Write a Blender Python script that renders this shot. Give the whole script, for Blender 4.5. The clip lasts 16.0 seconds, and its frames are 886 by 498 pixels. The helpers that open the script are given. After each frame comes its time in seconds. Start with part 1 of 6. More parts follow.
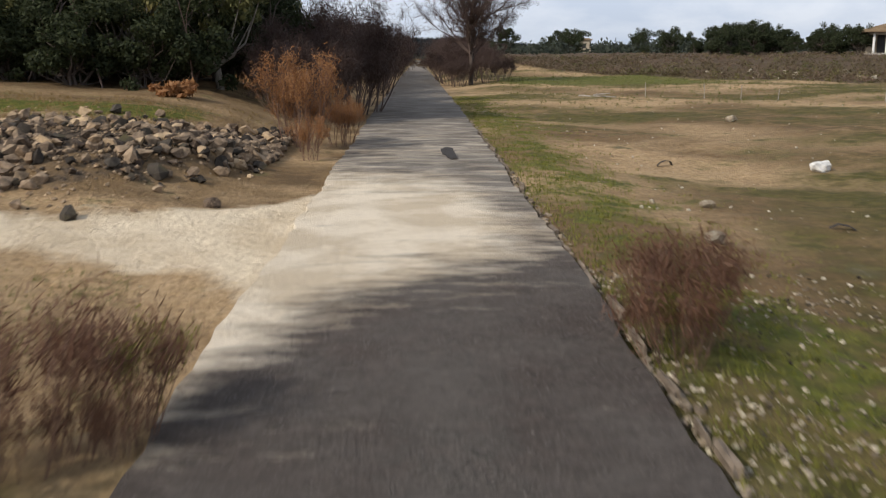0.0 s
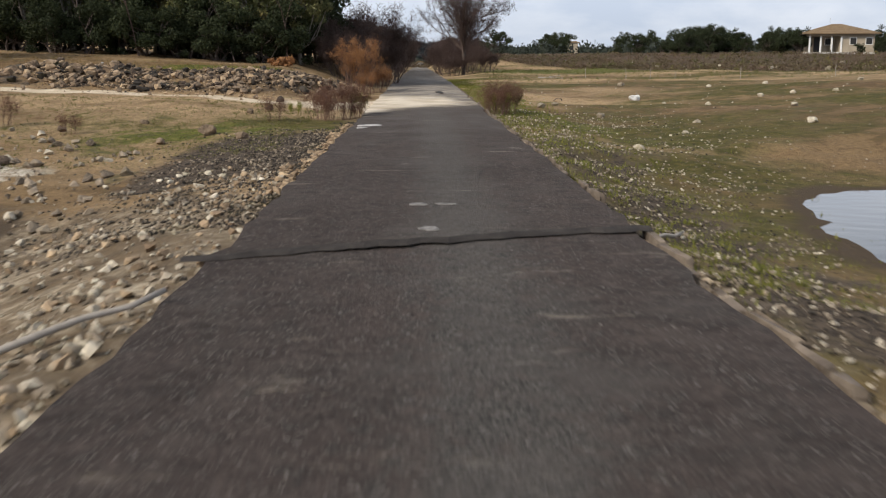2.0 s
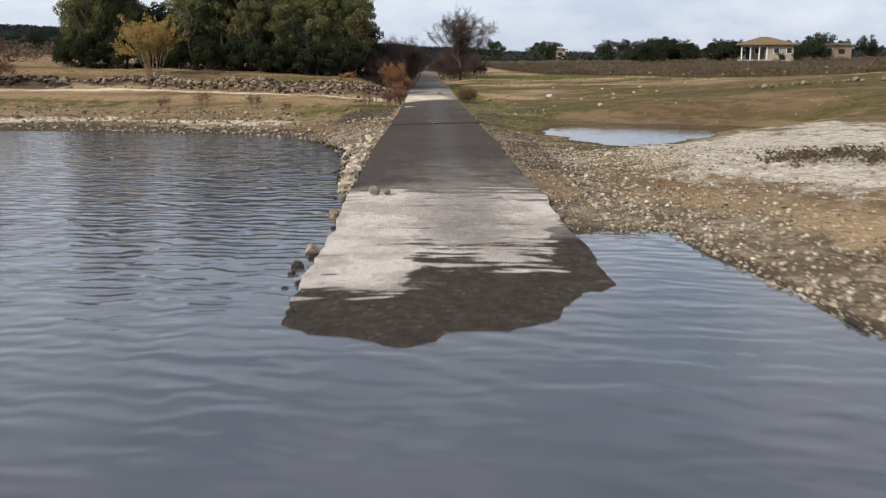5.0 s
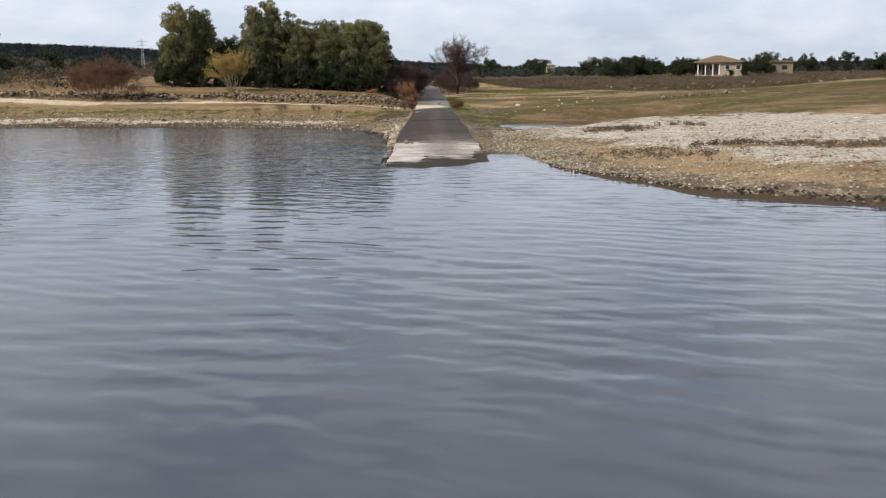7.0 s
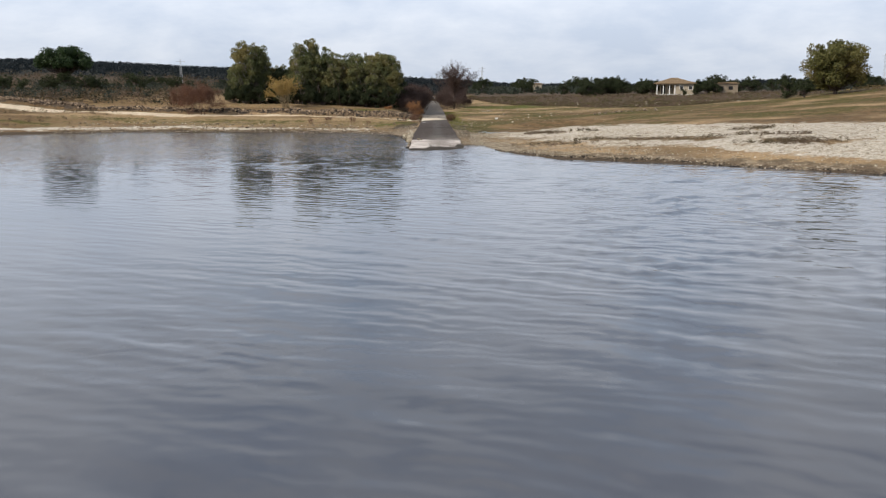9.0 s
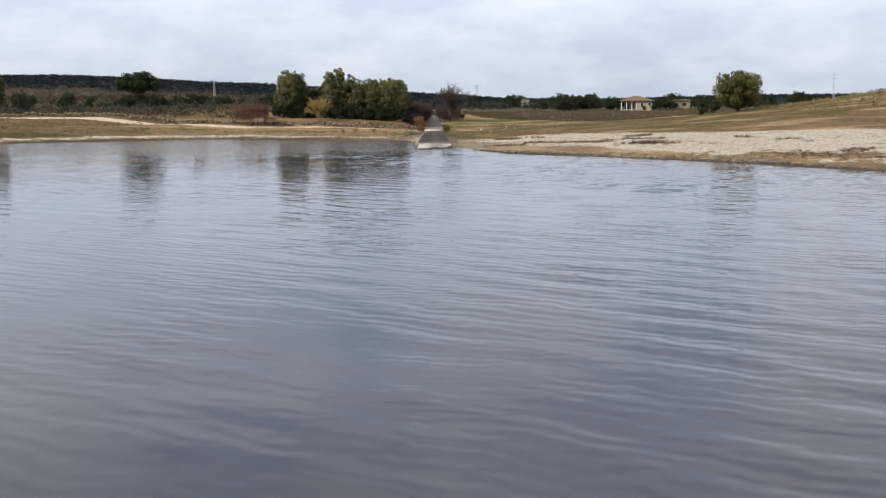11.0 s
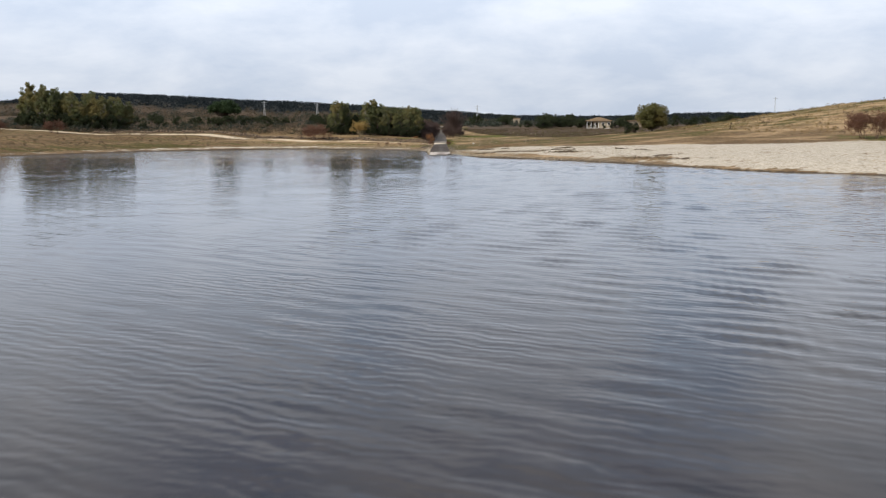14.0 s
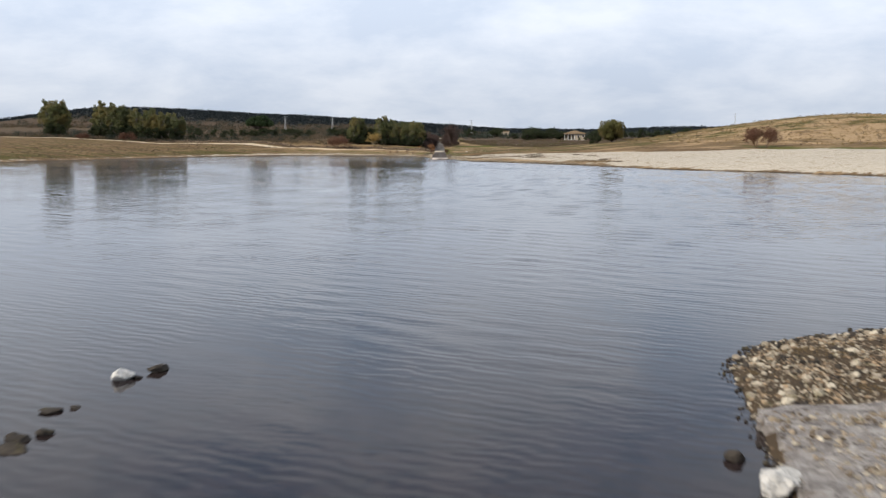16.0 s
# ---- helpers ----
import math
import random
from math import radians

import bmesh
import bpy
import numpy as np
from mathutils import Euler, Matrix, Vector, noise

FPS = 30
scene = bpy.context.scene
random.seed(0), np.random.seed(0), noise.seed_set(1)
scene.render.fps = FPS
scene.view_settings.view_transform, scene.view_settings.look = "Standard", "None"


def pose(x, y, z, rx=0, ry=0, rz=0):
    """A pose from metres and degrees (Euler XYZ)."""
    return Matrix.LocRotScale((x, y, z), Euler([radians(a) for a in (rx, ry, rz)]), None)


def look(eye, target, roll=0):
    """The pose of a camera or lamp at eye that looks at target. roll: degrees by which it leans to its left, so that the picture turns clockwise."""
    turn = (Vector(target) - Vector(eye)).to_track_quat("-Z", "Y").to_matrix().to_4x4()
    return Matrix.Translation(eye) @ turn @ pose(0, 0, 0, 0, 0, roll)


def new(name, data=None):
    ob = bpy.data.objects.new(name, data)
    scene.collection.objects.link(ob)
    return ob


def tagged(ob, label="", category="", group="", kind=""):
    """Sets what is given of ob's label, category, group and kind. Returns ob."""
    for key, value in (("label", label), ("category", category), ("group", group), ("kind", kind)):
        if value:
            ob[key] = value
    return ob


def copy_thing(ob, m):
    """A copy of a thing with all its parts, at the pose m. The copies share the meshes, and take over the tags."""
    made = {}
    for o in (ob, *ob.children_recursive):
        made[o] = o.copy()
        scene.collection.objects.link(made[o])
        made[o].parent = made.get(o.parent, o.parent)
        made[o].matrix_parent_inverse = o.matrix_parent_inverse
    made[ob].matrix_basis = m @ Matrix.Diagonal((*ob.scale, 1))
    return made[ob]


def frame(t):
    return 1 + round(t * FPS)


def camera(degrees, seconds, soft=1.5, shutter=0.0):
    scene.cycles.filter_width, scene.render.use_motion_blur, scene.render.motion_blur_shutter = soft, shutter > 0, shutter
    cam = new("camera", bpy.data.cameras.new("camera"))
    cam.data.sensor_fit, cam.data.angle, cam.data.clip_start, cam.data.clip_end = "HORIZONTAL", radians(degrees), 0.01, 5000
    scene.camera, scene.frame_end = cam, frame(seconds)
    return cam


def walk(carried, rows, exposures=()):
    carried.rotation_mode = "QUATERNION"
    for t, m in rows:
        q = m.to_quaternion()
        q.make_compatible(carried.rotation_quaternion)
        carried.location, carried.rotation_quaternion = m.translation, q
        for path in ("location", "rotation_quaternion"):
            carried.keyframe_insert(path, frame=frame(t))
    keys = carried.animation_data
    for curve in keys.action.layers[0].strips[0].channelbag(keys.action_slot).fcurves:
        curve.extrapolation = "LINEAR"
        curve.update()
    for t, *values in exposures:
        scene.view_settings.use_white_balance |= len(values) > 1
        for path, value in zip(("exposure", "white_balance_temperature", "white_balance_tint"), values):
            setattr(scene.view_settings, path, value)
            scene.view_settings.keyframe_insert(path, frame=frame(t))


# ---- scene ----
cam = camera(50.0, 16.0, soft=1.2, shutter=0.25)
# seconds, eye x y z, yaw, pitch, roll
PATH = [
    (0, 0.318, 6.940, 3.071, -2.230, -11.249, -0.070),
    (0.5, 0.264, 2.380, 2.602, -2.282, -11.119, -0.203),
    (1, 0.157, -2.557, 2.368, -2.219, -11.023, -0.217),
    (1.5, 0.040, -7.261, 2.239, -2.159, -10.995, -0.166),
    (2, -0.065, -12.050, 2.138, -2.110, -10.941, -0.080),
    (2.5, -0.089, -16.652, 2.261, -2.039, -10.978, -0.020),
    (3, -0.209, -21.849, 2.510, -1.983, -10.960, -0.012),
    (3.5, -0.312, -26.685, 2.730, -1.918, -10.965, -0.125),
    (4, -0.418, -32.072, 2.963, -1.795, -11.024, -0.148),
    (4.5, -0.577, -37.108, 2.918, -1.758, -10.923, -0.239),
    (5, -0.638, -42.896, 2.972, -1.684, -10.879, -0.307),
    (7.5, -0.887, -78.607, 3.675, -1.342, -9.894, -0.684),
    (8, -0.902, -87.114, 3.963, -1.317, -9.740, -0.554),
    (8.5, -1.140, -95.995, 4.173, -1.351, -9.533, -0.414),
    (11, -1.807, -146.551, 5.209, -1.311, -8.599, -0.309),
    (11.5, -1.937, -158.000, 5.833, -1.208, -8.515, -0.388),
    (12, -1.917, -169.793, 6.291, -1.087, -8.390, -0.307),
    (12.5, -1.913, -181.955, 6.547, -0.978, -8.244, -0.303),
    (13, -1.955, -194.481, 6.760, -0.758, -8.067, -0.228),
    (13.5, -1.993, -207.430, 6.964, -0.721, -7.934, -0.158),
    (14, -2.069, -221.118, 7.420, -0.769, -7.866, -0.119),
    (14.5, -2.244, -235.118, 7.840, -0.824, -7.796, -0.107),
    (15, -2.527, -249.343, 8.024, -0.880, -7.652, -0.069),
    (15.5, -2.955, -263.353, 7.928, -0.931, -7.437, -0.030),
    (16, -3.445, -277.362, 7.657, -0.967, -7.136, 0.050),
]
walk(cam, [(t, pose(x, y, z, 0, 0, yaw) @ pose(0, 0, 0, 90 + pitch) @ pose(0, 0, 0, 0, 0, roll))
           for t, x, y, z, yaw, pitch, roll in PATH])

# ---- world, sun ----
SUN_EL, SUN_AZ = 36.0, 236.0          # height; degrees clockwise from +y
sun_dir = Vector((math.sin(radians(SUN_AZ)) * math.cos(radians(SUN_EL)),
                  math.cos(radians(SUN_AZ)) * math.cos(radians(SUN_EL)), math.sin(radians(SUN_EL))))
sun = new("sun", bpy.data.lights.new("sun", "SUN"))
sun.data.energy, sun.data.angle, sun.data.color = 3.7, radians(1.5), (1.0, 0.93, 0.82)
sun.matrix_world = look((0, 0, 60), Vector((0, 0, 60)) - sun_dir)

world = bpy.data.worlds.new("sky")
scene.world = world
world.use_nodes = True
wt = world.node_tree
wt.nodes.clear()


def wnode(kind, **props):
    n = wt.nodes.new(kind)
    for k, v in props.items():
        if k in n.inputs:
            n.inputs[k].default_value = v
    return n


sky = wt.nodes.new("ShaderNodeTexSky")
sky.sky_type, sky.sun_disc = "NISHITA", False
sky.ozone_density = 3.0
sky.sun_elevation, sky.sun_rotation = radians(SUN_EL), radians(SUN_AZ)
skybg = wnode("ShaderNodeBackground", Strength=0.14)
wt.links.new(sky.outputs[0], skybg.inputs[0])
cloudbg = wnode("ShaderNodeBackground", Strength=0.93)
coord = wt.nodes.new("ShaderNodeTexCoord")
sep = wt.nodes.new("ShaderNodeSeparateXYZ")
wt.links.new(coord.outputs["Generated"], sep.inputs[0])
# a flat cloud layer: direction over its height
zmax = wt.nodes.new("ShaderNodeMath"); zmax.operation = "MAXIMUM"; zmax.inputs[1].default_value = 0.0
wt.links.new(sep.outputs[2], zmax.inputs[0])
zadd = wt.nodes.new("ShaderNodeMath"); zadd.operation = "ADD"; zadd.inputs[1].default_value = 0.34
wt.links.new(zmax.outputs[0], zadd.inputs[0])
layer = []
for axis in (0, 1):
    dv = wt.nodes.new("ShaderNodeMath"); dv.operation = "DIVIDE"
    wt.links.new(sep.outputs[axis], dv.inputs[0]); wt.links.new(zadd.outputs[0], dv.inputs[1])
    layer.append(dv)
comb = wt.nodes.new("ShaderNodeCombineXYZ")
wt.links.new(layer[0].outputs[0], comb.inputs[0]); wt.links.new(layer[1].outputs[0], comb.inputs[1])
big = wnode("ShaderNodeTexNoise", Scale=1.7, Detail=8.0, Roughness=0.55, Distortion=0.0)
wt.links.new(comb.outputs[0], big.inputs["Vector"])
cover = wt.nodes.new("ShaderNodeValToRGB")
cover.color_ramp.elements[0].position, cover.color_ramp.elements[1].position = 0.34, 0.52
# no gaps low over the horizon, where the layer is seen edge on
low = wt.nodes.new("ShaderNodeMapRange")
low.inputs[1].default_value, low.inputs[2].default_value = 0.06, 0.22
low.inputs[3].default_value, low.inputs[4].default_value = 0.25, 0.0
wt.links.new(zmax.outputs[0], low.inputs[0])
full = wt.nodes.new("ShaderNodeMath"); full.operation = "ADD"
wt.links.new(big.outputs[0], full.inputs[0]); wt.links.new(low.outputs[0], full.inputs[1])
wt.links.new(full.outputs[0], cover.inputs[0])
fine = wnode("ShaderNodeTexNoise", Scale=2.6, Detail=9.0, Roughness=0.58, Distortion=0.15)
wt.links.new(comb.outputs[0], fine.inputs["Vector"])
tone = wt.nodes.new("ShaderNodeValToRGB")
tone.color_ramp.elements[0].position, tone.color_ramp.elements[0].color = 0.38, (0.675, 0.767, 0.92, 1)
tone.color_ramp.elements[1].position, tone.color_ramp.elements[1].color = 0.64, (0.888, 0.95, 1.055, 1)
wt.links.new(fine.outputs[0], tone.inputs[0])
wt.links.new(tone.outputs[0], cloudbg.inputs[0])
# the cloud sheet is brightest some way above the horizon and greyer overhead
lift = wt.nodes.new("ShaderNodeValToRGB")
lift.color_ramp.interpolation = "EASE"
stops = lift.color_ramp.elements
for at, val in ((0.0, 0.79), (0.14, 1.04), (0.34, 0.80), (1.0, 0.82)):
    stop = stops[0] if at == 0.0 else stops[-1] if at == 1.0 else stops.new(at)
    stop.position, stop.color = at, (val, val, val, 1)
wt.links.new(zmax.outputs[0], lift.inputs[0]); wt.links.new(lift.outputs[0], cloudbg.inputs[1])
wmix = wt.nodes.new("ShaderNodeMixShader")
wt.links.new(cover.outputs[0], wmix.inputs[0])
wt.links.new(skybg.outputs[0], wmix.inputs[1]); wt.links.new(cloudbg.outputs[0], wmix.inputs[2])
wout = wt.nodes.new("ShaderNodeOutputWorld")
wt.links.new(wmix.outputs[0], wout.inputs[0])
scene.view_settings.exposure = 0.0

# ---- materials ----
class Nodes:
    """Short hand for one node material."""

    def __init__(self, name, rough=0.9, metal=0.0, spec=0.3):
        self.mat = bpy.data.materials.new(name)
        self.mat.use_nodes = True
        self.t = self.mat.node_tree
        self.t.nodes.clear()
        self.out = self.t.nodes.new("ShaderNodeOutputMaterial")
        self.b = self.t.nodes.new("ShaderNodeBsdfPrincipled")
        self.b.inputs["Roughness"].default_value = rough
        self.b.inputs["Metallic"].default_value = metal
        self.b.inputs["Specular IOR Level"].default_value = spec
        self.t.links.new(self.b.outputs[0], self.out.inputs[0])
        geo = self.t.nodes.new("ShaderNodeNewGeometry")
        self.pos, self.island = geo.outputs["Position"], geo.outputs["Random Per Island"]
        self.rand = self.t.nodes.new("ShaderNodeObjectInfo").outputs["Random"]

    def link(self, a, b):
        if hasattr(a, "links"):
            self.t.links.new(a, b)
        else:
            b.default_value = a
        return self

    def noise(self, scale, detail=4.0, rough=0.55, vec=None, stretch=None, distort=0.0, turn=0.0):
        v = vec or self.pos
        if stretch:
            for factor, angle in (((1, 1, 1), turn), (stretch, 0)):
                mp = self.t.nodes.new("ShaderNodeMapping")
                mp.inputs["Scale"].default_value = factor
                mp.inputs["Rotation"].default_value = (0, 0, radians(angle))
                self.t.links.new(v, mp.inputs["Vector"])
                v = mp.outputs[0]
        n = self.t.nodes.new("ShaderNodeTexNoise")
        n.inputs["Scale"].default_value, n.inputs["Detail"].default_value = scale, detail
        n.inputs["Roughness"].default_value, n.inputs["Distortion"].default_value = rough, distort
        self.t.links.new(v, n.inputs["Vector"])
        return n.outputs[0]

    def waves(self, length, turn, distort, grain=1.0):
        """Ripple crests one length apart."""
        mp = self.t.nodes.new("ShaderNodeMapping")
        mp.inputs["Rotation"].default_value = (0, 0, radians(turn))
        self.t.links.new(self.pos, mp.inputs["Vector"])
        w = self.t.nodes.new("ShaderNodeTexWave")
        w.inputs["Scale"].default_value, w.inputs["Distortion"].default_value = 0.314 / length, distort
        w.inputs["Detail"].default_value, w.inputs["Detail Scale"].default_value = 1.0, grain
        self.t.links.new(mp.outputs[0], w.inputs["Vector"])
        return w.outputs["Fac"]

    def cells(self, scale, vec=None, feature="F1"):
        n = self.t.nodes.new("ShaderNodeTexVoronoi")
        n.feature = feature
        n.inputs["Scale"].default_value = scale
        self.t.links.new(vec or self.pos, n.inputs["Vector"])
        return n.outputs

    def ramp(self, fac, *stops):
        r = self.t.nodes.new("ShaderNodeValToRGB")
        el = r.color_ramp.elements
        while len(el) < len(stops):
            el.new(0.5)
        for e, (p, c) in zip(el, stops):
            e.position = p
            e.color = (*c, 1) if not isinstance(c, (int, float)) else (c, c, c, 1)
        self.link(fac, r.inputs[0])
        return r.outputs[0]

    def math(self, op, a, b=0.0, clamp=False):
        m = self.t.nodes.new("ShaderNodeMath")
        m.operation, m.use_clamp = op, clamp
        self.link(a, m.inputs[0]).link(b, m.inputs[1])
        return m.outputs[0]

    def mix(self, fac, a, b, blend="MIX"):
        m = self.t.nodes.new("ShaderNodeMix")
        m.data_type, m.blend_type = "RGBA", blend
        for v, s in ((fac, m.inputs[0]), (a, m.inputs[6]), (b, m.inputs[7])):
            if isinstance(v, tuple):
                v = (*v, 1)
            self.link(v, s)
        return m.outputs[2]

    def attr(self, name):
        a = self.t.nodes.new("ShaderNodeAttribute")
        a.attribute_name = name
        return a.outputs["Fac"]

    def edge(self, mask, noise, width=0.18, push=0.9):
        """A mask with a ragged border."""
        m = self.math("ADD", mask, self.math("MULTIPLY", self.math("SUBTRACT", noise, 0.5), push))
        return self.ramp(m, (0.5 - width, 0.0), (0.5 + width, 1.0))

    def bump(self, height, strength=0.5, distance=0.02):
        n = self.t.nodes.new("ShaderNodeBump")
        n.inputs["Strength"].default_value, n.inputs["Distance"].default_value = strength, distance
        self.t.links.new(height, n.inputs["Height"])
        self.t.links.new(n.outputs[0], self.b.inputs["Normal"])
        return self

    def color(self, c):
        if isinstance(c, tuple):
            c = (*c, 1)
        self.link(c, self.b.inputs["Base Color"])
        return self


def ground_material():
    n = Nodes("ground", rough=0.95, spec=0.15)
    n1, n3 = n.noise(0.12, 5), n.ramp(n.noise(11.0, 6, 0.7), (0.30, 0.0), (0.70, 1.0))
    n2 = n.ramp(n.noise(0.9, 8, 0.68), (0.30, 0.0), (0.70, 1.0))
    n4 = n.ramp(n.noise(3.1, 7, 0.68), (0.28, 0.0), (0.72, 1.0))
    base = n.mix(n.ramp(n1, (0.35, 0.0), (0.65, 1.0)), (0.172, 0.108, 0.052), (0.27, 0.176, 0.088))
    base = n.mix(n.ramp(n2, (0.40, 0.0), (0.62, 0.65)), base, (0.090, 0.056, 0.028))
    grass = n.mix(n.ramp(n4, (0.35, 0.0), (0.7, 1.0)), (0.064, 0.060, 0.013), (0.128, 0.106, 0.028))
    green = n.mix(n.ramp(n4, (0.35, 0.0), (0.7, 1.0)), (0.080, 0.096, 0.014), (0.150, 0.148, 0.026))
    base = n.mix(n.edge(n.attr("dry"), n2, 0.28, 0.75), base, n.mix(n4, (0.36, 0.235, 0.118), (0.53, 0.372, 0.215)))
    base = n.mix(n.edge(n.attr("grass"), n2, 0.3, 0.8), base, grass)
    base = n.mix(n.edge(n.attr("green"), n2, 0.2, 1.3), base, green)
    # the wood's floor takes the same haze-cooled tone as the ridge leaves
    base = n.mix(n.edge(n.attr("scrub"), n4, 0.2, 1.2), base, n.mix(n.attr("wood"), (0.090, 0.062, 0.040), (0.026, 0.031, 0.030)))
    sand = n.mix(n.ramp(n2, (0.3, 0.0), (0.7, 1.0)), (0.60, 0.48, 0.335), (0.72, 0.60, 0.44))
    bare = n.edge(n.attr("sand"), n2, 0.24, 0.6)
    peb = n.cells(7.0)
    pebble = n.mix(n.ramp(n.cells(7.0)[1], (0.2, 0.0), (0.8, 1.0)), (0.24, 0.18, 0.115), (0.50, 0.41, 0.29))
    pebble = n.mix(n.ramp(n2, (0.3, 0.0), (0.6, 0.85)), pebble, (0.12, 0.085, 0.052))
    pebble = n.mix(n.ramp(n4, (0.4, 0.0), (0.7, 0.6)), pebble, (0.21, 0.145, 0.085))
    base = n.mix(n.edge(n.attr("gravel"), n2, 0.2, 1.0), base, pebble)
    chalk = n.mix(n.ramp(n4, (0.35, 0.0), (0.65, 1.0)), (0.50, 0.43, 0.335), (0.74, 0.66, 0.54))
    chalk = n.mix(n.ramp(n.noise(1.7, 7, 0.7), (0.52, 0.0), (0.72, 0.7)), chalk, (0.30, 0.235, 0.16))
    base = n.mix(n.math("MULTIPLY", n.edge(n.attr("chalk"), n2, 0.18, 1.3), n.ramp(n.attr("chalk"), (0.05, 0.0), (0.35, 1.0))), base, chalk)
    dark = n.mix(n.ramp(n3, (0.35, 0.0), (0.65, 1.0)), (0.040, 0.030, 0.022), (0.13, 0.10, 0.075))
    base = n.mix(n.edge(n.attr("dark"), n2, 0.2, 1.0), base, dark)
    base = n.mix(n.edge(n.attr("wet"), n2, 0.25, 0.5), base, (0.085, 0.060, 0.038))
    speck = n.ramp(n.cells(3.1)[0], (0.05, 1.0), (0.09, 0.0))
    base = n.mix(n.math("MULTIPLY", speck, 0.5), base, (0.45, 0.40, 0.33))
    base = n.mix(n.ramp(n3, (0.25, 0.0), (0.75, 0.75)), base, n.mix(0.55, base, (0.075, 0.050, 0.028)))
    base = n.mix(bare, base, n.mix(n.math("MULTIPLY", n3, 0.22), sand, (0.30, 0.22, 0.13)))
    n.color(base)
    n.bump(n.math("ADD", n.math("MULTIPLY", n3, 0.5), n.math("ADD", n4, n.math("MULTIPLY", peb[0], -0.15))), 0.7, 0.08)
    return n.mat


def road_material():
    n = Nodes("old_asphalt", rough=0.92, spec=0.10)
    n1, n3 = n.noise(0.35, 5), n.ramp(n.noise(26.0, 6, 0.75), (0.28, 0.0), (0.72, 1.0))
    n2 = n.ramp(n.noise(2.2, 8, 0.7, stretch=(1.0, 0.75, 1)), (0.30, 0.0), (0.70, 1.0))
    n4 = n.ramp(n.noise(0.9, 8, 0.66), (0.30, 0.0), (0.70, 1.0))
    n5 = n.ramp(n.noise(7.0, 7, 0.72), (0.30, 0.0), (0.70, 1.0))
    base = n.mix(n.ramp(n1, (0.35, 0.0), (0.65, 1.0)), (0.068, 0.052, 0.045), (0.095, 0.073, 0.063))
    base = n.mix(n.ramp(n2, (0.52, 0.0), (0.95, 0.35)), base, (0.130, 0.108, 0.092))
    base = n.mix(n.ramp(n4, (0.5, 0.0), (0.9, 0.5)), base, (0.050, 0.037, 0.030))
    base = n.mix(n.ramp(n5, (0.45, 0.0), (0.9, 0.65)), base, (0.034, 0.027, 0.023))
    base = n.mix(n.ramp(n5, (0.08, 0.6), (0.36, 0.0)), base, (0.140, 0.110, 0.094))
    base = n.mix(n.math("MULTIPLY", n3, 0.40), base, (0.026, 0.021, 0.017))
    rows = n.ramp(n.noise(4.2, 8, 0.74, stretch=(0.75, 1.5, 1)), (0.36, 0.0), (0.64, 1.0))
    base = n.mix(n.math("MULTIPLY", n.ramp(rows, (0.5, 0.0), (0.9, 0.8)), n.ramp(n4, (0.35, 0.25), (0.7, 1.0))), base, (0.026, 0.020, 0.017))
    # stone chippings: pale ones scattered, more where the binder has worn off
    chips, big = n.cells(62.0), n.cells(17.0)
    worn = n.edge(n.attr("grit"), n5, 0.3, 1.2)
    base = n.mix(n.math("MULTIPLY", n.ramp(chips[1], (0.72, 0.0), (0.9, 0.75)), n.ramp(n5, (0.3, 0.25), (0.6, 1.0))), base, (0.22, 0.192, 0.168))
    base = n.mix(n.math("MULTIPLY", worn, n.ramp(chips[1], (0.2, 0.75), (0.8, 0.25))), base, n.mix(n.ramp(chips[1], (0.3, 0.0), (0.7, 1.0)), (0.045, 0.043, 0.038), (0.185, 0.176, 0.156)))
    base = n.mix(n.math("MULTIPLY", n.ramp(big[0], (0.16, 1.0), (0.22, 0.0)), n.ramp(big[1], (0.90, 0.0), (0.93, 0.75))), base, (0.36, 0.32, 0.27))
    dust = n.mix(n.ramp(n.noise(1.1, 8, 0.7, stretch=(0.6, 1.8, 1)), (0.35, 0.0), (0.65, 1.0)), (0.120, 0.103, 0.089), (0.250, 0.220, 0.186))
    base = n.mix(n.edge(n.attr("grey"), n4, 0.45, 1.0), base, n.mix(n.attr("dust"), n.mix(n5, (0.140, 0.122, 0.108), (0.085, 0.072, 0.063)), dust))
    silt = n.mix(n.ramp(n4, (0.35, 0.0), (0.65, 1.0)), (0.46, 0.395, 0.345), (0.68, 0.605, 0.545))
    silt = n.mix(n.ramp(n3, (0.4, 0.0), (0.75, 0.35)), silt, (0.24, 0.20, 0.17))
    silt = n.mix(n.ramp(n5, (0.62, 0.0), (0.95, 0.5)), silt, (0.30, 0.25, 0.21))
    silt = n.mix(n.math("MULTIPLY", worn, n.ramp(n5, (0.25, 0.95), (0.75, 0.45))), silt, n.mix(n3, (0.27, 0.235, 0.205), (0.13, 0.108, 0.09)))
    base = n.mix(n.math("MULTIPLY", n.edge(n.attr("film"), n2, 0.4, 0.7), n.ramp(n.attr("film"), (0.02, 0.0), (0.3, 0.8))), base, n.mix(n.math("MULTIPLY", n3, 0.5), n.mix(n2, (0.13, 0.108, 0.093), (0.32, 0.275, 0.245)), (0.12, 0.10, 0.085)))
    # wet below, then the streaks of dried silt over it
    wet = n.edge(n.attr("wet"), n4, 0.14, 0.8)
    base = n.mix(wet, base, n.mix(n5, n.mix(n2, (0.050, 0.038, 0.028), (0.105, 0.083, 0.062)), (0.024, 0.018, 0.013)))
    base = n.mix(n.math("MULTIPLY", wet, n.ramp(big[1], (0.80, 0.0), (0.92, 0.45))), base, (0.17, 0.14, 0.11))
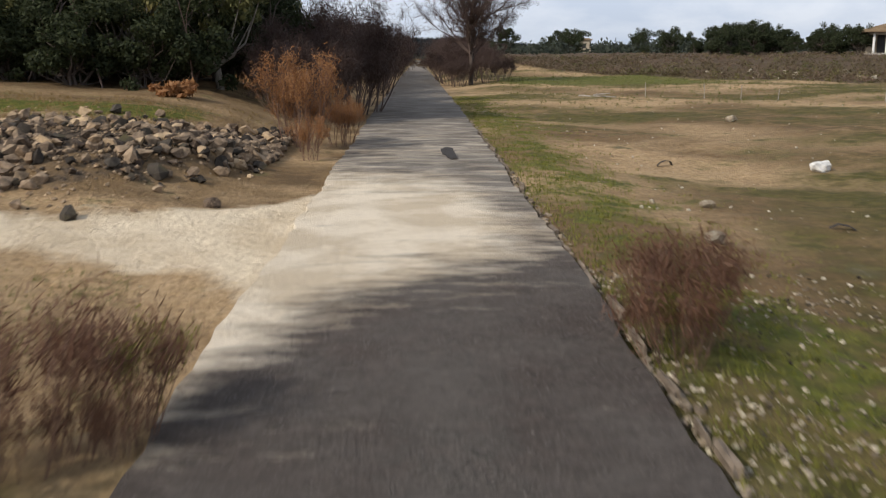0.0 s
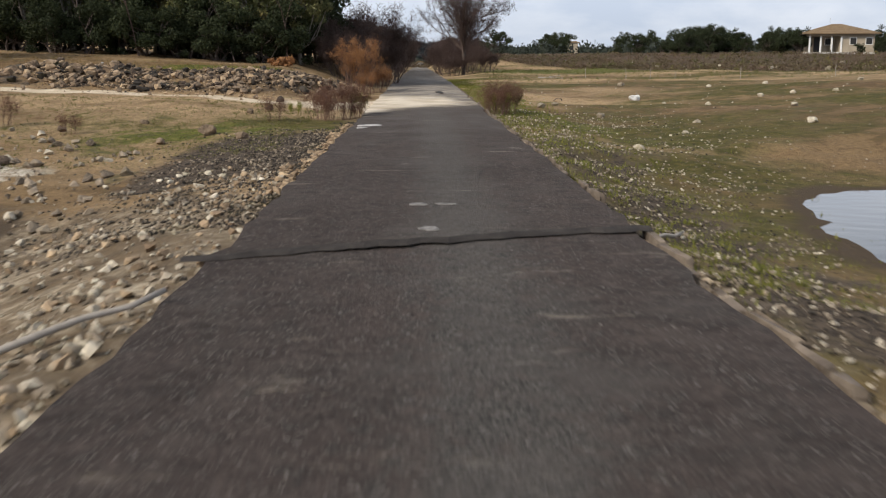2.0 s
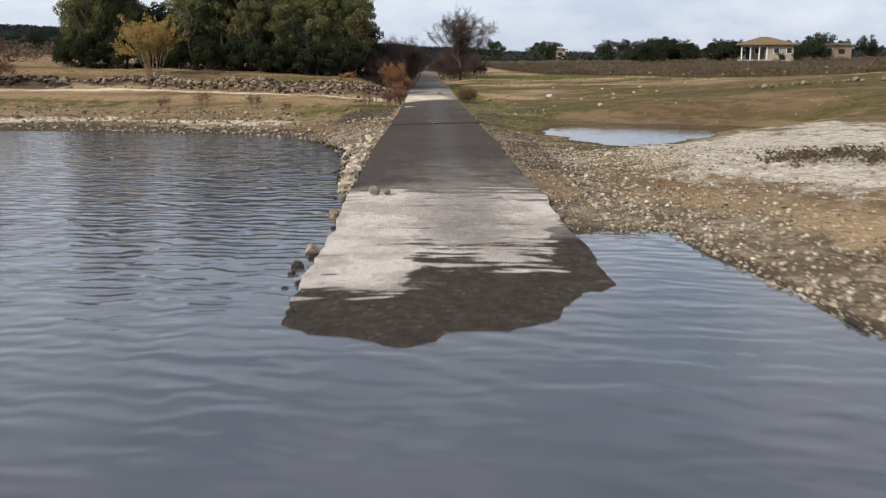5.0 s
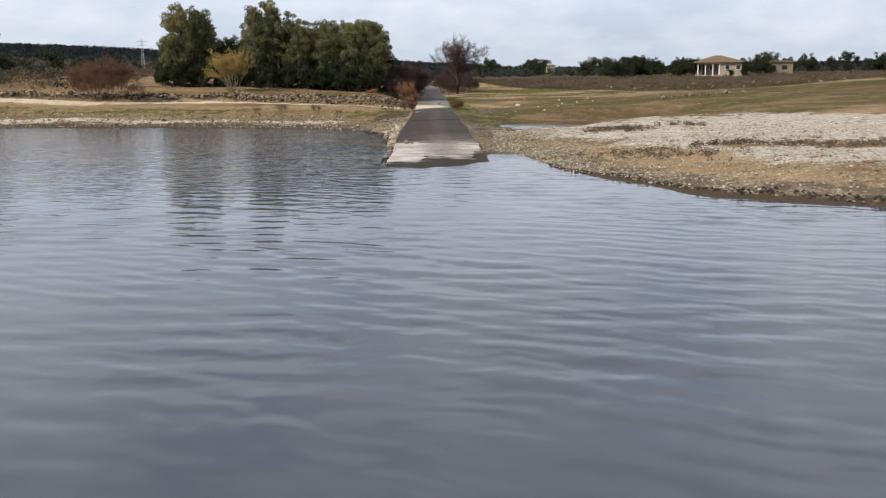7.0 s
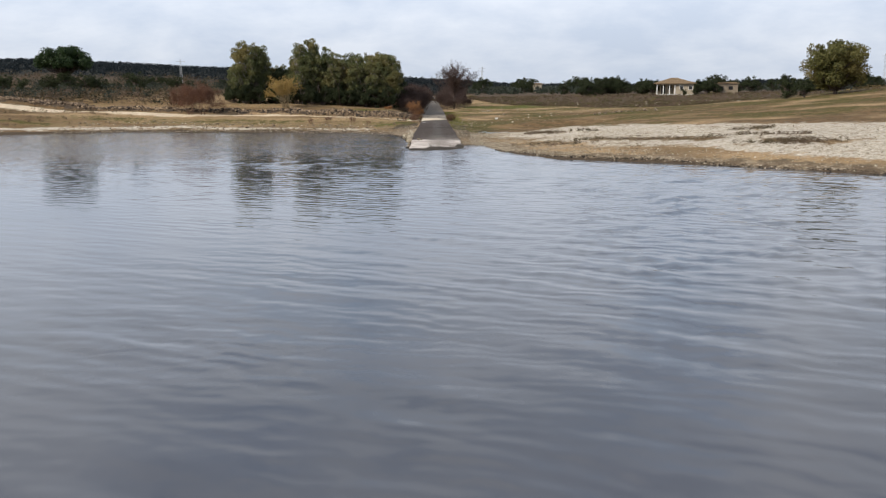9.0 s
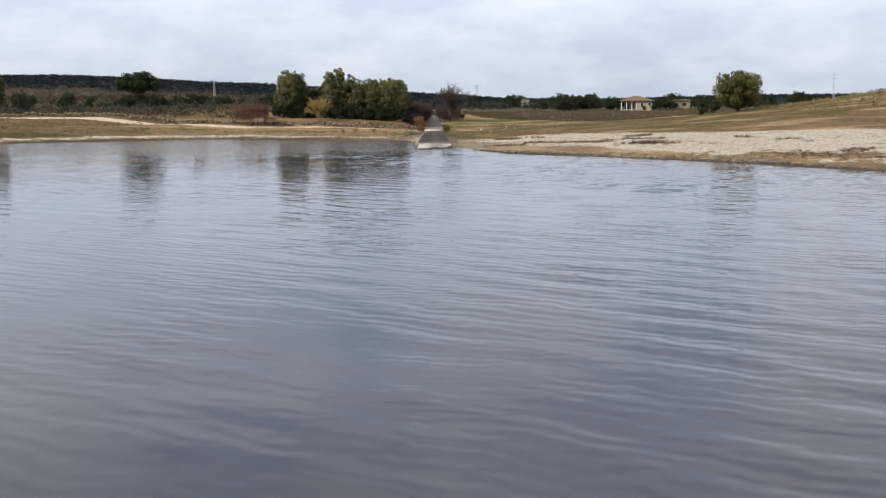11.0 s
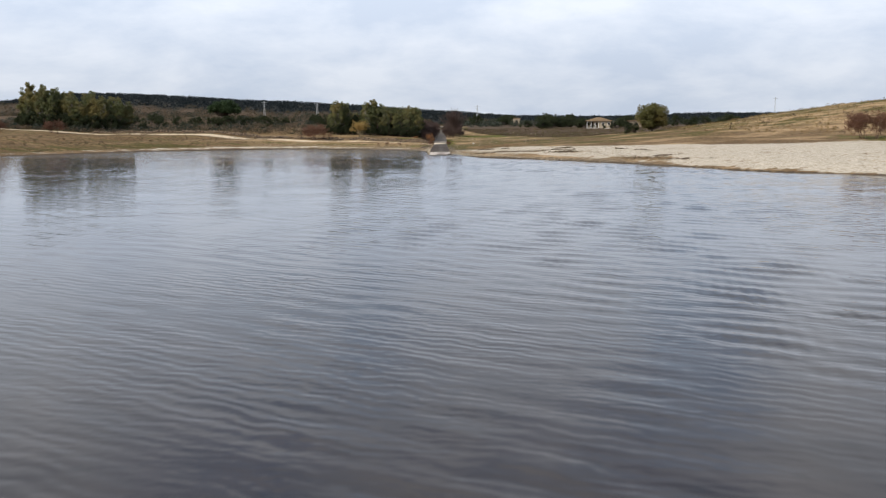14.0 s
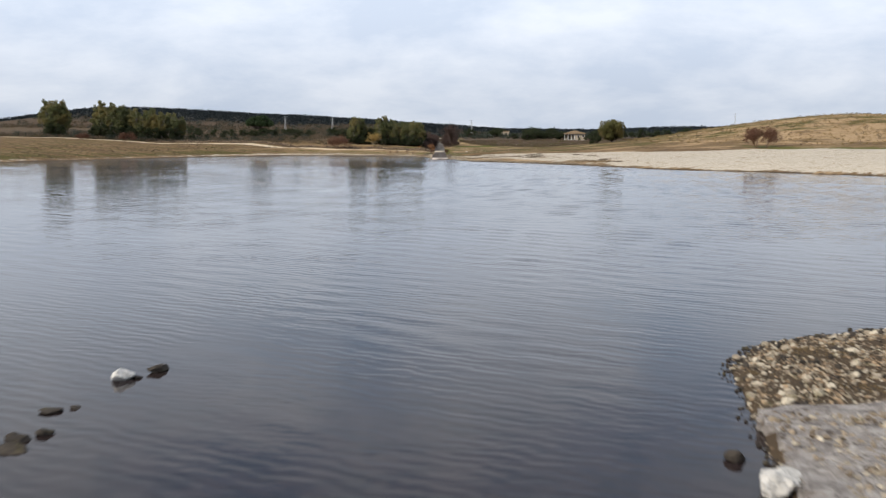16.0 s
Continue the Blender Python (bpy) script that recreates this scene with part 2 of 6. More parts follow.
    streak = n.ramp(n.noise(0.95, 7, 0.62, stretch=(0.85, 4.4, 1)), (0.30, 0.0), (0.70, 1.0))
    dusty = n.edge(n.attr("silt"), streak, 0.06, 1.15)
    dusty = n.math("MULTIPLY", dusty, n.ramp(n.attr("silt"), (0.02, 0.0), (0.12, 1.0)))
    base = n.mix(dusty, base, silt)
    sand = n.mix(n.ramp(n4, (0.3, 0.0), (0.7, 1.0)), (0.54, 0.44, 0.32), (0.70, 0.60, 0.47))
    base = n.mix(n.edge(n.attr("sand"), n.ramp(n.noise(1.5, 9, 0.72, stretch=(0.6, 1.9, 1)), (0.3, 0.0), (0.7, 1.0)), 0.30, 0.75), base, sand)
    n.color(base)
    n.link(n.ramp(n.math("MULTIPLY", wet, n.math("SUBTRACT", 1.0, dusty)), (0.0, 0.10), (1.0, 0.16)), n.b.inputs["Specular IOR Level"])
    n.bump(n.math("ADD", n3, n.math("ADD", n.math("MULTIPLY", n2, 1.4), n.math("MULTIPLY", n5, 1.2))), 0.8, 0.017)
    return n.mat


def water_material(calm=1.0):
    n = Nodes("lake_water", rough=0.07 if calm == 1.0 else 0.03, spec=0.5)
    n.b.inputs["IOR"].default_value = 1.333
    sep = n.t.nodes.new("ShaderNodeSeparateXYZ")
    n.t.links.new(n.pos, sep.inputs[0])
    # slate lightened to stand in for missing sky reflection, silty brown over the flat bed, stones and weed near the
    # far bank
    silt = n.ramp(n.math("DIVIDE", n.math("SUBTRACT", -130.0, sep.outputs[1]), 50.0, True), (0.0, 0.0), (1.0, 1.0))
    shallow = n.ramp(n.math("DIVIDE", n.math("SUBTRACT", -205.0, sep.outputs[1]), 50.0, True), (0.0, 0.0), (1.0, 1.0))
    bed = n.ramp(n.noise(0.22, 5, 0.6), (0.35, (0.070, 0.073, 0.084)), (0.7, (0.090, 0.092, 0.104)))
    mud = n.ramp(n.noise(0.5, 6, 0.62, stretch=(0.6, 1.0, 1), turn=25), (0.36, (0.042, 0.033, 0.029)), (0.62, (0.024, 0.018, 0.016)))
    weed = n.ramp(n.noise(1.1, 5, 0.6), (0.60, 0.0), (0.68, 0.6))
    mud = n.mix(weed, mud, (0.009, 0.007, 0.006))
    stones = n.ramp(n.noise(0.9, 5, 0.6), (0.45, (0.026, 0.018, 0.017)), (0.6, (0.014, 0.010, 0.010)))
    n.color(n.mix(shallow, n.mix(silt, bed, mud), stones) if calm == 1.0 else n.mix(n.noise(0.6, 4), (0.020, 0.018, 0.016), (0.040, 0.035, 0.030)))
    # short ripples that ride on the wind waves
    w1 = n.waves(0.62, -60, 5.0, 1.4)
    w2 = n.waves(0.41, -78, 5.0, 1.6)
    here = n.ramp(n.noise(0.16, 2, 0.5), (0.34, 0.1), (0.62, 1.0))
    there = n.ramp(n.noise(0.21, 2, 0.5, stretch=(1, 1, 1), turn=70), (0.40, 0.1), (0.66, 1.0))
    w3 = n.noise(1.7, 2.0, 0.5, stretch=(0.5, 1.0, 1), distort=0.6, turn=34)
    w4 = n.noise(4.6, 1.0, 0.4, stretch=(0.6, 1.0, 1), distort=0.5, turn=30)
    patch = n.ramp(n.noise(0.030, 3, 0.5), (0.36, 0.45), (0.64, 1.0))
    h = n.math("ADD", n.math("MULTIPLY", n.math("MULTIPLY", w1, here), 0.26), n.math("MULTIPLY", n.math("MULTIPLY", w2, there), 0.10))
    h = n.math("ADD", h, n.math("ADD", n.math("MULTIPLY", w3, 0.18), n.math("MULTIPLY", w4, 0.12)))
    # livelier short ripples in the sheltered bay beside the lane
    bay = n.math("MULTIPLY", n.ramp(n.math("DIVIDE", n.math("ADD", sep.outputs[1], 48.0), 20.0, True), (0.0, 0.0), (1.0, 1.0)),
                 n.ramp(n.math("DIVIDE", n.math("SUBTRACT", 0.0, sep.outputs[0]), 8.0, True), (0.0, 0.25), (1.0, 1.0)))
    w5 = n.waves(0.42, -84, 7.0, 1.5)
    w6 = n.noise(2.7, 2.0, 0.5, stretch=(0.42, 1.0, 1), distort=0.5, turn=5)
    h = n.math("ADD", n.math("MULTIPLY", h, patch), n.math("MULTIPLY", bay, n.math("ADD", n.math("MULTIPLY", w5, 0.30), n.math("MULTIPLY", w6, 0.62))))
    n.bump(h, calm, 0.034)
    return n.mat


def rock_material(name, dark, light, moss=0.0):
    n = Nodes(name, rough=0.92, spec=0.2)
    r = n.math("ADD", n.rand, n.island)
    r = n.math("FRACT", r)
    c = n.mix(r, dark, light)
    c = n.mix(n.ramp(n.noise(5.0, 6, 0.65), (0.38, 0.0), (0.68, 0.75)), c, tuple(v * 0.5 for v in dark))
    c = n.mix(n.ramp(n.noise(16.0, 4, 0.6), (0.5, 0.0), (0.75, 0.4)), c, tuple(min(0.8, v * 1.3) for v in light))
    if moss:
        c = n.mix(n.ramp(n.noise(2.0, 5), (0.55, 0.0), (0.7, moss)), c, (0.10, 0.085, 0.02))
    n.color(c)
    n.bump(n.noise(12.0, 6, 0.7), 0.7, 0.04)
    return n.mat


def leaf_material(name, a, b, c=None, gloss=0.55):
    n = Nodes(name, rough=gloss, spec=0.25)
    col = n.mix(n.island, a, b)
    if c:
        col = n.mix(n.ramp(n.noise(0.25, 3), (0.45, 0.0), (0.62, 0.85)), col, c)
    col = n.mix(n.math("MULTIPLY", n.rand, 0.35), col, tuple(v * 0.6 for v in a))
    n.color(col)
    n.b.inputs["Transmission Weight"].default_value = 0.0
    tr = n.t.nodes.new("ShaderNodeBsdfTranslucent")
    n.link(col, tr.inputs[0])
    mx = n.t.nodes.new("ShaderNodeMixShader")
    mx.inputs[0].default_value = 0.38
    n.t.links.new(n.b.outputs[0], mx.inputs[1])
    n.t.links.new(tr.outputs[0], mx.inputs[2])
    n.t.links.new(mx.outputs[0], n.out.inputs[0])
    return n.mat


def plain_material(name, a, b, scale=3.0, rough=0.85, bump=0.3, spec=0.25):
    n = Nodes(name, rough=rough, spec=spec)
    c = n.mix(n.ramp(n.noise(scale, 6, 0.6), (0.35, 0.0), (0.65, 1.0)), a, b)
    c = n.mix(n.ramp(n.noise(scale * 9, 4, 0.6), (0.5, 0.0), (0.75, 0.35)), c, tuple(v * 0.6 for v in a))
    c = n.mix(n.math("MULTIPLY", n.island, 0.3), c, b)
    n.color(c).bump(n.noise(scale * 8, 5, 0.65), bump, 0.02)
    return n.mat


M_GROUND, M_ROAD, M_WATER = ground_material(), road_material(), water_material()
M_POND = water_material(0.25)
M_RUBBLE = rock_material("rubble_rock", (0.055, 0.039, 0.031), (0.40, 0.29, 0.19))
M_PALE = rock_material("pale_limestone", (0.25, 0.195, 0.135), (0.70, 0.605, 0.465), 0.5)
M_WETROCK = rock_material("wet_rock", (0.032, 0.026, 0.021), (0.080, 0.066, 0.052), 0.4)
M_GREYROCK = rock_material("grey_rock", (0.12, 0.092, 0.068), (0.42, 0.335, 0.24), 0.3)
M_BARK = plain_material("bark", (0.16, 0.135, 0.11), (0.30, 0.27, 0.23), 4.0)
M_DARKBARK = plain_material("dark_bark", (0.055, 0.042, 0.034), (0.11, 0.085, 0.07), 4.0)
M_HAZE = leaf_material("twig_tip", (0.058, 0.036, 0.030), (0.115, 0.074, 0.060))
M_REDHAZE = leaf_material("red_twig_tip", (0.120, 0.056, 0.034), (0.195, 0.100, 0.062))
M_TWIG = plain_material("bare_twig", (0.075, 0.052, 0.044), (0.14, 0.10, 0.083), 2.0)
M_REDTWIG = plain_material("red_twig", (0.11, 0.062, 0.045), (0.19, 0.115, 0.080), 2.0)
M_EUCA = leaf_material("eucalyptus_leaf", (0.088, 0.106, 0.044), (0.200, 0.202, 0.080), (0.270, 0.215, 0.080))
M_PINE = leaf_material("pine_needle", (0.024, 0.046, 0.016), (0.055, 0.085, 0.028))
M_OAK = leaf_material("oak_leaf", (0.024, 0.032, 0.014), (0.058, 0.070, 0.028), gloss=0.75)
M_GOLD = leaf_material("golden_leaf", (0.085, 0.090, 0.030), (0.19, 0.170, 0.055), (0.24, 0.185, 0.065))
M_STRAW = leaf_material("straw_leaf", (0.30, 0.20, 0.065), (0.47, 0.33, 0.115))
M_RUST = leaf_material("rust_leaf", (0.25, 0.110, 0.042), (0.42, 0.215, 0.090))
M_WEED = leaf_material("weed_leaf", (0.13, 0.14, 0.025), (0.28, 0.26, 0.05))
M_GRASSBLADE = leaf_material("grass_blade", (0.10, 0.12, 0.02), (0.25, 0.20, 0.08))
M_SCRUB = leaf_material("scrub_leaf", (0.026, 0.033, 0.024), (0.060, 0.068, 0.046))
M_HEATH = leaf_material("heath_leaf", (0.080, 0.058, 0.032), (0.15, 0.115, 0.060), (0.185, 0.125, 0.090))
M_DRYGRASS = leaf_material("dry_grass", (0.22, 0.145, 0.055), (0.36, 0.25, 0.105))
M_WALL = plain_material("cream_render", (0.32, 0.265, 0.195), (0.42, 0.355, 0.265), 1.2, bump=0.15)
M_WHITE = plain_material("white_paint", (0.72, 0.71, 0.67), (0.82, 0.81, 0.78), 1.5, bump=0.1)
M_TILE = plain_material("clay_tile", (0.17, 0.115, 0.068), (0.26, 0.185, 0.110), 2.5)
M_DARK = plain_material("dark_opening", (0.020, 0.020, 0.022), (0.04, 0.038, 0.036), 1.0, rough=0.3)
M_METAL = plain_material("galvanised_steel", (0.40, 0.41, 0.42), (0.52, 0.53, 0.54), 2.0, rough=0.5)
M_DRIFT = plain_material("driftwood", (0.22, 0.19, 0.16), (0.38, 0.335, 0.285), 6.0)
M_STICK = plain_material("charred_wood", (0.020, 0.016, 0.014), (0.05, 0.042, 0.036), 6.0)
M_PLASTER = plain_material("white_plaster", (0.33, 0.30, 0.28), (0.62, 0.58, 0.55), 9.0, bump=0.6)
M_CONCRETE = plain_material("weathered_concrete", (0.36, 0.33, 0.29), (0.55, 0.51, 0.46), 2.0, bump=0.6)
M_SMEAR = plain_material("pale_smear", (0.085, 0.076, 0.068), (0.30, 0.275, 0.25), 14.0, bump=0.4)
M_WHITESTONE = rock_material("white_stone", (0.58, 0.54, 0.48), (0.78, 0.75, 0.70))
M_TANROCK = rock_material("tan_rock", (0.19, 0.125, 0.078), (0.54, 0.395, 0.245))
# distance haze over the ridge is put into this bluish leaf colour
M_HAZEDRIDGE = leaf_material("hazed_ridge_leaf", (0.016, 0.023, 0.026), (0.025, 0.034, 0.037))
M_CRUSTRIM = plain_material("weathered_kerb", (0.075, 0.056, 0.042), (0.25, 0.195, 0.145), 4.0, bump=0.9)
M_PALESTEM = plain_material("pale_stem", (0.30, 0.23, 0.13), (0.44, 0.35, 0.21), 5.0)


def slab_material():
    n = Nodes("broken_concrete", rough=0.95, spec=0.15)
    c = n.mix(n.ramp(n.noise(1.4, 8, 0.68), (0.38, 0.0), (0.62, 1.0)), (0.19, 0.165, 0.148), (0.40, 0.36, 0.33))
    c = n.mix(n.ramp(n.noise(3.3, 8, 0.7, distort=0.6), (0.48, 0.0), (0.60, 0.9)), c, (0.46, 0.42, 0.38))
    c = n.mix(n.ramp(n.noise(2.6, 8, 0.74, distort=0.4), (0.55, 0.0), (0.63, 0.85)), c, (0.055, 0.043, 0.035))
    c = n.mix(n.ramp(n.noise(2.3, 7, 0.7), (0.60, 0.0), (0.70, 0.8)), c, (0.22, 0.135, 0.055))
    c = n.mix(n.ramp(n.noise(17.0, 6, 0.7), (0.5, 0.0), (0.7, 0.55)), c, (0.075, 0.062, 0.052))
    n.color(c).bump(n.noise(7.0, 8, 0.72), 1.0, 0.10)
    return n.mat


M_CRUST = slab_material()

# ---- geometry helpers ----
def lerp_table(v, table):
    xs, ys = zip(*table)
    return np.interp(v, xs, ys)


def smooth(v, a, b):
    t = np.clip((v - a) / (b - a), 0.0, 1.0)
    return t * t * (3 - 2 * t)


def mesh_of(name, verts, faces, material, shade=False):
    me = bpy.data.meshes.new(name)
    me.from_pydata([tuple(v) for v in np.asarray(verts, float)], [], [tuple(f) for f in faces])
    me.materials.append(material)
    if shade:
        me.polygons.foreach_set("use_smooth", [True] * len(me.polygons))
    me.update()
    return me


def bm_mesh(name, bm, material, shade=False):
    me = bpy.data.meshes.new(name)
    bm.to_mesh(me)
    bm.free()
    me.materials.append(material)
    if shade:
        me.polygons.foreach_set("use_smooth", [True] * len(me.polygons))
    return me


def child(name, me, parent, m=None, label="", kind=""):
    ob = new(name, me)
    ob.parent = parent
    if m is not None:
        ob.matrix_basis = m
    return tagged(ob, label, kind=kind)


def part(name, bm, material, parent, label="", shade=False):
    return child(name, bm_mesh(name, bm, material, shade), parent, label=label)


def box(bm, x0, y0, z0, x1, y1, z1, bevel=0.0):
    made = bmesh.ops.create_cube(bm, size=1.0)["verts"]
    for v in made:
        v.co = Vector((x0 + (v.co.x + 0.5) * (x1 - x0), y0 + (v.co.y + 0.5) * (y1 - y0), z0 + (v.co.z + 0.5) * (z1 - z0)))
    if bevel:
        edges = list({e for v in made for e in v.link_edges})
        bmesh.ops.bevel(bm, geom=edges, offset=bevel, segments=1, affect="EDGES")
    return bm


def boxes(*dims, bevel=0.0):
    bm = bmesh.new()
    for d in dims:
        box(bm, *d, bevel=bevel)
    return bm


RNG = np.random.default_rng(11)


def wobble(x, y, seed=0.0):
    """Cheap smooth noise, about -1 to 1."""
    return (np.sin(x * 1.0 + 1.3 * np.sin(y * 0.7 + seed) + seed * 2.1) + np.sin(y * 1.27 + 1.1 * np.sin(x * 0.83 - seed) + seed)
            + 0.6 * np.sin(2.3 * x + 1.9 * y + seed * 3.3)) / 2.6


# ---- lie of the land ----
SHORE = ((-400, -260), (-150, -105), (-110, -66), (-90, -38), (-66, -7), (-36, 8), (-20, 4.5), (-8, 0), (-5, -3), (-3.1, -9),
         (-2.62, -14), (-2.35, -19), (-2.0, -20.5), (-1.9, -29.5), (-1.7, -32), (-0.6, -33), (1.0, -31.8), (1.9, -29.6), (2.5, -25.9), (3.9, -26.1), (4.1, -29), (4.6, -34.5),
         (8, -43), (14, -47.5), (19, -53), (26, -61), (35, -75), (42, -89), (60, -104), (75, -119), (150, -175), (400, -330))
ROAD_Z = ((-60, -1.2), (-45, -0.6), (-36, -0.22), (-33, -0.065), (-30, 0.035), (-22, 0.30), (-5, 0.64), (9, 0.83), (20, 0.92), (45, 1.1), (80, 1.15), (120, 1.3), (290, 1.6), (450, 4))


def shore_gap(x, y):
    """Distance to the waterline, positive on land."""
    best = np.full(np.shape(x), 1e9)
    for (ax, ay), (bx, by) in zip(SHORE, SHORE[1:]):
        ex, ey = bx - ax, by - ay
        t = np.clip(((x - ax) * ex + (y - ay) * ey) / (ex * ex + ey * ey), 0, 1)
        best = np.minimum(best, np.hypot(x - ax - t * ex, y - ay - t * ey))
    sign = np.where(y > lerp_table(x, SHORE), 1.0, -1.0)
    return best * sign


def road_mid(y):
    return np.maximum(0.0, (np.asarray(y, float) + 20.0) * 0.0125)


def road_half(y):
    return lerp_table(y, ((-30, 2.12), (-24, 2.06), (-12, 1.95), (-6, 1.8), (10, 1.62), (40, 1.7), (90, 1.8)))


def pond_gap(x, y):
    """Under 1 inside the pool beside the road."""
    a = np.degrees(np.arctan2(y + 2.0, x - 9.2)) % 360
    r = lerp_table(a, ((0, 4.8), (25, 6.4), (45, 6.2), (81, 5.3), (117, 5.5), (153, 4.3), (213, 4.2), (254, 7.2), (283, 3.7), (330, 3.9), (360, 4.8)))
    return np.hypot(x - 9.2, y + 2.0) / (r * (1 + 0.05 * wobble(x * 2.1, y * 2.1, 3) + 0.03 * wobble(x * 5.3, y * 4.7, 13)))


def end_gap(x, y):
    """Distance inside the far bank, where the flight ends."""
    edge = lerp_table(x, ((-60, -262), (-18, -264), (-4, -266), (3.6, -262), (4.3, -258), (5.2, -253.5), (6.4, -247.5), (8.2, -244.6), (11, -243), (15, -241.5), (40, -236), (200, -220)))
    return edge - y


def rubble_mid(x):
    return lerp_table(x, ((-90, 31), (-60, 29), (-46, 26.5), (-34, 25.8), (-20, 25.2), (-14, 24.5), (-9, 24.0), (-6.5, 23.7), (-4.5, 24.4), (-3.2, 26.4), (-2.6, 28.6)))


RUBBLE_WIDTH = ((-90, 1.2), (-22, 1.6), (-14, 2.2), (-9, 2.7), (-5, 3.0), (-3, 2.6))


def rubble_rise(x, y):
    """Height of the rubble bank."""
    width = lerp_table(x, RUBBLE_WIDTH)
    tall = lerp_table(x, ((-95, 0), (-85, 0.4), (-50, 0.4), (-45, 0.25), (-40, 0.4), (-12, 0.40), (-8, 0.30), (-5, 0.28), (-3.2, 0.30), (-2.5, 0)))
    return tall * np.clip(0.70 + 0.65 * wobble(x * 0.8, y * 0.8, 14), 0.1, 1.4) * np.clip(1.25 - np.abs((y - rubble_mid(x)) / width) ** 2.2, 0, 1) * (1 + 0.25 * wobble(x * 2.3, y * 2.3, 12))


def land(x, y):
    x, y = np.asarray(x, float), np.asarray(y, float)
    d = shore_gap(x, y) + (0.30 * wobble(x * 0.9, y * 0.9, 1) + 0.5 * wobble(x * 0.23, y * 0.21, 6) + 0.12 * wobble(x * 3.1, y * 2.9, 7) * (np.abs(x) < 22)) * np.clip((np.abs(x) - 2.5) / 4, 0, 1)
    left = lerp_table(d, ((0, 0), (3, 0.17), (8, 0.6), (14, 1.3), (20, 1.45), (26, 2.2), (34, 2.65), (50, 3.0), (100, 3.6), (300, 5.5), (450, 7)))
    left = left * lerp_table(x, ((-300, 1.6), (-118, 1.6), (-85, 1.2), (-60, 1.5), (-42, 1.6), (-28, 1.3), (0, 0.75)))
    flat = lerp_table(y, ((-40, 0.35), (-14, 0.32), (5, 0.30), (29, 0.45), (60, 1.2), (92, 1.55), (108, 2.8), (125, 3.5), (300, 5.0)))
    rise = lerp_table(x, ((4, 0.0), (14, 0.5), (25, 1.0), (45, 1.7), (60, 2.2), (85, 3.0))) * (1 - 0.8 * smooth(y, 22, 58))
    hill = 9.3 * np.exp(-((x - 132) / 57) ** 2 - ((y - 20) / 57) ** 2)
    right = (flat + rise + hill) * (1 - np.exp(-np.maximum(d, 0) / lerp_table(x, ((0, 3.5), (14, 4.0), (30, 7), (60, 11), (150, 14)))))
    z = np.where(x < 0, left, right)
    near = np.clip((x + 4) / 8, 0, 1)
    z = np.where(np.abs(x) < 4, left * (1 - near) + right * near, z)
    z = np.where(d > 0, z, np.maximum(d * 0.16, -2.5))
    # the causeway
    zr = lerp_table(y, ROAD_Z) - 0.05 - np.where(x < 0, 0.5 * smooth(y, -19.5, -21.0), 0.25 * smooth(y, -25.2, -27.2))
    off = np.abs(x - road_mid(y)) - road_half(y)
    bw = np.where(x < 0, lerp_table(y, ((-30, 0.10), (-20.5, 0.12), (-18.5, 0.6), (-15, 0.9), (-8, 1.6), (-3, 3.0), (5, 5.0))), lerp_table(y, ((-30, 0.3), (-25, 0.45), (-22, 1.2), (-15, 3.0), (0, 3.6), (20, 5.0))))
    w = (1 - smooth(off, 0.12, 0.12 + bw)) * smooth(-y, -800, -420)
    z = z * (1 - w) + zr * w
    # bank under the end of the flight
    e = end_gap(x, y) + 0.4 * wobble(x * 1.7, y * 1.7, 5)
    z = np.maximum(z, np.clip(e * 0.13, -2.5, 0.24))
    # low scrub hills far off
    ridge = lerp_table(x, ((-900, 12), (-330, 9), (-295, 12), (-270, 18), (-238, 22.8), (-180, 21.2), (-130, 18.4), (-90, 16.6), (-10, 11.8), (50, 7.2), (100, 6.8), (230, 9.4), (900, 14)))
    far = smooth(y, 290, 420) * (1 - 0.25 * smooth(y, 430, 1200))
    z = z * (1 - far) + (ridge + 0.8 * wobble(x * 0.05, y * 0.04, 2)) * far
    # bank of rubble above the path
    z = z + rubble_rise(x, y)
    # small unevenness
    fade = np.clip(off / 2.0, 0, 1) * np.clip(d / 2, 0.1, 1)
    z = z + fade * (0.05 * wobble(x * 1.9, y * 1.7, 7) + 0.03 * wobble(x * 5.1, y * 4.7, 8) + 0.12 * wobble(x * 0.31, y * 0.27, 9) * np.clip(d / 12, 0, 1))
    # pool
    p = pond_gap(x, y)
    return np.minimum(z, 0.12 + np.where(p < 1, 0.5, 0.16) * (p - 1.0) + 0.9 * np.maximum(p - 1.25, 0) ** 1.5 + 40 * np.maximum(p - 2.4, 0))


def land_z(x, y):
    return float(land(np.array([x]), np.array([y]))[0])


def spaced(*runs):
    """Grid lines: runs of (from, to, step)."""
    out = []
    for a, b, s in runs:
        out += list(np.arange(a, b - s * 0.3, s))
    return np.array(out + [runs[-1][1]])


def wood_from(x):
    x = np.asarray(x, float)
    return lerp_table(x, ((-330, 352), (-90, 336), (0, 318), (60, 296))) + 12 * wobble(x * 0.06, x * 0.031, 5) + 6 * wobble(x * 0.21, x * 0.1, 9)


def heath_from(x):
    return lerp_table(x, ((8, 112), (13, 100), (20, 88), (26, 68), (34, 56), (44, 48), (80, 40), (200, 40)))


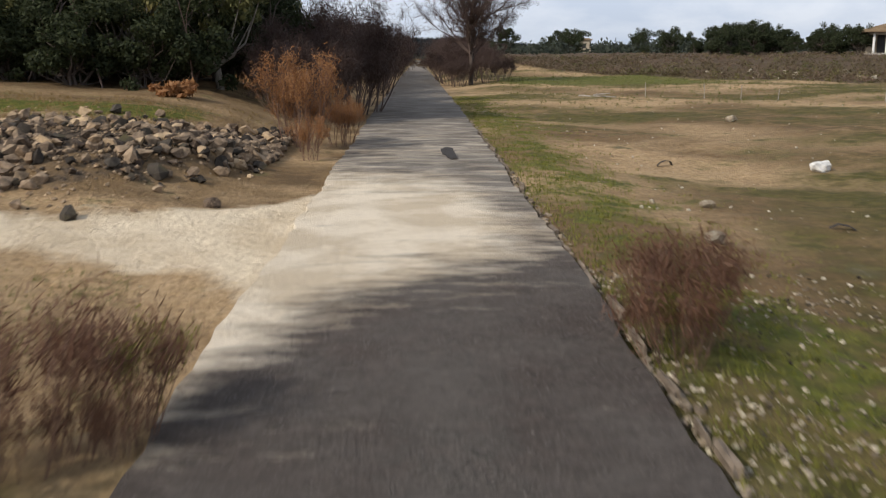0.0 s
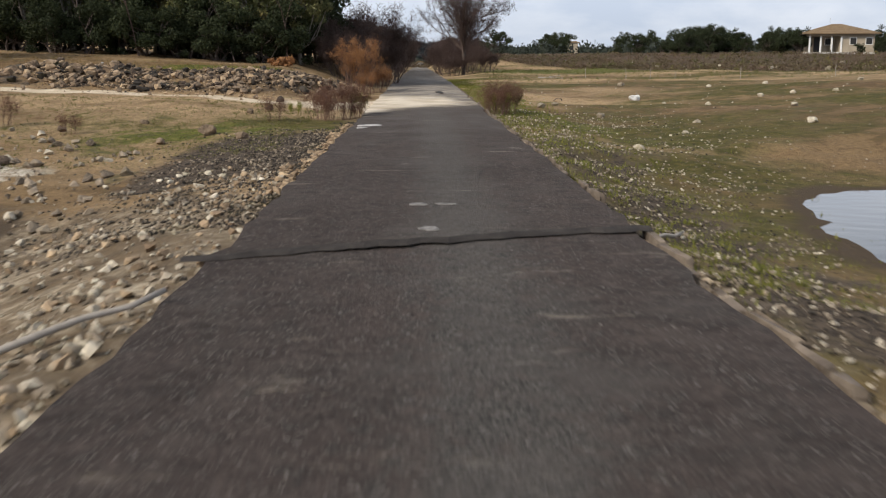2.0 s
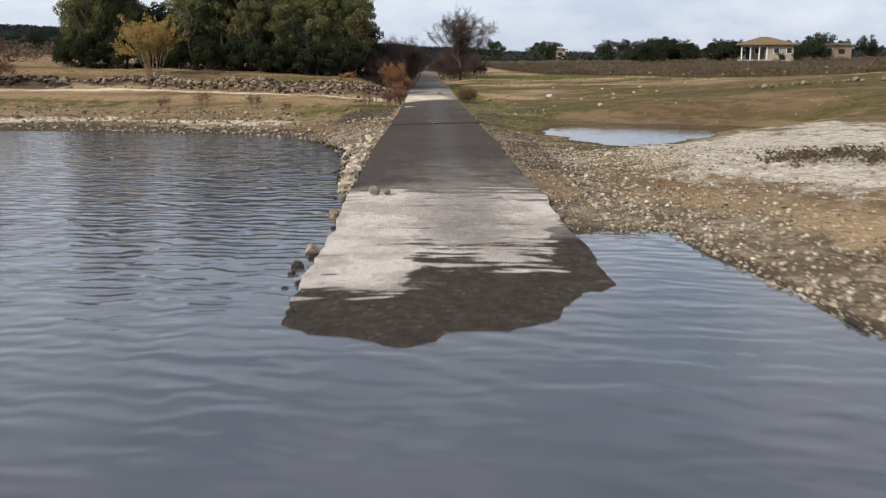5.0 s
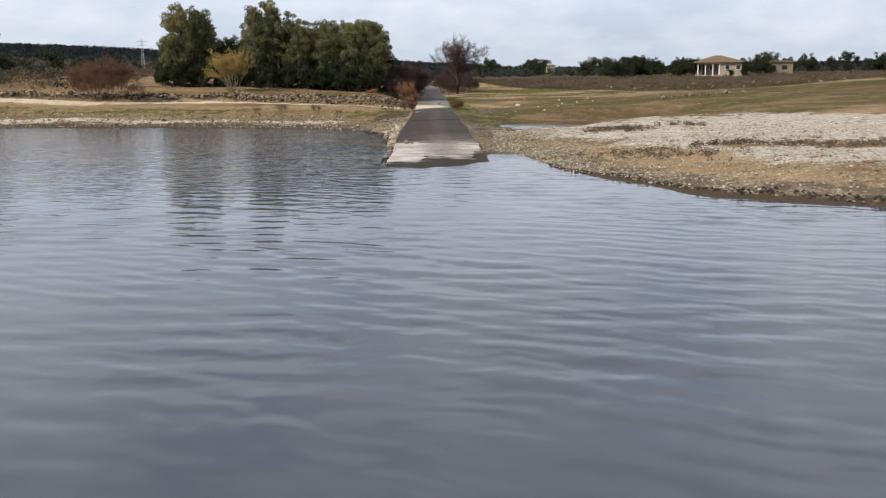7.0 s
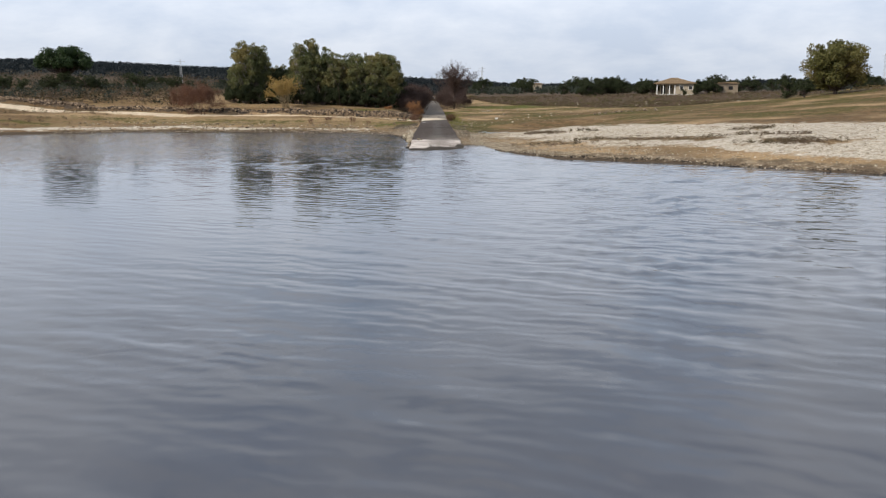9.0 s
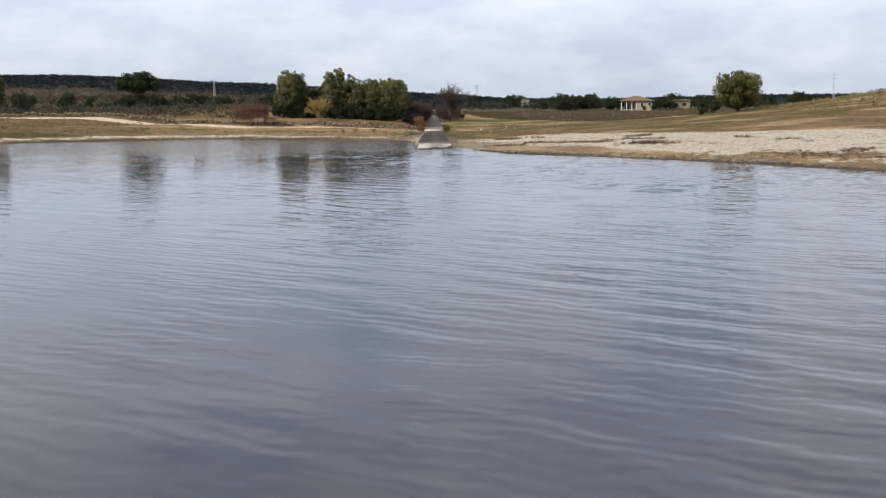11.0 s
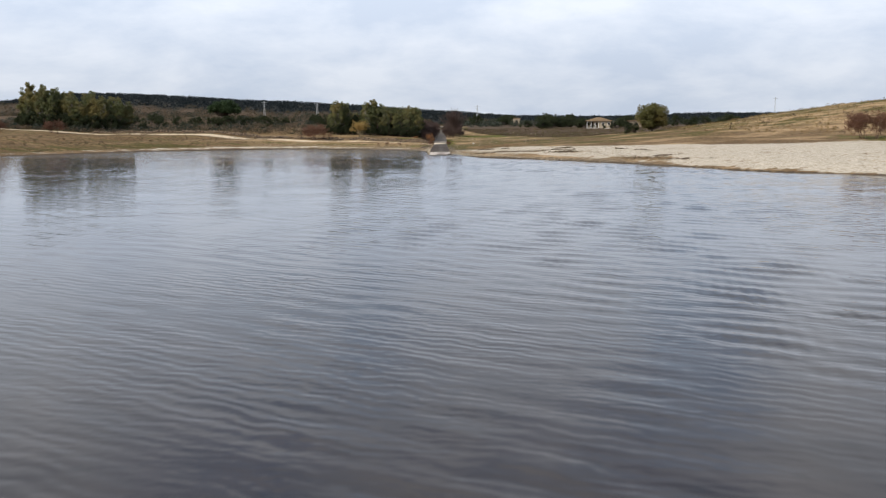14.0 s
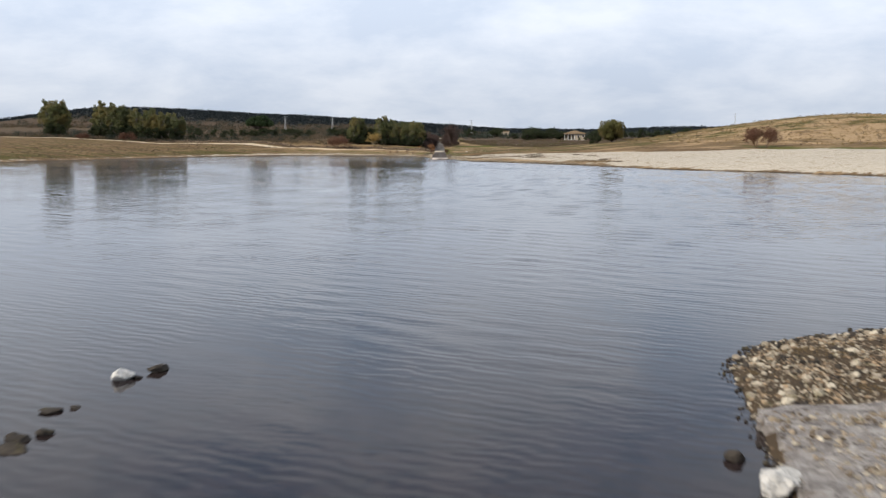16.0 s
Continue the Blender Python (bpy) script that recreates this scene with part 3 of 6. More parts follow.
def ground():
    xs = spaced((-3000, -900, 300), (-900, -320, 40), (-320, -150, 8), (-150, -50, 2.5), (-50, -22, 1.0), (-22, -7, 0.5), (-7, 9, 0.25), (9, 22, 0.5), (22, 60, 0.8),
                (60, 150, 1.5), (150, 320, 8), (320, 900, 40), (900, 3000, 300))
    ys = spaced((-900, -300, 60), (-300, -265, 3), (-265, -238, 0.6), (-238, -140, 2.5), (-140, -50, 1.0), (-50, -32, 0.8), (-32, 32, 0.4), (32, 60, 0.8), (60, 130, 2), (130, 280, 6),
                (280, 460, 8), (460, 900, 40), (900, 4000, 310))
    gx, gy = np.meshgrid(xs, ys)
    x, y = gx.ravel(), gy.ravel()
    z = land(x, y)
    nx, ny = len(xs), len(ys)
    idx = np.arange(nx * ny).reshape(ny, nx)
    f = np.stack([idx[:-1, :-1], idx[:-1, 1:], idx[1:, 1:], idx[1:, :-1]], -1).reshape(-1, 4)
    me = mesh_of("ground", np.stack([x, y, z], 1), f.tolist(), M_GROUND, True)
    d = shore_gap(x, y)
    off = np.abs(x - road_mid(y)) - road_half(y)
    e = end_gap(x, y)
    lft = x < 0
    path_y = lerp_table(x, ((-120, 30), (-60, 25), (-40, 22), (-20, 20.8), (-8, 19.2), (-5, 18.7), (-3, 19.0), (-1.5, 19.2), (0, 18.6)))
    path_w = lerp_table(x, ((-60, 1.3), (-12, 1.0), (-5, 1.0), (-3, 1.55), (-1.7, 2.3), (-1.1, 3.6), (0, 4.0)))
    bands = np.where(x < 0, wobble(x * 0.16, y * 0.9, 21) + 0.6 * wobble(x * 0.3, y * 2.1, 22), wobble(x * 0.27 + y * 0.13, y * 0.36 - x * 0.05, 21) + 0.7 * wobble(x * 0.75, y * 0.9, 22))
    weed = np.zeros(len(x))
    for ax, ay, bx, by, w in ((6.8, -30.0, 10.5, -34.6, 0.9), (13.4, -31.4, 19.0, -38.0, 1.5), (22.5, -42.0, 25, -45, 1.0), (30, -60, 35, -67, 1.8)):
        t = np.clip(((x - ax) * (bx - ax) + (y - ay) * (by - ay)) / ((bx - ax) ** 2 + (by - ay) ** 2), 0, 1)
        weed = np.maximum(weed, smooth(np.hypot(x - ax - t * (bx - ax), y - ay - t * (by - ay)) + 1.0 * wobble(x * 0.7, y * 0.7, 38), w + 0.9, w - 0.9))
    masks = {
        "wood": smooth(y, wood_from(x) - 10, wood_from(x) + 6),
        "sand": np.where(lft, smooth(np.abs(y - path_y), path_w + 0.8, path_w - 0.6), 0.0),
        "dry": 0.6 * smooth(z, 4, 6) * smooth(x, 50, 70) * smooth(y, 140, 100) + 0.55 * smooth(d, 8, 5) * smooth(d, 0.6, 1.6) * smooth(x, 5, 7) * smooth(x, 27, 18) * smooth(y, -24, -30) + np.where(lft, 0.35 * smooth(np.abs(d - 12), 9, 4) * smooth(x, -75, -35) + 0.36 * smooth(d, 1.2, 2.5) * smooth(x, -75, -35) + 0.22 * smooth(np.abs(y - 15), 3.6, 2.2) * smooth(-x, 14, 5) + 0.2 * smooth(y, 32, 45) + 0.42 * bands, 0.24 + 0.28 * smooth(y, 36, 50) + 0.55 * wobble(x * 0.31 + 4, y * 0.30 + x * 0.06, 31) + 0.25 * wobble(x * 0.9, y * 0.8, 32) + 0.2 * smooth(y, 42, 60) + 0.55 * np.exp(-((x - 7 - 0.28 * (y - 28)) / 3.6) ** 2 - ((y - 29) / 6.5) ** 2) + 0.5 * np.exp(-((y - 44) / 3) ** 2) * smooth(x, 14, 18) - 0.5 * np.exp(-((y - 20) / 4) ** 2) * smooth(x, 4, 6)),
        "grass": np.where(lft, 0.75 * np.exp(-((x + 2.4) / 1.5) ** 2 - ((y - 11.2) / 1.8) ** 2) + (0.42 + 0.3 * bands) * smooth(np.abs(d - 9.0), 5.0, 1.5) + (0.24 + 0.40 * bands) * smooth(x, -35, -70) * smooth(d, 3, 9) + 0.10 * smooth(y, 25, 30) * smooth(-x, 4, 9) + 0.3 * bands * smooth(y, 25, 32), 0.42 + 0.5 * bands + 0.28 * smooth(off, 8, 3) * smooth(y, 16, 8) * smooth(y, -20, -14) + 0.35 * np.exp(-((y - 20) / 4) ** 2) * smooth(x, 4, 6) - 0.4 * np.exp(-((x - 7 - 0.28 * (y - 28)) / 3.6) ** 2 - ((y - 29) / 6.5) ** 2)) * np.where(d > 1.5, 1, 0) * np.where(lft, 1.0, smooth(y, -24, -10)),
        "green": np.where(lft, 0.72 * np.exp(-((x + 4.2) / 2.6) ** 2 - ((y - 8.7) / 1.4) ** 2) + 0.95 * np.exp(-((y - 28.8) / 1.7) ** 2) * smooth(-x, 3.5, 5) * smooth(-x, 13, 9),
                          0.95 * smooth(np.abs(y - 80), 15, 6) * smooth(x, 6, 9) * smooth(x, 27, 19) + 0.75 * smooth(np.abs(z - 3.3), 0.9, 0.4) * smooth(x, 68, 78) + 0.60 * np.exp(-((off - 1.3) / 1.1) ** 2) * smooth(y, 9, 13) * smooth(y, 60, 40) + 0.35 * np.exp(-((off - 2.6) / 1.2) ** 2) * smooth(np.abs(y - 10), 5, 2)),
        "scrub": np.where(lft, smooth(y, 34, 60) * smooth(-x, 26, 40) * 0.7, smooth(y, heath_from(x) - 4, heath_from(x) + 6)) * smooth(np.abs(x - 4), 6, 10) * 0.95 + smooth(y, 260, 300),
        "gravel": np.where(lft, smooth(d, 7, 1.5) * smooth(x, -9, -5) * smooth(y, 3, -3) + 0.45 * smooth(d, 4, 1), smooth(off, 5.0, 1.0) * smooth(y, 20, 2) * 0.5 + smooth(d, 3.0, 0.8) * smooth(x, 45, 25)) + smooth(e, -1, 0.5),
        "chalk": np.where(lft, 0.30 * smooth(np.abs(d - 4), 3.0, 1) * smooth(-x, 8, 13) + 0.80 * smooth(np.abs(d - 4.4 - 0.8 * wobble(x * 0.3, y * 0.3, 37)), 1.1, 0.3) * smooth(-x, 5, 9) * smooth(x, -75, -45) + 0.5 * smooth(np.abs(d - 0.5), 0.4, 0.1) * smooth(x, -40, -25) * smooth(-x, 7, 9) * smooth(wobble(x * 0.9, y * 0.2, 36), -0.1, 0.3) + 0.34 * bands * smooth(np.abs(d - 4), 4.0, 1) * smooth(-x, 8, 13), smooth(x, 3.6, 7.5) * smooth(d - 0.8 * wobble(x * 0.5, y * 0.5, 35), lerp_table(x, ((3, 0.8), (7, 2.6), (13, 4.2), (17, 3), (22, 1.5), (30, 0.8), (45, 0.2))), lerp_table(x, ((3, 3.5), (7, 6), (13, 7.8), (17, 6.5), (22, 4.5), (30, 3.5), (45, 2.0)))) * (1 - 0.9 * weed) * smooth(y, lerp_table(x, ((3, -20), (6, -13), (14, -8.5), (20, -12), (24, -20), (30, -26), (60, -51), (120, -90))) + 3, lerp_table(x, ((3, -20), (6, -13), (14, -8.5), (20, -12), (24, -20), (30, -26), (60, -51), (120, -90))) - 3) * (0.95 - 0.25 * np.clip(wobble(x * 0.35 - y * 0.2, y * 0.5 + x * 0.12, 33), 0, 1))) * (d > -1),
        "dark": np.where(lft, np.maximum(0.85 * smooth(np.abs(off - 1.6), 1.9, 0.9) * smooth(np.abs(y - 4.6), 4.8, 2.6), 0.62 * np.clip(rubble_rise(x, y) / 0.12, 0, 1)), 0.62 * smooth(np.abs(off - 1.1), 1.3, 0.4) * smooth(y, -24, -18) * smooth(y, 12, 4)),
        "wet": np.maximum(np.where(lft & (x < -5), smooth(d + 0.5 * wobble(x * 0.4, y * 0.4, 27), 3.0, 1.7), smooth(d, 0.55, 0.1)), np.maximum(smooth(pond_gap(x, y), 1.16, 1.02), smooth(e + 0.4 * wobble(x * 1.7, y * 1.7, 5), 2.0, 0.9) * (e > -3))),
    }
    for name, v in masks.items():
        a = me.attributes.new(name, "FLOAT", "POINT")
        a.data.foreach_set("value", np.clip(v, 0, 1).astype(np.float32))
    return tagged(new("ground", me), "bare brown lake bed and dry meadow with pale paths and gravel", "ground", kind="structure")


ROAD_END = ((-1.05, -32.0), (-0.8, -32.55), (-0.4, -33.0), (-0.18, -32.8), (-0.1, -32.45), (0.2, -32.5), (0.46, -32.2), (0.56, -31.5), (0.75, -30.6), (1.0, -30.4), (1.1, -30.3))


def road():
    """The cracked asphalt lane that runs into the lake."""
    ys = spaced((-44, -35, 0.5), (-35, -25, 0.12), (-25, 34, 0.35), (34, 90, 0.9), (90, 330, 5))
    us = np.linspace(-1, 1, 33)
    half = road_half(ys)
    lf = half + 0.14 * smooth(ys, -27, -31) + 0.05 * wobble(ys * 0.9, ys * 0.4, 1) + 0.05 * wobble(ys * 4.3, ys, 2) + 0.03 * wobble(ys * 9.1, ys, 12)
    rt = half + 0.06 * wobble(ys * 0.8, ys * 0.5, 3) + 0.05 * wobble(ys * 2.7, ys, 4) + 0.02 * wobble(ys * 8.3, ys, 13)
    mid, zr = road_mid(ys), lerp_table(ys, ROAD_Z)
    verts, m_silt, m_sand, m_wet, m_grey, m_dust, m_film, m_grit = [], [], [], [], [], [], [], []
    for i, y in enumerate(ys):
        for u in us:
            x = mid[i] + (u * rt[i] if u > 0 else u * lf[i])
            line = float(lerp_table(u, ROAD_END)) + 0.12 * float(wobble(np.array(x * 3.1), np.array(1.0), 6)) + 0.05 * float(wobble(np.array(x * 9.7), np.array(2.0), 9))
            top = zr[i] + 0.03 + 0.02 * (1 - u * u) + 0.012 * wobble(x * 2.2, y * 1.3, 5)
            tip = 0.034 * (y - line) + 0.004 * wobble(x * 5.1, y * 3.7, 15)
            w = float(smooth(y, -26.0, -29.0))
            verts.append((x, y, top * (1 - w) + tip * w))
            # pale dried silt: solid near the west edge, in streaks elsewhere
            west = float(smooth(u, -0.22, -0.48))
            body = float(lerp_table(y, ((-31.9, 0.0), (-31.2, 0.22), (-30.5, 0.62), (-30.0, 0.95), (-23.6, 1.0), (-22.5, 0.6), (-21.6, 0.0))))
            torn = float(lerp_table(y, ((-31.0, 0.0), (-30.0, 0.12), (-29.5, 0.34), (-29.0, 0.50), (-27.8, 0.50), (-27.2, 0.86), (-24.6, 0.86), (-23.2, 0.6), (-21.6, 0.0))))
            east = float(smooth(u, lerp_table(y, ((-29.5, 0.80), (-27, 0.86), (-25.2, 1.2))), lerp_table(y, ((-29.5, 0.66), (-27, 0.72), (-25.2, 1.02)))))
            m_silt.append((west * body + (1 - west) * torn) * east)
            m_sand.append(max((0.98 - 0.5 * float(smooth(u, 0.3, 0.9))) * smooth(y, float(lerp_table(u, ((-1, 10.8), (-0.5, 12.6), (0, 13.8), (1, 14.6)))), float(lerp_table(u, ((-1, 15.5), (-0.5, 18.0), (0, 19.0), (1, 20.0))))) * smooth(y, 28.0 - 2 * u, 19.5 - u), 0.30 * smooth(y, 16, 20) * smooth(y, 52, 28)))
            m_wet.append(max(float(smooth(y, -26.6, -28.0)) * float(smooth(u, 0.1, 0.5)), float(smooth(y, -27.3, -28.6)) * (1 - west), float(smooth(y, -29.6, -30.6))))
            m_film.append(float(smooth(y, -18.8 - 1.2 * (1 - u), -22.5) * smooth(y, -27.5, -26.5)))
            m_grey.append(0.45 * float(smooth(y, -14, -20)) * (0.55 + 0.45 * u) + 0.26 * np.exp(-((u - 0.12) / 0.28) ** 2) + 0.40 * smooth(y, 2, 10) + 0.40 * smooth(y, 18, 24))
            m_dust.append(float(max(smooth(y, 14, 22), smooth(y, -14, -20))))
            m_grit.append(float(np.exp(-((u - 0.15) / 0.45) ** 2) * smooth(y, -21.0, -22.5) * smooth(y, -29, -27) + 0.85 * np.exp(-((u - 0.12) / 0.27) ** 2) * smooth(y, -21, -19) * smooth(y, 18, 10)))
    n, k = len(ys), len(us)
    faces = [(i * k + j, i * k + j + 1, (i + 1) * k + j + 1, (i + 1) * k + j) for i in range(n - 1) for j in range(k - 1)]
    base = len(verts)
    # broken edges that go down into the shoulder
    for i, y in enumerate(ys):
        for s, w in ((-1, lf[i]), (1, rt[i])):
            verts.append((mid[i] + s * (w + 0.03), y, zr[i] - 0.30))
            m_silt.append(0); m_sand.append(0); m_wet.append(smooth(y, -20.0, -22.0)); m_grey.append(0); m_dust.append(0); m_film.append(0); m_grit.append(0)
    for i in range(n - 1):
        a, b = base + 2 * i, base + 2 * (i + 1)
        faces.append((a, i * k, (i + 1) * k, b))
        faces.append((i * k + k - 1, a + 1, b + 1, (i + 1) * k + k - 1))
    me = mesh_of("road", verts, faces, M_ROAD)
    for name, v in (("silt", m_silt), ("sand", m_sand), ("wet", m_wet), ("grey", m_grey), ("dust", m_dust), ("film", m_film), ("grit", m_grit)):
        a = me.attributes.new(name, "FLOAT", "POINT")
        a.data.foreach_set("value", np.clip(v, 0, 1).astype(np.float32))
    return tagged(new("road", me), "cracked dark asphalt lane with dusty pale patches running into the lake", "road", kind="structure")


def swell(x, y):
    """Height of the wind waves: many small wave trains, longer out on the open lake."""
    rng = np.random.default_rng(17)
    z = np.zeros(len(x))
    gust = np.clip(0.70 + 0.50 * wobble(x * 0.09, y * 0.07, 3) + 0.35 * wobble(x * 0.31, y * 0.24, 8), 0.45, 1.5) * np.where(y > -50, 1.0, 0.45 + 0.62 * smooth(x, -16, 8))
    open_lake = smooth(y, -50, -125)
    for i in range(32):
        share = i / 31
        length = 0.8 + 1.5 * share ** 1.2
        heading = radians((82 if share < 0.25 else 46) + float(rng.normal(0, 11)) + 30 * (i % 5 == 3) - 26 * (i % 7 == 4))
        k = 2 * math.pi / length
        slope = 0.0265 * float(rng.uniform(0.7, 1.3))
        weight = np.clip(1.25 - np.abs(share - 0.12 - 0.6 * open_lake) / 0.55, 0, 1)
        phase = k * (x * math.cos(heading) + y * math.sin(heading)) + 1.7 * wobble(x * 0.23, y * 0.19, i * 0.7) + float(rng.uniform(0, 6.28))
        z += slope / k * weight * np.sin(phase)
    return z * gust


def water():
    xs = spaced((-3000, -300, 300), (-300, -150, 15), (-150, -70, 1.0), (-70, 70, 0.5), (70, 140, 1.0), (140, 300, 16), (300, 3000, 300))
    ys = spaced((-900, -285, 60), (-285, -272, 2), (-272, -60, 0.34), (-60, 10, 0.24), (10, 100, 15))
    gx, gy = np.meshgrid(xs, ys)
    x, y = gx.ravel(), gy.ravel()
    inside = smooth(np.abs(x + 5), 140, 110) * smooth(y, -285, -265) * smooth(y, 10, 4)
    # flattened in the shallows
    land_gap = np.minimum(-shore_gap(x, y), -end_gap(x, y))
    z = swell(x, y) * inside * (1.0 + 0.30 * smooth(y, -110, -90) - 0.9 * smooth(y, -50, -38) * smooth(x, 3, -1)) * (0.15 + 0.85 * smooth(land_gap, 0.0, 1.2 + 2.5 * smooth(x, -2.2, -1.0))) * (0.20 + 0.80 * smooth(-end_gap(x, y), 4, 60))
    nx, ny = len(xs), len(ys)
    idx = np.arange(nx * ny).reshape(ny, nx)
    f = np.stack([idx[:-1, :-1], idx[:-1, 1:], idx[1:, 1:], idx[1:, :-1]], -1).reshape(-1, 4)
    me = bpy.data.meshes.new("water")
    me.vertices.add(len(x))
    me.vertices.foreach_set("co", np.stack([x, y, z], 1).astype(np.float32).ravel())
    me.loops.add(f.size)
    me.loops.foreach_set("vertex_index", f.ravel().astype(np.int32))
    me.polygons.add(len(f))
    me.polygons.foreach_set("loop_start", np.arange(0, f.size, 4, dtype=np.int32))
    me.polygons.foreach_set("use_smooth", np.ones(len(f), bool))
    me.materials.append(M_WATER)
    me.update(calc_edges=True)
    tagged(new("water", me), "calm grey lake water with small ripples", "water", kind="structure")
    a = np.linspace(0, 2 * math.pi, 180, endpoint=False)
    me = mesh_of("pool_water", [(9.2 + 9 * math.cos(t), -2 + 9 * math.sin(t), 0.12) for t in a], [tuple(range(180))], M_POND)
    bm = bmesh.new()
    bm.from_mesh(me)
    for v in bm.verts:
        dx, dy = v.co.x - 9.2, v.co.y + 2.0
        g = float(pond_gap(np.array([v.co.x]), np.array([v.co.y]))[0])
        v.co.x, v.co.y = 9.2 + dx / g * 1.1, -2.0 + dy / g * 1.1
    bm.to_mesh(me)
    bm.free()
    tagged(new("pool_water", me), "shallow still pool beside the road reflecting the sky", "water", kind="structure")


ground()
road()
water()

# ---- plants ----
def tubes(segs, sides=4):
    """Tapered tubes for rows of (p0, p1, r0, r1)."""
    p0 = np.array([s[0] for s in segs], float)
    p1 = np.array([s[1] for s in segs], float)
    r0 = np.array([s[2] for s in segs], float)[:, None]
    r1 = np.array([s[3] for s in segs], float)[:, None]
    w = p1 - p0
    w /= np.linalg.norm(w, axis=1)[:, None] + 1e-9
    ref = np.where(np.abs(w[:, 2:3]) > 0.9, [[1.0, 0, 0]], [[0, 0, 1.0]])
    u = np.cross(w, ref)
    u /= np.linalg.norm(u, axis=1)[:, None]
    v = np.cross(w, u)
    rings = []
    for p, r in ((p0, r0), (p1, r1)):
        for k in range(sides):
            a = 2 * math.pi * k / sides
            rings.append(p + r * (math.cos(a) * u + math.sin(a) * v))
    verts = np.stack(rings, 1).reshape(-1, 3)
    n = len(segs)
    base = np.arange(n)[:, None] * 2 * sides
    f = [np.stack([base[:, 0] + k, base[:, 0] + (k + 1) % sides, base[:, 0] + sides + (k + 1) % sides, base[:, 0] + sides + k], 1) for k in range(sides)]
    return verts, np.concatenate(f)


def grow(rng, start, way, length, radius, depth, spread=0.5, kids=3, up=0.12, segs=3, shrink=0.68, out=None, tips=None):
    """A branching skeleton."""
    out = [] if out is None else out
    tips = [] if tips is None else tips
    p, d, r = np.array(start, float), np.array(way, float), radius
    for s in range(segs):
        d = d + rng.normal(0, 0.13, 3) + (0, 0, up)
        d /= np.linalg.norm(d)
        q = p + d * length / segs
        r2 = r * (1 - 0.45 / segs)
        out.append((p, q, r, r2))
        if depth > 0 and s > 0:
            for _ in range(kids if s == segs - 1 else max(1, kids - 1)):
                side = rng.normal(0, 1, 3)
                side -= d * (side @ d)
                side /= np.linalg.norm(side) + 1e-9
                a = spread * rng.uniform(0.6, 1.3)
                grow(rng, q, d * math.cos(a) + side * math.sin(a), length * shrink * rng.uniform(0.75, 1.15), r2 * 0.62, depth - 1, spread, kids, up, segs, shrink, out, tips)
        p, r = q, r2
    if depth == 0:
        tips.append(p)
    return out, tips


def leaves(rng, centres, radii, count, size, flat=0.8, droop=0.0, slim=0.42):
    """Leaf blades in ragged clumps round the centres."""
    centres, radii = np.asarray(centres, float), np.asarray(radii, float)
    pick = rng.choice(len(centres), count, p=radii ** 2 / (radii ** 2).sum())
    d = rng.normal(0, 1, (count, 3))
    d /= np.linalg.norm(d, axis=1)[:, None]
    reach = rng.uniform(0.35, 1.12, count) ** 0.6
    pos = centres[pick] + d * (radii[pick] * reach)[:, None] * [1, 1, flat]
    a = rng.normal(0, 1, (count, 3)) + [0, 0, -droop]
    a /= np.linalg.norm(a, axis=1)[:, None]
    b = np.cross(a, d + rng.normal(0, 0.5, (count, 3)))
    b /= np.linalg.norm(b, axis=1)[:, None] + 1e-9
    s = (size * rng.uniform(0.6, 1.5, count))[:, None]
    v = np.stack([pos - a * s, pos + b * s * slim, pos + a * s, pos - b * s * slim], 1).reshape(-1, 3)
    f = np.arange(count * 4).reshape(-1, 4)
    return v, f


def crown_points(rng, n, rx, rz, zc, shape="round"):
    pts, rad = [], []
    for _ in range(n):
        d = rng.normal(0, 1, 3)
        d /= np.linalg.norm(d)
        k = rng.uniform(0.25, 0.92)
        x, y, z = d[0] * rx * k, d[1] * rx * k, d[2] * rz * k
        if shape == "tall":
            f = 1.0 - 0.55 * max(0.0, z / rz)
            x, y = x * f, y * f
            if z > 0.3 * rz:
                z *= 1.0 + 0.16 * rng.normal()
        if shape == "umbrella":
            z = abs(z) * 0.9 - rz * 0.3
        pts.append((x, y, zc + z))
        rad.append(rng.uniform(0.12, 0.30) * min(rx, rz) if shape == "tall" else rng.uniform(0.16, 0.36) * min(rx, rz))
    return pts, rad


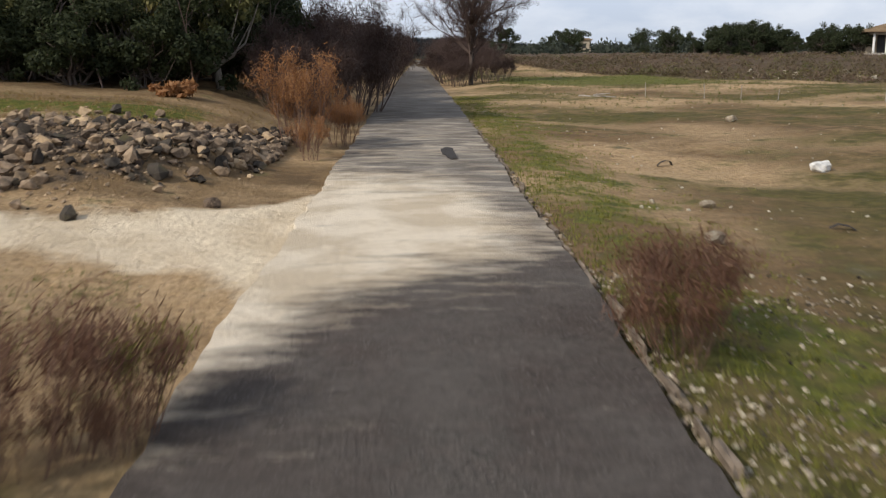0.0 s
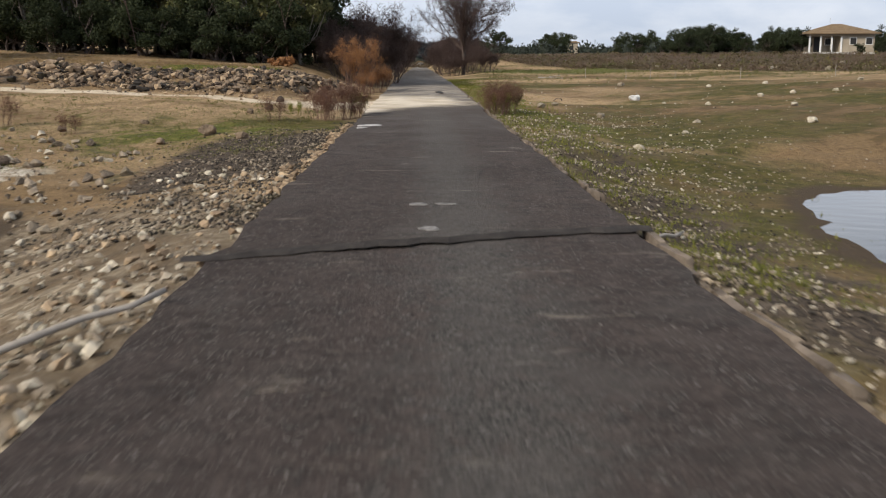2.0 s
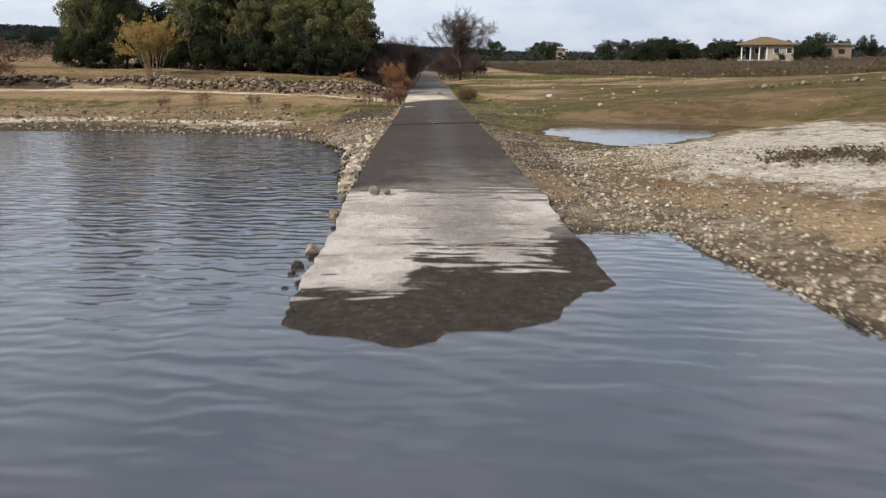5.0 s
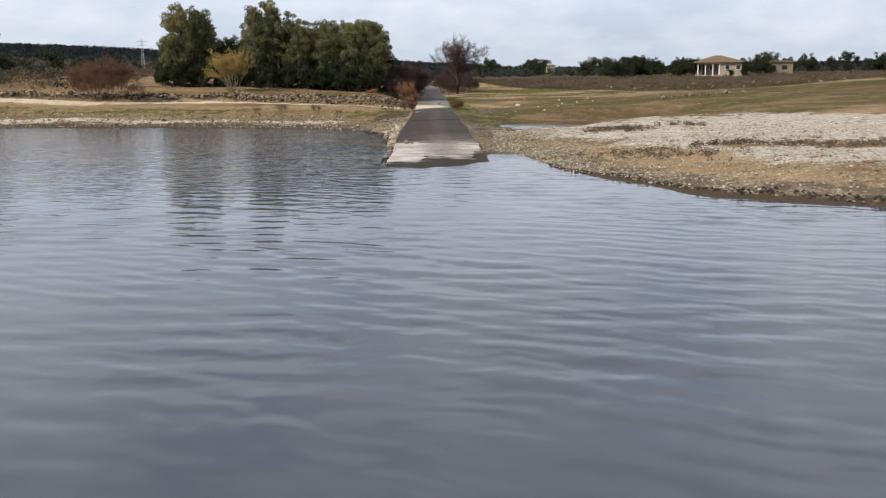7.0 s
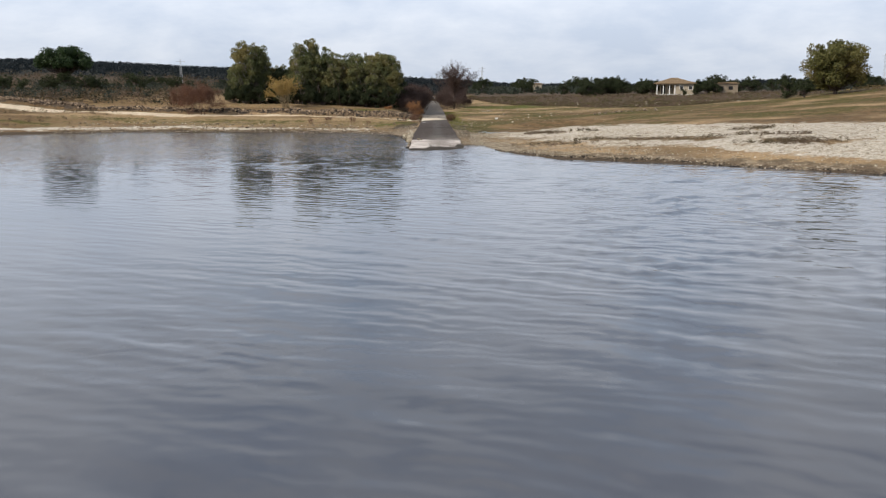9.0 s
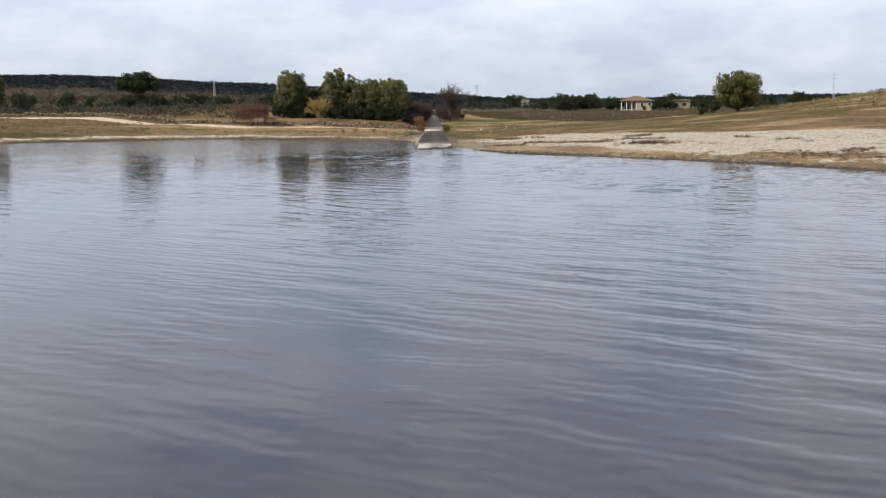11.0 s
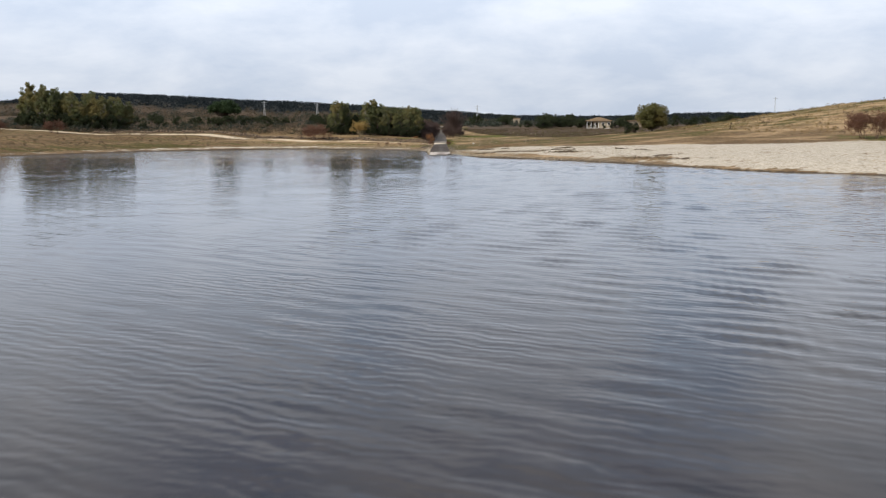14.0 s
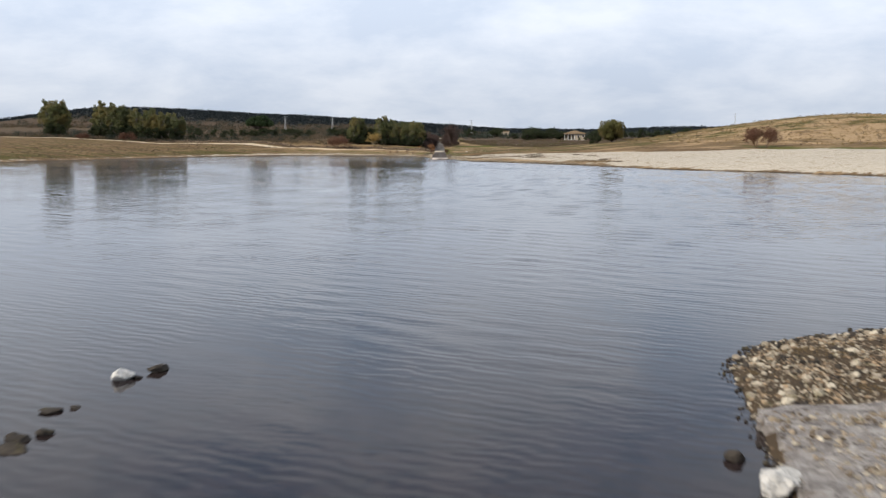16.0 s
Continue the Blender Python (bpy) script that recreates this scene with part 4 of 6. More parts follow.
def tree_thing(name, label, seed, height, rx, rz, zc, trunk_r, leaf_mat, bark, count, size, shape="round", clumps=26, droop=0.0, stems=1, category="tree"):
    rng = np.random.default_rng(seed)
    ob = new(name)
    segs = []
    pts, rad = crown_points(rng, clumps, rx, rz, zc, shape)
    for s in range(stems):
        lean = rng.normal(0, 0.10 + 0.12 * (stems > 1), 2)
        p = np.array([rng.normal(0, 0.25) * (stems > 1), rng.normal(0, 0.25) * (stems > 1), -0.25])
        top = zc + rz * 0.35
        n = 6
        knots = [p]
        for i in range(n):
            p = p + np.array([lean[0] * top / n + rng.normal(0, 0.05), lean[1] * top / n + rng.normal(0, 0.05), top / n])
            knots.append(p)
        for i in range(n):
            segs.append((knots[i], knots[i + 1], trunk_r * (1 - 0.13 * i), trunk_r * (1 - 0.13 * (i + 1))))
        for c, r in zip(pts[s::stems], rad[s::stems]):
            k = min(n - 1, max(1, int(n * (c[2] - 0.35 * rz) / top)))
            a, b = knots[k], np.array(c)
            m = (a + b) / 2 + rng.normal(0, 0.12, 3) + (0, 0, -0.08 * rz)
            segs += [(a, m, trunk_r * 0.38, trunk_r * 0.24), (m, b, trunk_r * 0.24, trunk_r * 0.10)]
    v, f = tubes(segs, 6)
    child("trunk", mesh_of("trunk", v, f.tolist(), bark, True), ob)
    v, f = leaves(rng, pts, rad, count, size, droop=droop)
    child("crown", mesh_of("crown", v, f.tolist(), leaf_mat), ob)
    return tagged(ob, label, category)


def bare_thing(name, label, seed, height, radius, depth, bark, kids=3, spread=0.5, up=0.12, stems=1, shrink=0.68, leaf=None, leaf_n=0, leaf_size=0.05, category="tree", base_r=0.3, splay=1.0, slim=0.42, trunk_part="twig_frame"):
    rng = np.random.default_rng(seed)
    ob = new(name)
    segs, tips = [], []
    total = sum(shrink ** k for k in range(depth + 1))
    for s in range(stems):
        a = rng.uniform(0, 6.28)
        st = (base_r * math.cos(a) * (stems > 1), base_r * math.sin(a) * (stems > 1), -0.1)
        lean = 0.0 if stems == 1 else rng.uniform(0.15, 0.6) * splay
        grow(rng, st, (lean * math.cos(a), lean * math.sin(a), 1), height / total * rng.uniform(0.85, 1.1), radius, depth, spread, kids, up, 3, shrink, segs, tips)
    v, f = tubes(segs, 3 if len(segs) > 400 else 5)
    child(trunk_part, mesh_of(trunk_part, v, f.tolist(), bark), ob)
    if leaf:
        mids = [s[1] for s in segs if s[2] < radius * 0.4]
        v, f = leaves(rng, mids, np.full(len(mids), leaf_size * 2.0), leaf_n, leaf_size, droop=-0.8, slim=slim)
        child("foliage", mesh_of("foliage", v, f.tolist(), leaf), ob)
    return tagged(ob, label, category)


def place(ob, x, y, turn=0.0, size=1.0, sink=0.05, first=False, label="", group=""):
    m = pose(x, y, land_z(x, y) - sink, 0, 0, turn) @ Matrix.Diagonal((size, size, size, 1))
    if first:
        ob.matrix_basis = m
        c = ob
    else:
        c = copy_thing(ob, Matrix())
        c.matrix_basis = m
    return tagged(c, label, group=group)


def spread_things(kinds, rows, group=""):
    """Rows of kind, x, y, size, turn; the first use of a kind is the thing itself."""
    used = set()
    for k, x, y, s, turn in rows:
        place(kinds[k], x, y, turn, s, first=k not in used, group=group)
        used.add(k)


# eucalyptus grove beside the lane
euca = [tree_thing("eucalyptus_tree", "tall eucalyptus with dark green hanging foliage in a dense grove", 20 + i, 9.8, 2.2, 4.3, 5.3, 0.15, M_EUCA, M_BARK, 17000, 0.10, "tall", 130, 1.2)
        for i in range(4)]
rows = []
r = np.random.default_rng(3)
for x, y, s in ((-27.2, 37, 1.03), (-25.4, 38.5, 1.0), (-25.0, 40.0, 0.93), (-18.6, 37, 0.98), (-17.0, 38, 1.05), (-15.6, 40, 0.95), (-14.2, 37, 0.80), (-12.6, 38.5, 0.78), (-11.0, 37, 0.80),
                (-9.4, 38.5, 0.83), (-8.0, 37, 0.86), (-6.6, 38.5, 0.90), (-5.4, 37.2, 0.86), (-20.4, 41, 0.72), (-22.4, 43, 0.66), (-12, 43, 0.9), (-9, 44, 0.9), (-6.3, 44, 0.9), (-17.5, 44, 0.95), (-5.8, 50, 0.9), (-26, 42, 0.9), (-13.4, 40.5, 0.85), (-10.2, 41, 0.85), (-7.2, 41.5, 0.9), (-19.8, 43.5, 0.95), (-15, 46, 0.9), (-8.5, 48, 0.9), (-28.3, 39.5, 0.8)):
    rows.append((int(r.integers(4)), x, y, s, float(r.uniform(0, 360))))
spread_things(euca, rows, "eucalyptus grove")
under = tree_thing("grove_shrub", "dense dark evergreen shrub under the grove", 41, 2.4, 1.25, 1.15, 1.0, 0.05, M_OAK, M_DARKBARK, 7000, 0.055, clumps=30, stems=3, category="shrub")
spread_things([under], [(0, x, y, s, x * 77) for x, y, s in ((-27, 35.8, 1.2), (-24.6, 36, 1.1), (-17.2, 35.4, 1.3), (-15.2, 35.5, 1.2), (-13, 35.3, 1.25), (-11.2, 35.5, 1.15), (-9.2, 35.3, 1.3), (-7.2, 35.5, 1.3), (-6.0, 36.5, 1.5), (-20.5, 37.5, 1.4), (-22.6, 37, 1.3), (-5.6, 40, 1.5), (-14, 36.5, 1.6), (-10.2, 36.5, 1.6), (-21.5, 39, 2.2), (-22.6, 40.5, 2.4), (-20.2, 39.5, 2.0), (-19.2, 36.6, 1.5), (-25.8, 36.2, 1.4), (-28.4, 37, 1.4), (-16, 41, 2.2), (-12, 41, 2.2), (-8, 41, 2.2), (-18.5, 42, 2.4), (-24, 44, 2.0), (-13, 46, 2.4), (-7, 47, 2.4), (-10, 47, 2.4), (-27, 41, 2.0), (-5.4, 44, 2.0), (-29.5, 38.5, 1.1))], "grove undergrowth")
sapling = bare_thing("bare_sapling", "slender pale leafless sapling at the grove edge", 47, 7.5, 0.035, 3, M_TWIG, 2, 0.30, 0.12, shrink=0.55, trunk_part="branch_frame")
spread_things([sapling], [(0, x, y, k, x * 53) for x, y, k in ((-12.9, 34.9, 1.0), (-10.6, 35.2, 0.9), (-8.3, 34.9, 0.95), (-15.4, 35.2, 0.9), (-5.9, 35.6, 0.75))], "grove saplings")
blond = bare_thing("golden_willow", "fountain-shaped shrub willow with straw-yellow autumn leaves on pale stems", 51, 4.2, 0.022, 2, M_PALESTEM, 2, 0.24, 0.0, stems=36, shrink=0.6, leaf=M_STRAW, leaf_n=9000, leaf_size=0.11, slim=0.2, category="shrub", base_r=0.45, splay=0.42)
place(blond, -20.2, 30.4, 30, 1.0, first=True)
# second grove and lone trees on the far left bank
for x, y, s, k in ((-131, 47, 1.42, 0), (-128, 45, 1.38, 1), (-125, 47, 1.2, 2), (-112, 46, 1.38, 2), (-108, 44, 1.32, 3), (-104, 47, 1.18, 0), (-100, 44, 1.2, 1), (-96, 46, 1.2, 2), (-92, 44, 1.12, 3), (-88.5, 46, 1.1, 0), (-110, 52, 1.2, 1), (-99, 52, 1.1, 2), (-90, 52, 1.0, 3), (-106, 43, 1.0, 2), (-98, 42.5, 0.95, 0), (-94, 43, 0.9, 1)):
    place(euca[k], x, y, x * 31, s, group="far eucalyptus grove")
for x, y, s in ((-129, 44, 2.2), (-126, 44, 2.0), (-112, 43, 2.2), (-108.5, 41.8, 2.0), (-104.5, 42.5, 2.3), (-101, 42, 2.1), (-97, 41.5, 2.2), (-93, 42, 2.1), (-89.5, 43, 2.2), (-87, 45, 1.8), (-115, 46, 2.0)):
    place(under, x, y, x * 13, s, group="grove undergrowth")
for x, y, s, k in ((-126.5, 48, 1.4, 0), (-129.5, 46, 1.3, 3), (-110, 47.5, 1.35, 1), (-105.5, 45, 1.25, 2), (-101.5, 45.5, 1.2, 0), (-95, 44.5, 1.15, 3), (-114.5, 48, 1.25, 1), (-102, 48.5, 1.15, 3), (-97.5, 48, 1.1, 0), (-91, 47.5, 1.05, 2), (-86.5, 48, 0.95, 1), (-130, 50, 1.3, 2), (-127, 51, 1.25, 3), (-107, 49, 1.2, 0)):
    place(euca[k], x, y, x * 17, s, group="far eucalyptus grove")
pine = tree_thing("stone_pine", "umbrella-crowned stone pine with a dark dense crown", 61, 8, 4.9, 3.2, 5.4, 0.28, M_PINE, M_DARKBARK, 26000, 0.16, "umbrella", 120)
PINE_SIZE = (12.8 - land_z(-62.8, 64)) / 8.3
place(pine, -62.8, 64, 0, PINE_SIZE * 1.12, first=True)
big = tree_thing("holm_oak", "large rounded tree with olive and golden foliage on the slope", 71, 7.5, 4.1, 3.4, 4.0, 0.3, M_GOLD, M_DARKBARK, 34000, 0.14, clumps=150)
place(big, 55, 24, 0, 1.06, sink=0.15, first=True)
oak = [tree_thing("oak_tree", "dark evergreen oak on the far field edge", 80 + i, 3.4, 1.9, 1.7, 1.85, 0.12, M_OAK, M_DARKBARK, 3600, 0.095, clumps=34) for i in range(3)]
r = np.random.default_rng(5)
rows = []
for i in range(90):
    x = 30 + 25 * float(r.uniform()) ** 0.7 if i < 48 else float(r.uniform(63, 140))
    rows.append((int(r.integers(3)), x, float(r.uniform(117, 134)), float(r.uniform(0.45, 1.3)) * (0.6 + 0.4 * min(1.0, max(0.0, (x - 30) / 12))), float(r.uniform(0, 360))))
for i in range(70):
    rows.append((int(r.integers(3)), float(r.uniform(-120, -34)), float(r.uniform(58, 150)), float(r.uniform(0.5, 1.2)), float(r.uniform(0, 360))))
for i in range(16):
    rows.append((int(r.integers(3)), float(r.uniform(12, 60)), float(r.uniform(170, 215)), float(r.uniform(0.9, 1.6)), float(r.uniform(0, 360))))
rows += [(1, -61.0, 59, 1.15, 0), (2, -64.0, 60, 1.0, 70), (0, 58.6, 111.6, 0.45, 0), (1, 61.2, 111.6, 0.5, 0), (2, 64.4, 113.5, 0.95, 0), (1, 66.2, 114.0, 0.8, 40), (0, 48.6, 24.5, 0.9, 0), (2, 50.2, 22.5, 0.8, 50)]
spread_things(oak, rows, "field oaks")
# bare tree and thickets along the lane
def fan_tree(seed, height, spread_m):
    """A leafless tree: short trunk, limbs rising in a fan, twigs all along them."""
    rng = np.random.default_rng(seed)
    ob = new("bare_tree")
    trunk, limbs, ends = [], [], []
    p = np.array([0.0, 0.0, -0.2])
    for k in range(7):
        q = p + np.array([rng.normal(0, 0.04), rng.normal(0, 0.04), height * 0.075])
        trunk.append((p, q, 0.20 - 0.015 * k, 0.185 - 0.015 * k))
        p = q
    def run(start, way, length, r, steps, up):
        pts, a, d = [], np.array(start, float), np.array(way, float)
        for k in range(steps):
            d = d + rng.normal(0, 0.10, 3) + (0, 0, up)
            d /= np.linalg.norm(d)
            b = a + d * length / steps
            limbs.append((a, b, r * (1 - 0.8 * k / steps), r * (1 - 0.8 * (k + 1) / steps)))
            pts.append((b, d))
            a = b
        return pts
    for i in range(29):
        az, lean = i * 2.4 + rng.normal(0, 0.3), radians(5 + 52 * ((i * 12) % 29) / 28)
        root = trunk[2 + i % 5][1]
        reach = (height - root[2]) / (0.35 + 0.65 * math.cos(lean)) * rng.uniform(0.72, 0.9)
        reach = min(reach, spread_m / max(0.3, math.sin(lean)))
        way = (math.sin(lean) * math.cos(az), math.sin(lean) * math.sin(az), math.cos(lean))
        for b, d in run(root, way, reach, 0.075, 9, 0.05)[1:]:
            for _ in range(2):
                side = rng.normal(0, 1, 3)
                tw = d * 0.75 + side / np.linalg.norm(side) * 0.65
                for c, e in run(b, tw / np.linalg.norm(tw), rng.uniform(0.7, 1.4), 0.020, 4, 0.06):
                    ends.append(c)
                    side = rng.normal(0, 1, 3)
                    tw2 = e * 0.8 + side / np.linalg.norm(side) * 0.6
                    ends += [g for g, _ in run(c, tw2 / np.linalg.norm(tw2), rng.uniform(0.3, 0.6), 0.009, 2, 0.06)]
    v, f = tubes(trunk, 8)
    child("trunk", mesh_of("trunk", v, f.tolist(), M_DARKBARK, True), ob)
    v, f = tubes(limbs, 3)
    child("branch_frame", mesh_of("branch_frame", v, f.tolist(), M_TWIG), ob)
    v, f = leaves(rng, ends, np.full(len(ends), 0.24), 32000, 0.17, droop=-0.8, slim=0.04)
    child("twig_haze", mesh_of("twig_haze", v, f.tolist(), M_HAZE), ob)
    return tagged(ob, "tall leafless tree with fine grey-brown twigs beside the lane", "tree")


bare = fan_tree(91, 8.3, 3.3)
place(bare, 5.3, 80, 180, 1.0, first=True)
thick = [bare_thing("bare_thicket", "leafless purplish-brown thicket beside the lane", 95 + i, 3.9, 0.035, 3, M_TWIG, 2, 0.42, 0.10, stems=14, category="shrub", base_r=0.8, leaf=M_HAZE, leaf_n=11000, leaf_size=0.15, slim=0.05) for i in range(3)]
r = np.random.default_rng(6)
rows = []
for i in range(46):
    y = 37 + i * 1.7 + 0.022 * i * i
    rows.append((i % 3, float(road_mid(y) - road_half(y) - r.uniform(0.7, 3.4)), y, float(r.uniform(0.75, 1.1)) * (0.75 if y < 42 else 1.0), float(r.uniform(0, 360))))
for i in range(32):
    y = 85 + i * 2.3
    rows.append((i % 3, float(road_mid(y) + road_half(y) + r.uniform(0.5, 4.2)), y, float(r.uniform(0.65, 0.95)), float(r.uniform(0, 360))))
rows += [(0, 4.3, 78.5, 0.55, 0), (1, 6.6, 78.5, 0.6, 90), (2, 7.8, 80.5, 0.5, 200), (1, 3.9, 81.5, 0.6, 30)]
spread_things(thick, rows, "lane thickets")
rust = bare_thing("tamarisk", "feathery rust-brown tamarisk beside the rubble bank", 111, 2.4, 0.022, 3, M_REDTWIG, 3, 0.24, 0.10, stems=9, leaf=M_RUST, leaf_n=7000, leaf_size=0.045, slim=0.16, category="shrub", base_r=0.35, splay=0.42)
place(rust, -2.15, 29.3, 0, 0.95, first=True)
place(rust, -1.75, 27.6, 120, 0.42)
place(rust, -1.35, 30.8, 200, 0.55)
place(rust, -1.2, 31.8, 20, 0.45)
place(rust, -2.3, 30.3, 260, 0.6)
redbush = bare_thing("red_bush", "rounded leafless russet bush above the path", 115, 3.6, 0.03, 3, M_REDTWIG, 3, 0.5, 0.03, stems=16, category="shrub", base_r=0.9, leaf=M_REDHAZE, leaf_n=15000, leaf_size=0.15, slim=0.07)
place(redbush, -30.8, 22.5, 0, 1.22, first=True)
place(redbush, 75.2, -54, 50, 1.45)
place(redbush, -96, 20, 80, 0.95)
place(redbush, -108, 16, 10, 0.75)
# low bushes beside the road
low = bare_thing("twiggy_weed", "low brown twiggy bush with some green shoots", 121, 1.15, 0.006, 3, M_REDTWIG, 2, 0.24, 0.09, stems=20, leaf=M_REDHAZE, leaf_n=1300, leaf_size=0.06, slim=0.07, category="shrub", base_r=0.20, splay=0.45)
shoots = bare_thing("weed_shoot", "upright weed with yellow-green feathery shoots", 127, 1.0, 0.006, 2, M_WEED, 3, 0.22, 0.12, stems=4, leaf=M_WEED, leaf_n=1100, leaf_size=0.033, slim=0.15, category="shrub", base_r=0.12, splay=0.5)
spread_things([shoots], [(0, 2.45, 13.9, 0.85, 0), (0, -1.35, 12.7, 0.9, 60), (0, 2.9, 14.9, 0.7, 30), (0, -2.9, 12.2, 0.6, 10)], "roadside shoots")
spread_things([low], [(0, 2.45, 14.2, 0.95, 0), (0, 2.75, 14.6, 0.85, 40), (0, -1.42, 12.4, 0.9, 60), (0, -1.8, 12.1, 1.0, 200), (0, -2.3, 12.2, 0.8, 130), (0, -2.1, 11.5, 0.7, 80), (0, 2.3, 13.6, 0.8, 150), (0, -1.62, 12.15, 0.5, 33), (0, -2.02, 11.85, 0.5, 140), (0, -1.3, 12.2, 0.45, 250), (0, 2.52, 13.95, 0.5, 70), (0, 2.3, 14.3, 0.45, 190), (0, 2.55, 15.3, 0.7, 100), (0, -3.3, 11.2, 0.6, 20), (0, -9.5, 10.5, 0.8, 20), (0, -12.5, 11.5, 0.9, 150), (0, -14.5, 11.0, 0.8, 250), (0, -7.5, 9.2, 0.5, 20)], "roadside weeds")

# ---- stones ----
def rock_mesh(name, seed, material, squash=0.7, points=14):
    rng = np.random.default_rng(seed)
    bm = bmesh.new()
    for _ in range(points):
        d = rng.normal(0, 1, 3)
        d /= np.linalg.norm(d)
        d *= rng.uniform(0.7, 1.1)
        bm.verts.new((d[0], d[1] * rng.uniform(0.75, 1.0), d[2] * squash))
    bmesh.ops.convex_hull(bm, input=bm.verts)
    bmesh.ops.delete(bm, geom=[v for v in bm.verts if not v.link_faces], context="VERTS")
    return bm_mesh(name, bm, material)


def scatter(verts_list, faces_list, src, rows):
    """Rows of x, y, z, size, turn, tilt as copies of one rock in a joined mesh."""
    co = np.array([v.co for v in src.vertices])
    fs = [list(p.vertices) for p in src.polygons]
    n = sum(len(v) for v in verts_list)
    for x, y, z, s, turn, tilt in rows:
        m = np.array(Euler((tilt, tilt * 0.6, turn)).to_matrix()) * s
        verts_list.append(co @ m.T + (x, y, z))
        faces_list += [[i + n for i in f] for f in fs]
        n += len(co)


def joined_rocks(name, rows, material, seed, parent=None, label="", category="", kinds=5):
    vs, fs = [], []
    shapes = [rock_mesh("stone", seed + i, material) for i in range(kinds)]
    for i in range(kinds):
        scatter(vs, fs, shapes[i], rows[i::kinds])
    me = mesh_of(name, np.concatenate(vs), fs, material)
    ob = new(name, me)
    ob.parent = parent
    return tagged(ob, label, category, kind="stuff")


def hewn_rock(name, seed, material, squash, fine):
    """A broken rock: random flat faces with worn edges and a rough skin."""
    rng = np.random.default_rng(seed)
    bm = bmesh.new()
    bmesh.ops.create_icosphere(bm, subdivisions=fine, radius=1.0)
    nrm = rng.normal(0, 1, (13, 3))
    nrm /= np.linalg.norm(nrm, axis=1)[:, None]
    far = rng.uniform(0.62, 0.98, 13)
    for v in bm.verts:
        d = np.array(v.co) / np.linalg.norm(np.array(v.co))
        k = nrm @ d
        r = min(1.1, float(np.min(np.where(k > 0.15, far / np.maximum(k, 0.15), 9.0))))
        r *= 1 + 0.08 * float(wobble(np.array(d[0] * 7 + d[2] * 5), np.array(d[1] * 7 + seed), 3)) + float(rng.normal(0, 0.022))
        v.co = Vector((d[0] * r, d[1] * r * 0.9, d[2] * r * squash))
    return bm_mesh(name, bm, material)


def rock_thing(name, label, x, y, size, material, seed, squash=0.7, sink=0.3, turn=0, z=None):
    me = hewn_rock(name, seed, material, squash, 4 if size > 0.3 else 3)
    ob = new(name, me)
    z = land_z(x, y) if z is None else z
    ob.matrix_basis = pose(x, y, z + size * squash * (1 - 2 * sink) * 0.9, 4, 3, turn) @ Matrix.Diagonal((size, size * 0.85, size, 1))
    return tagged(ob, label, "rock")


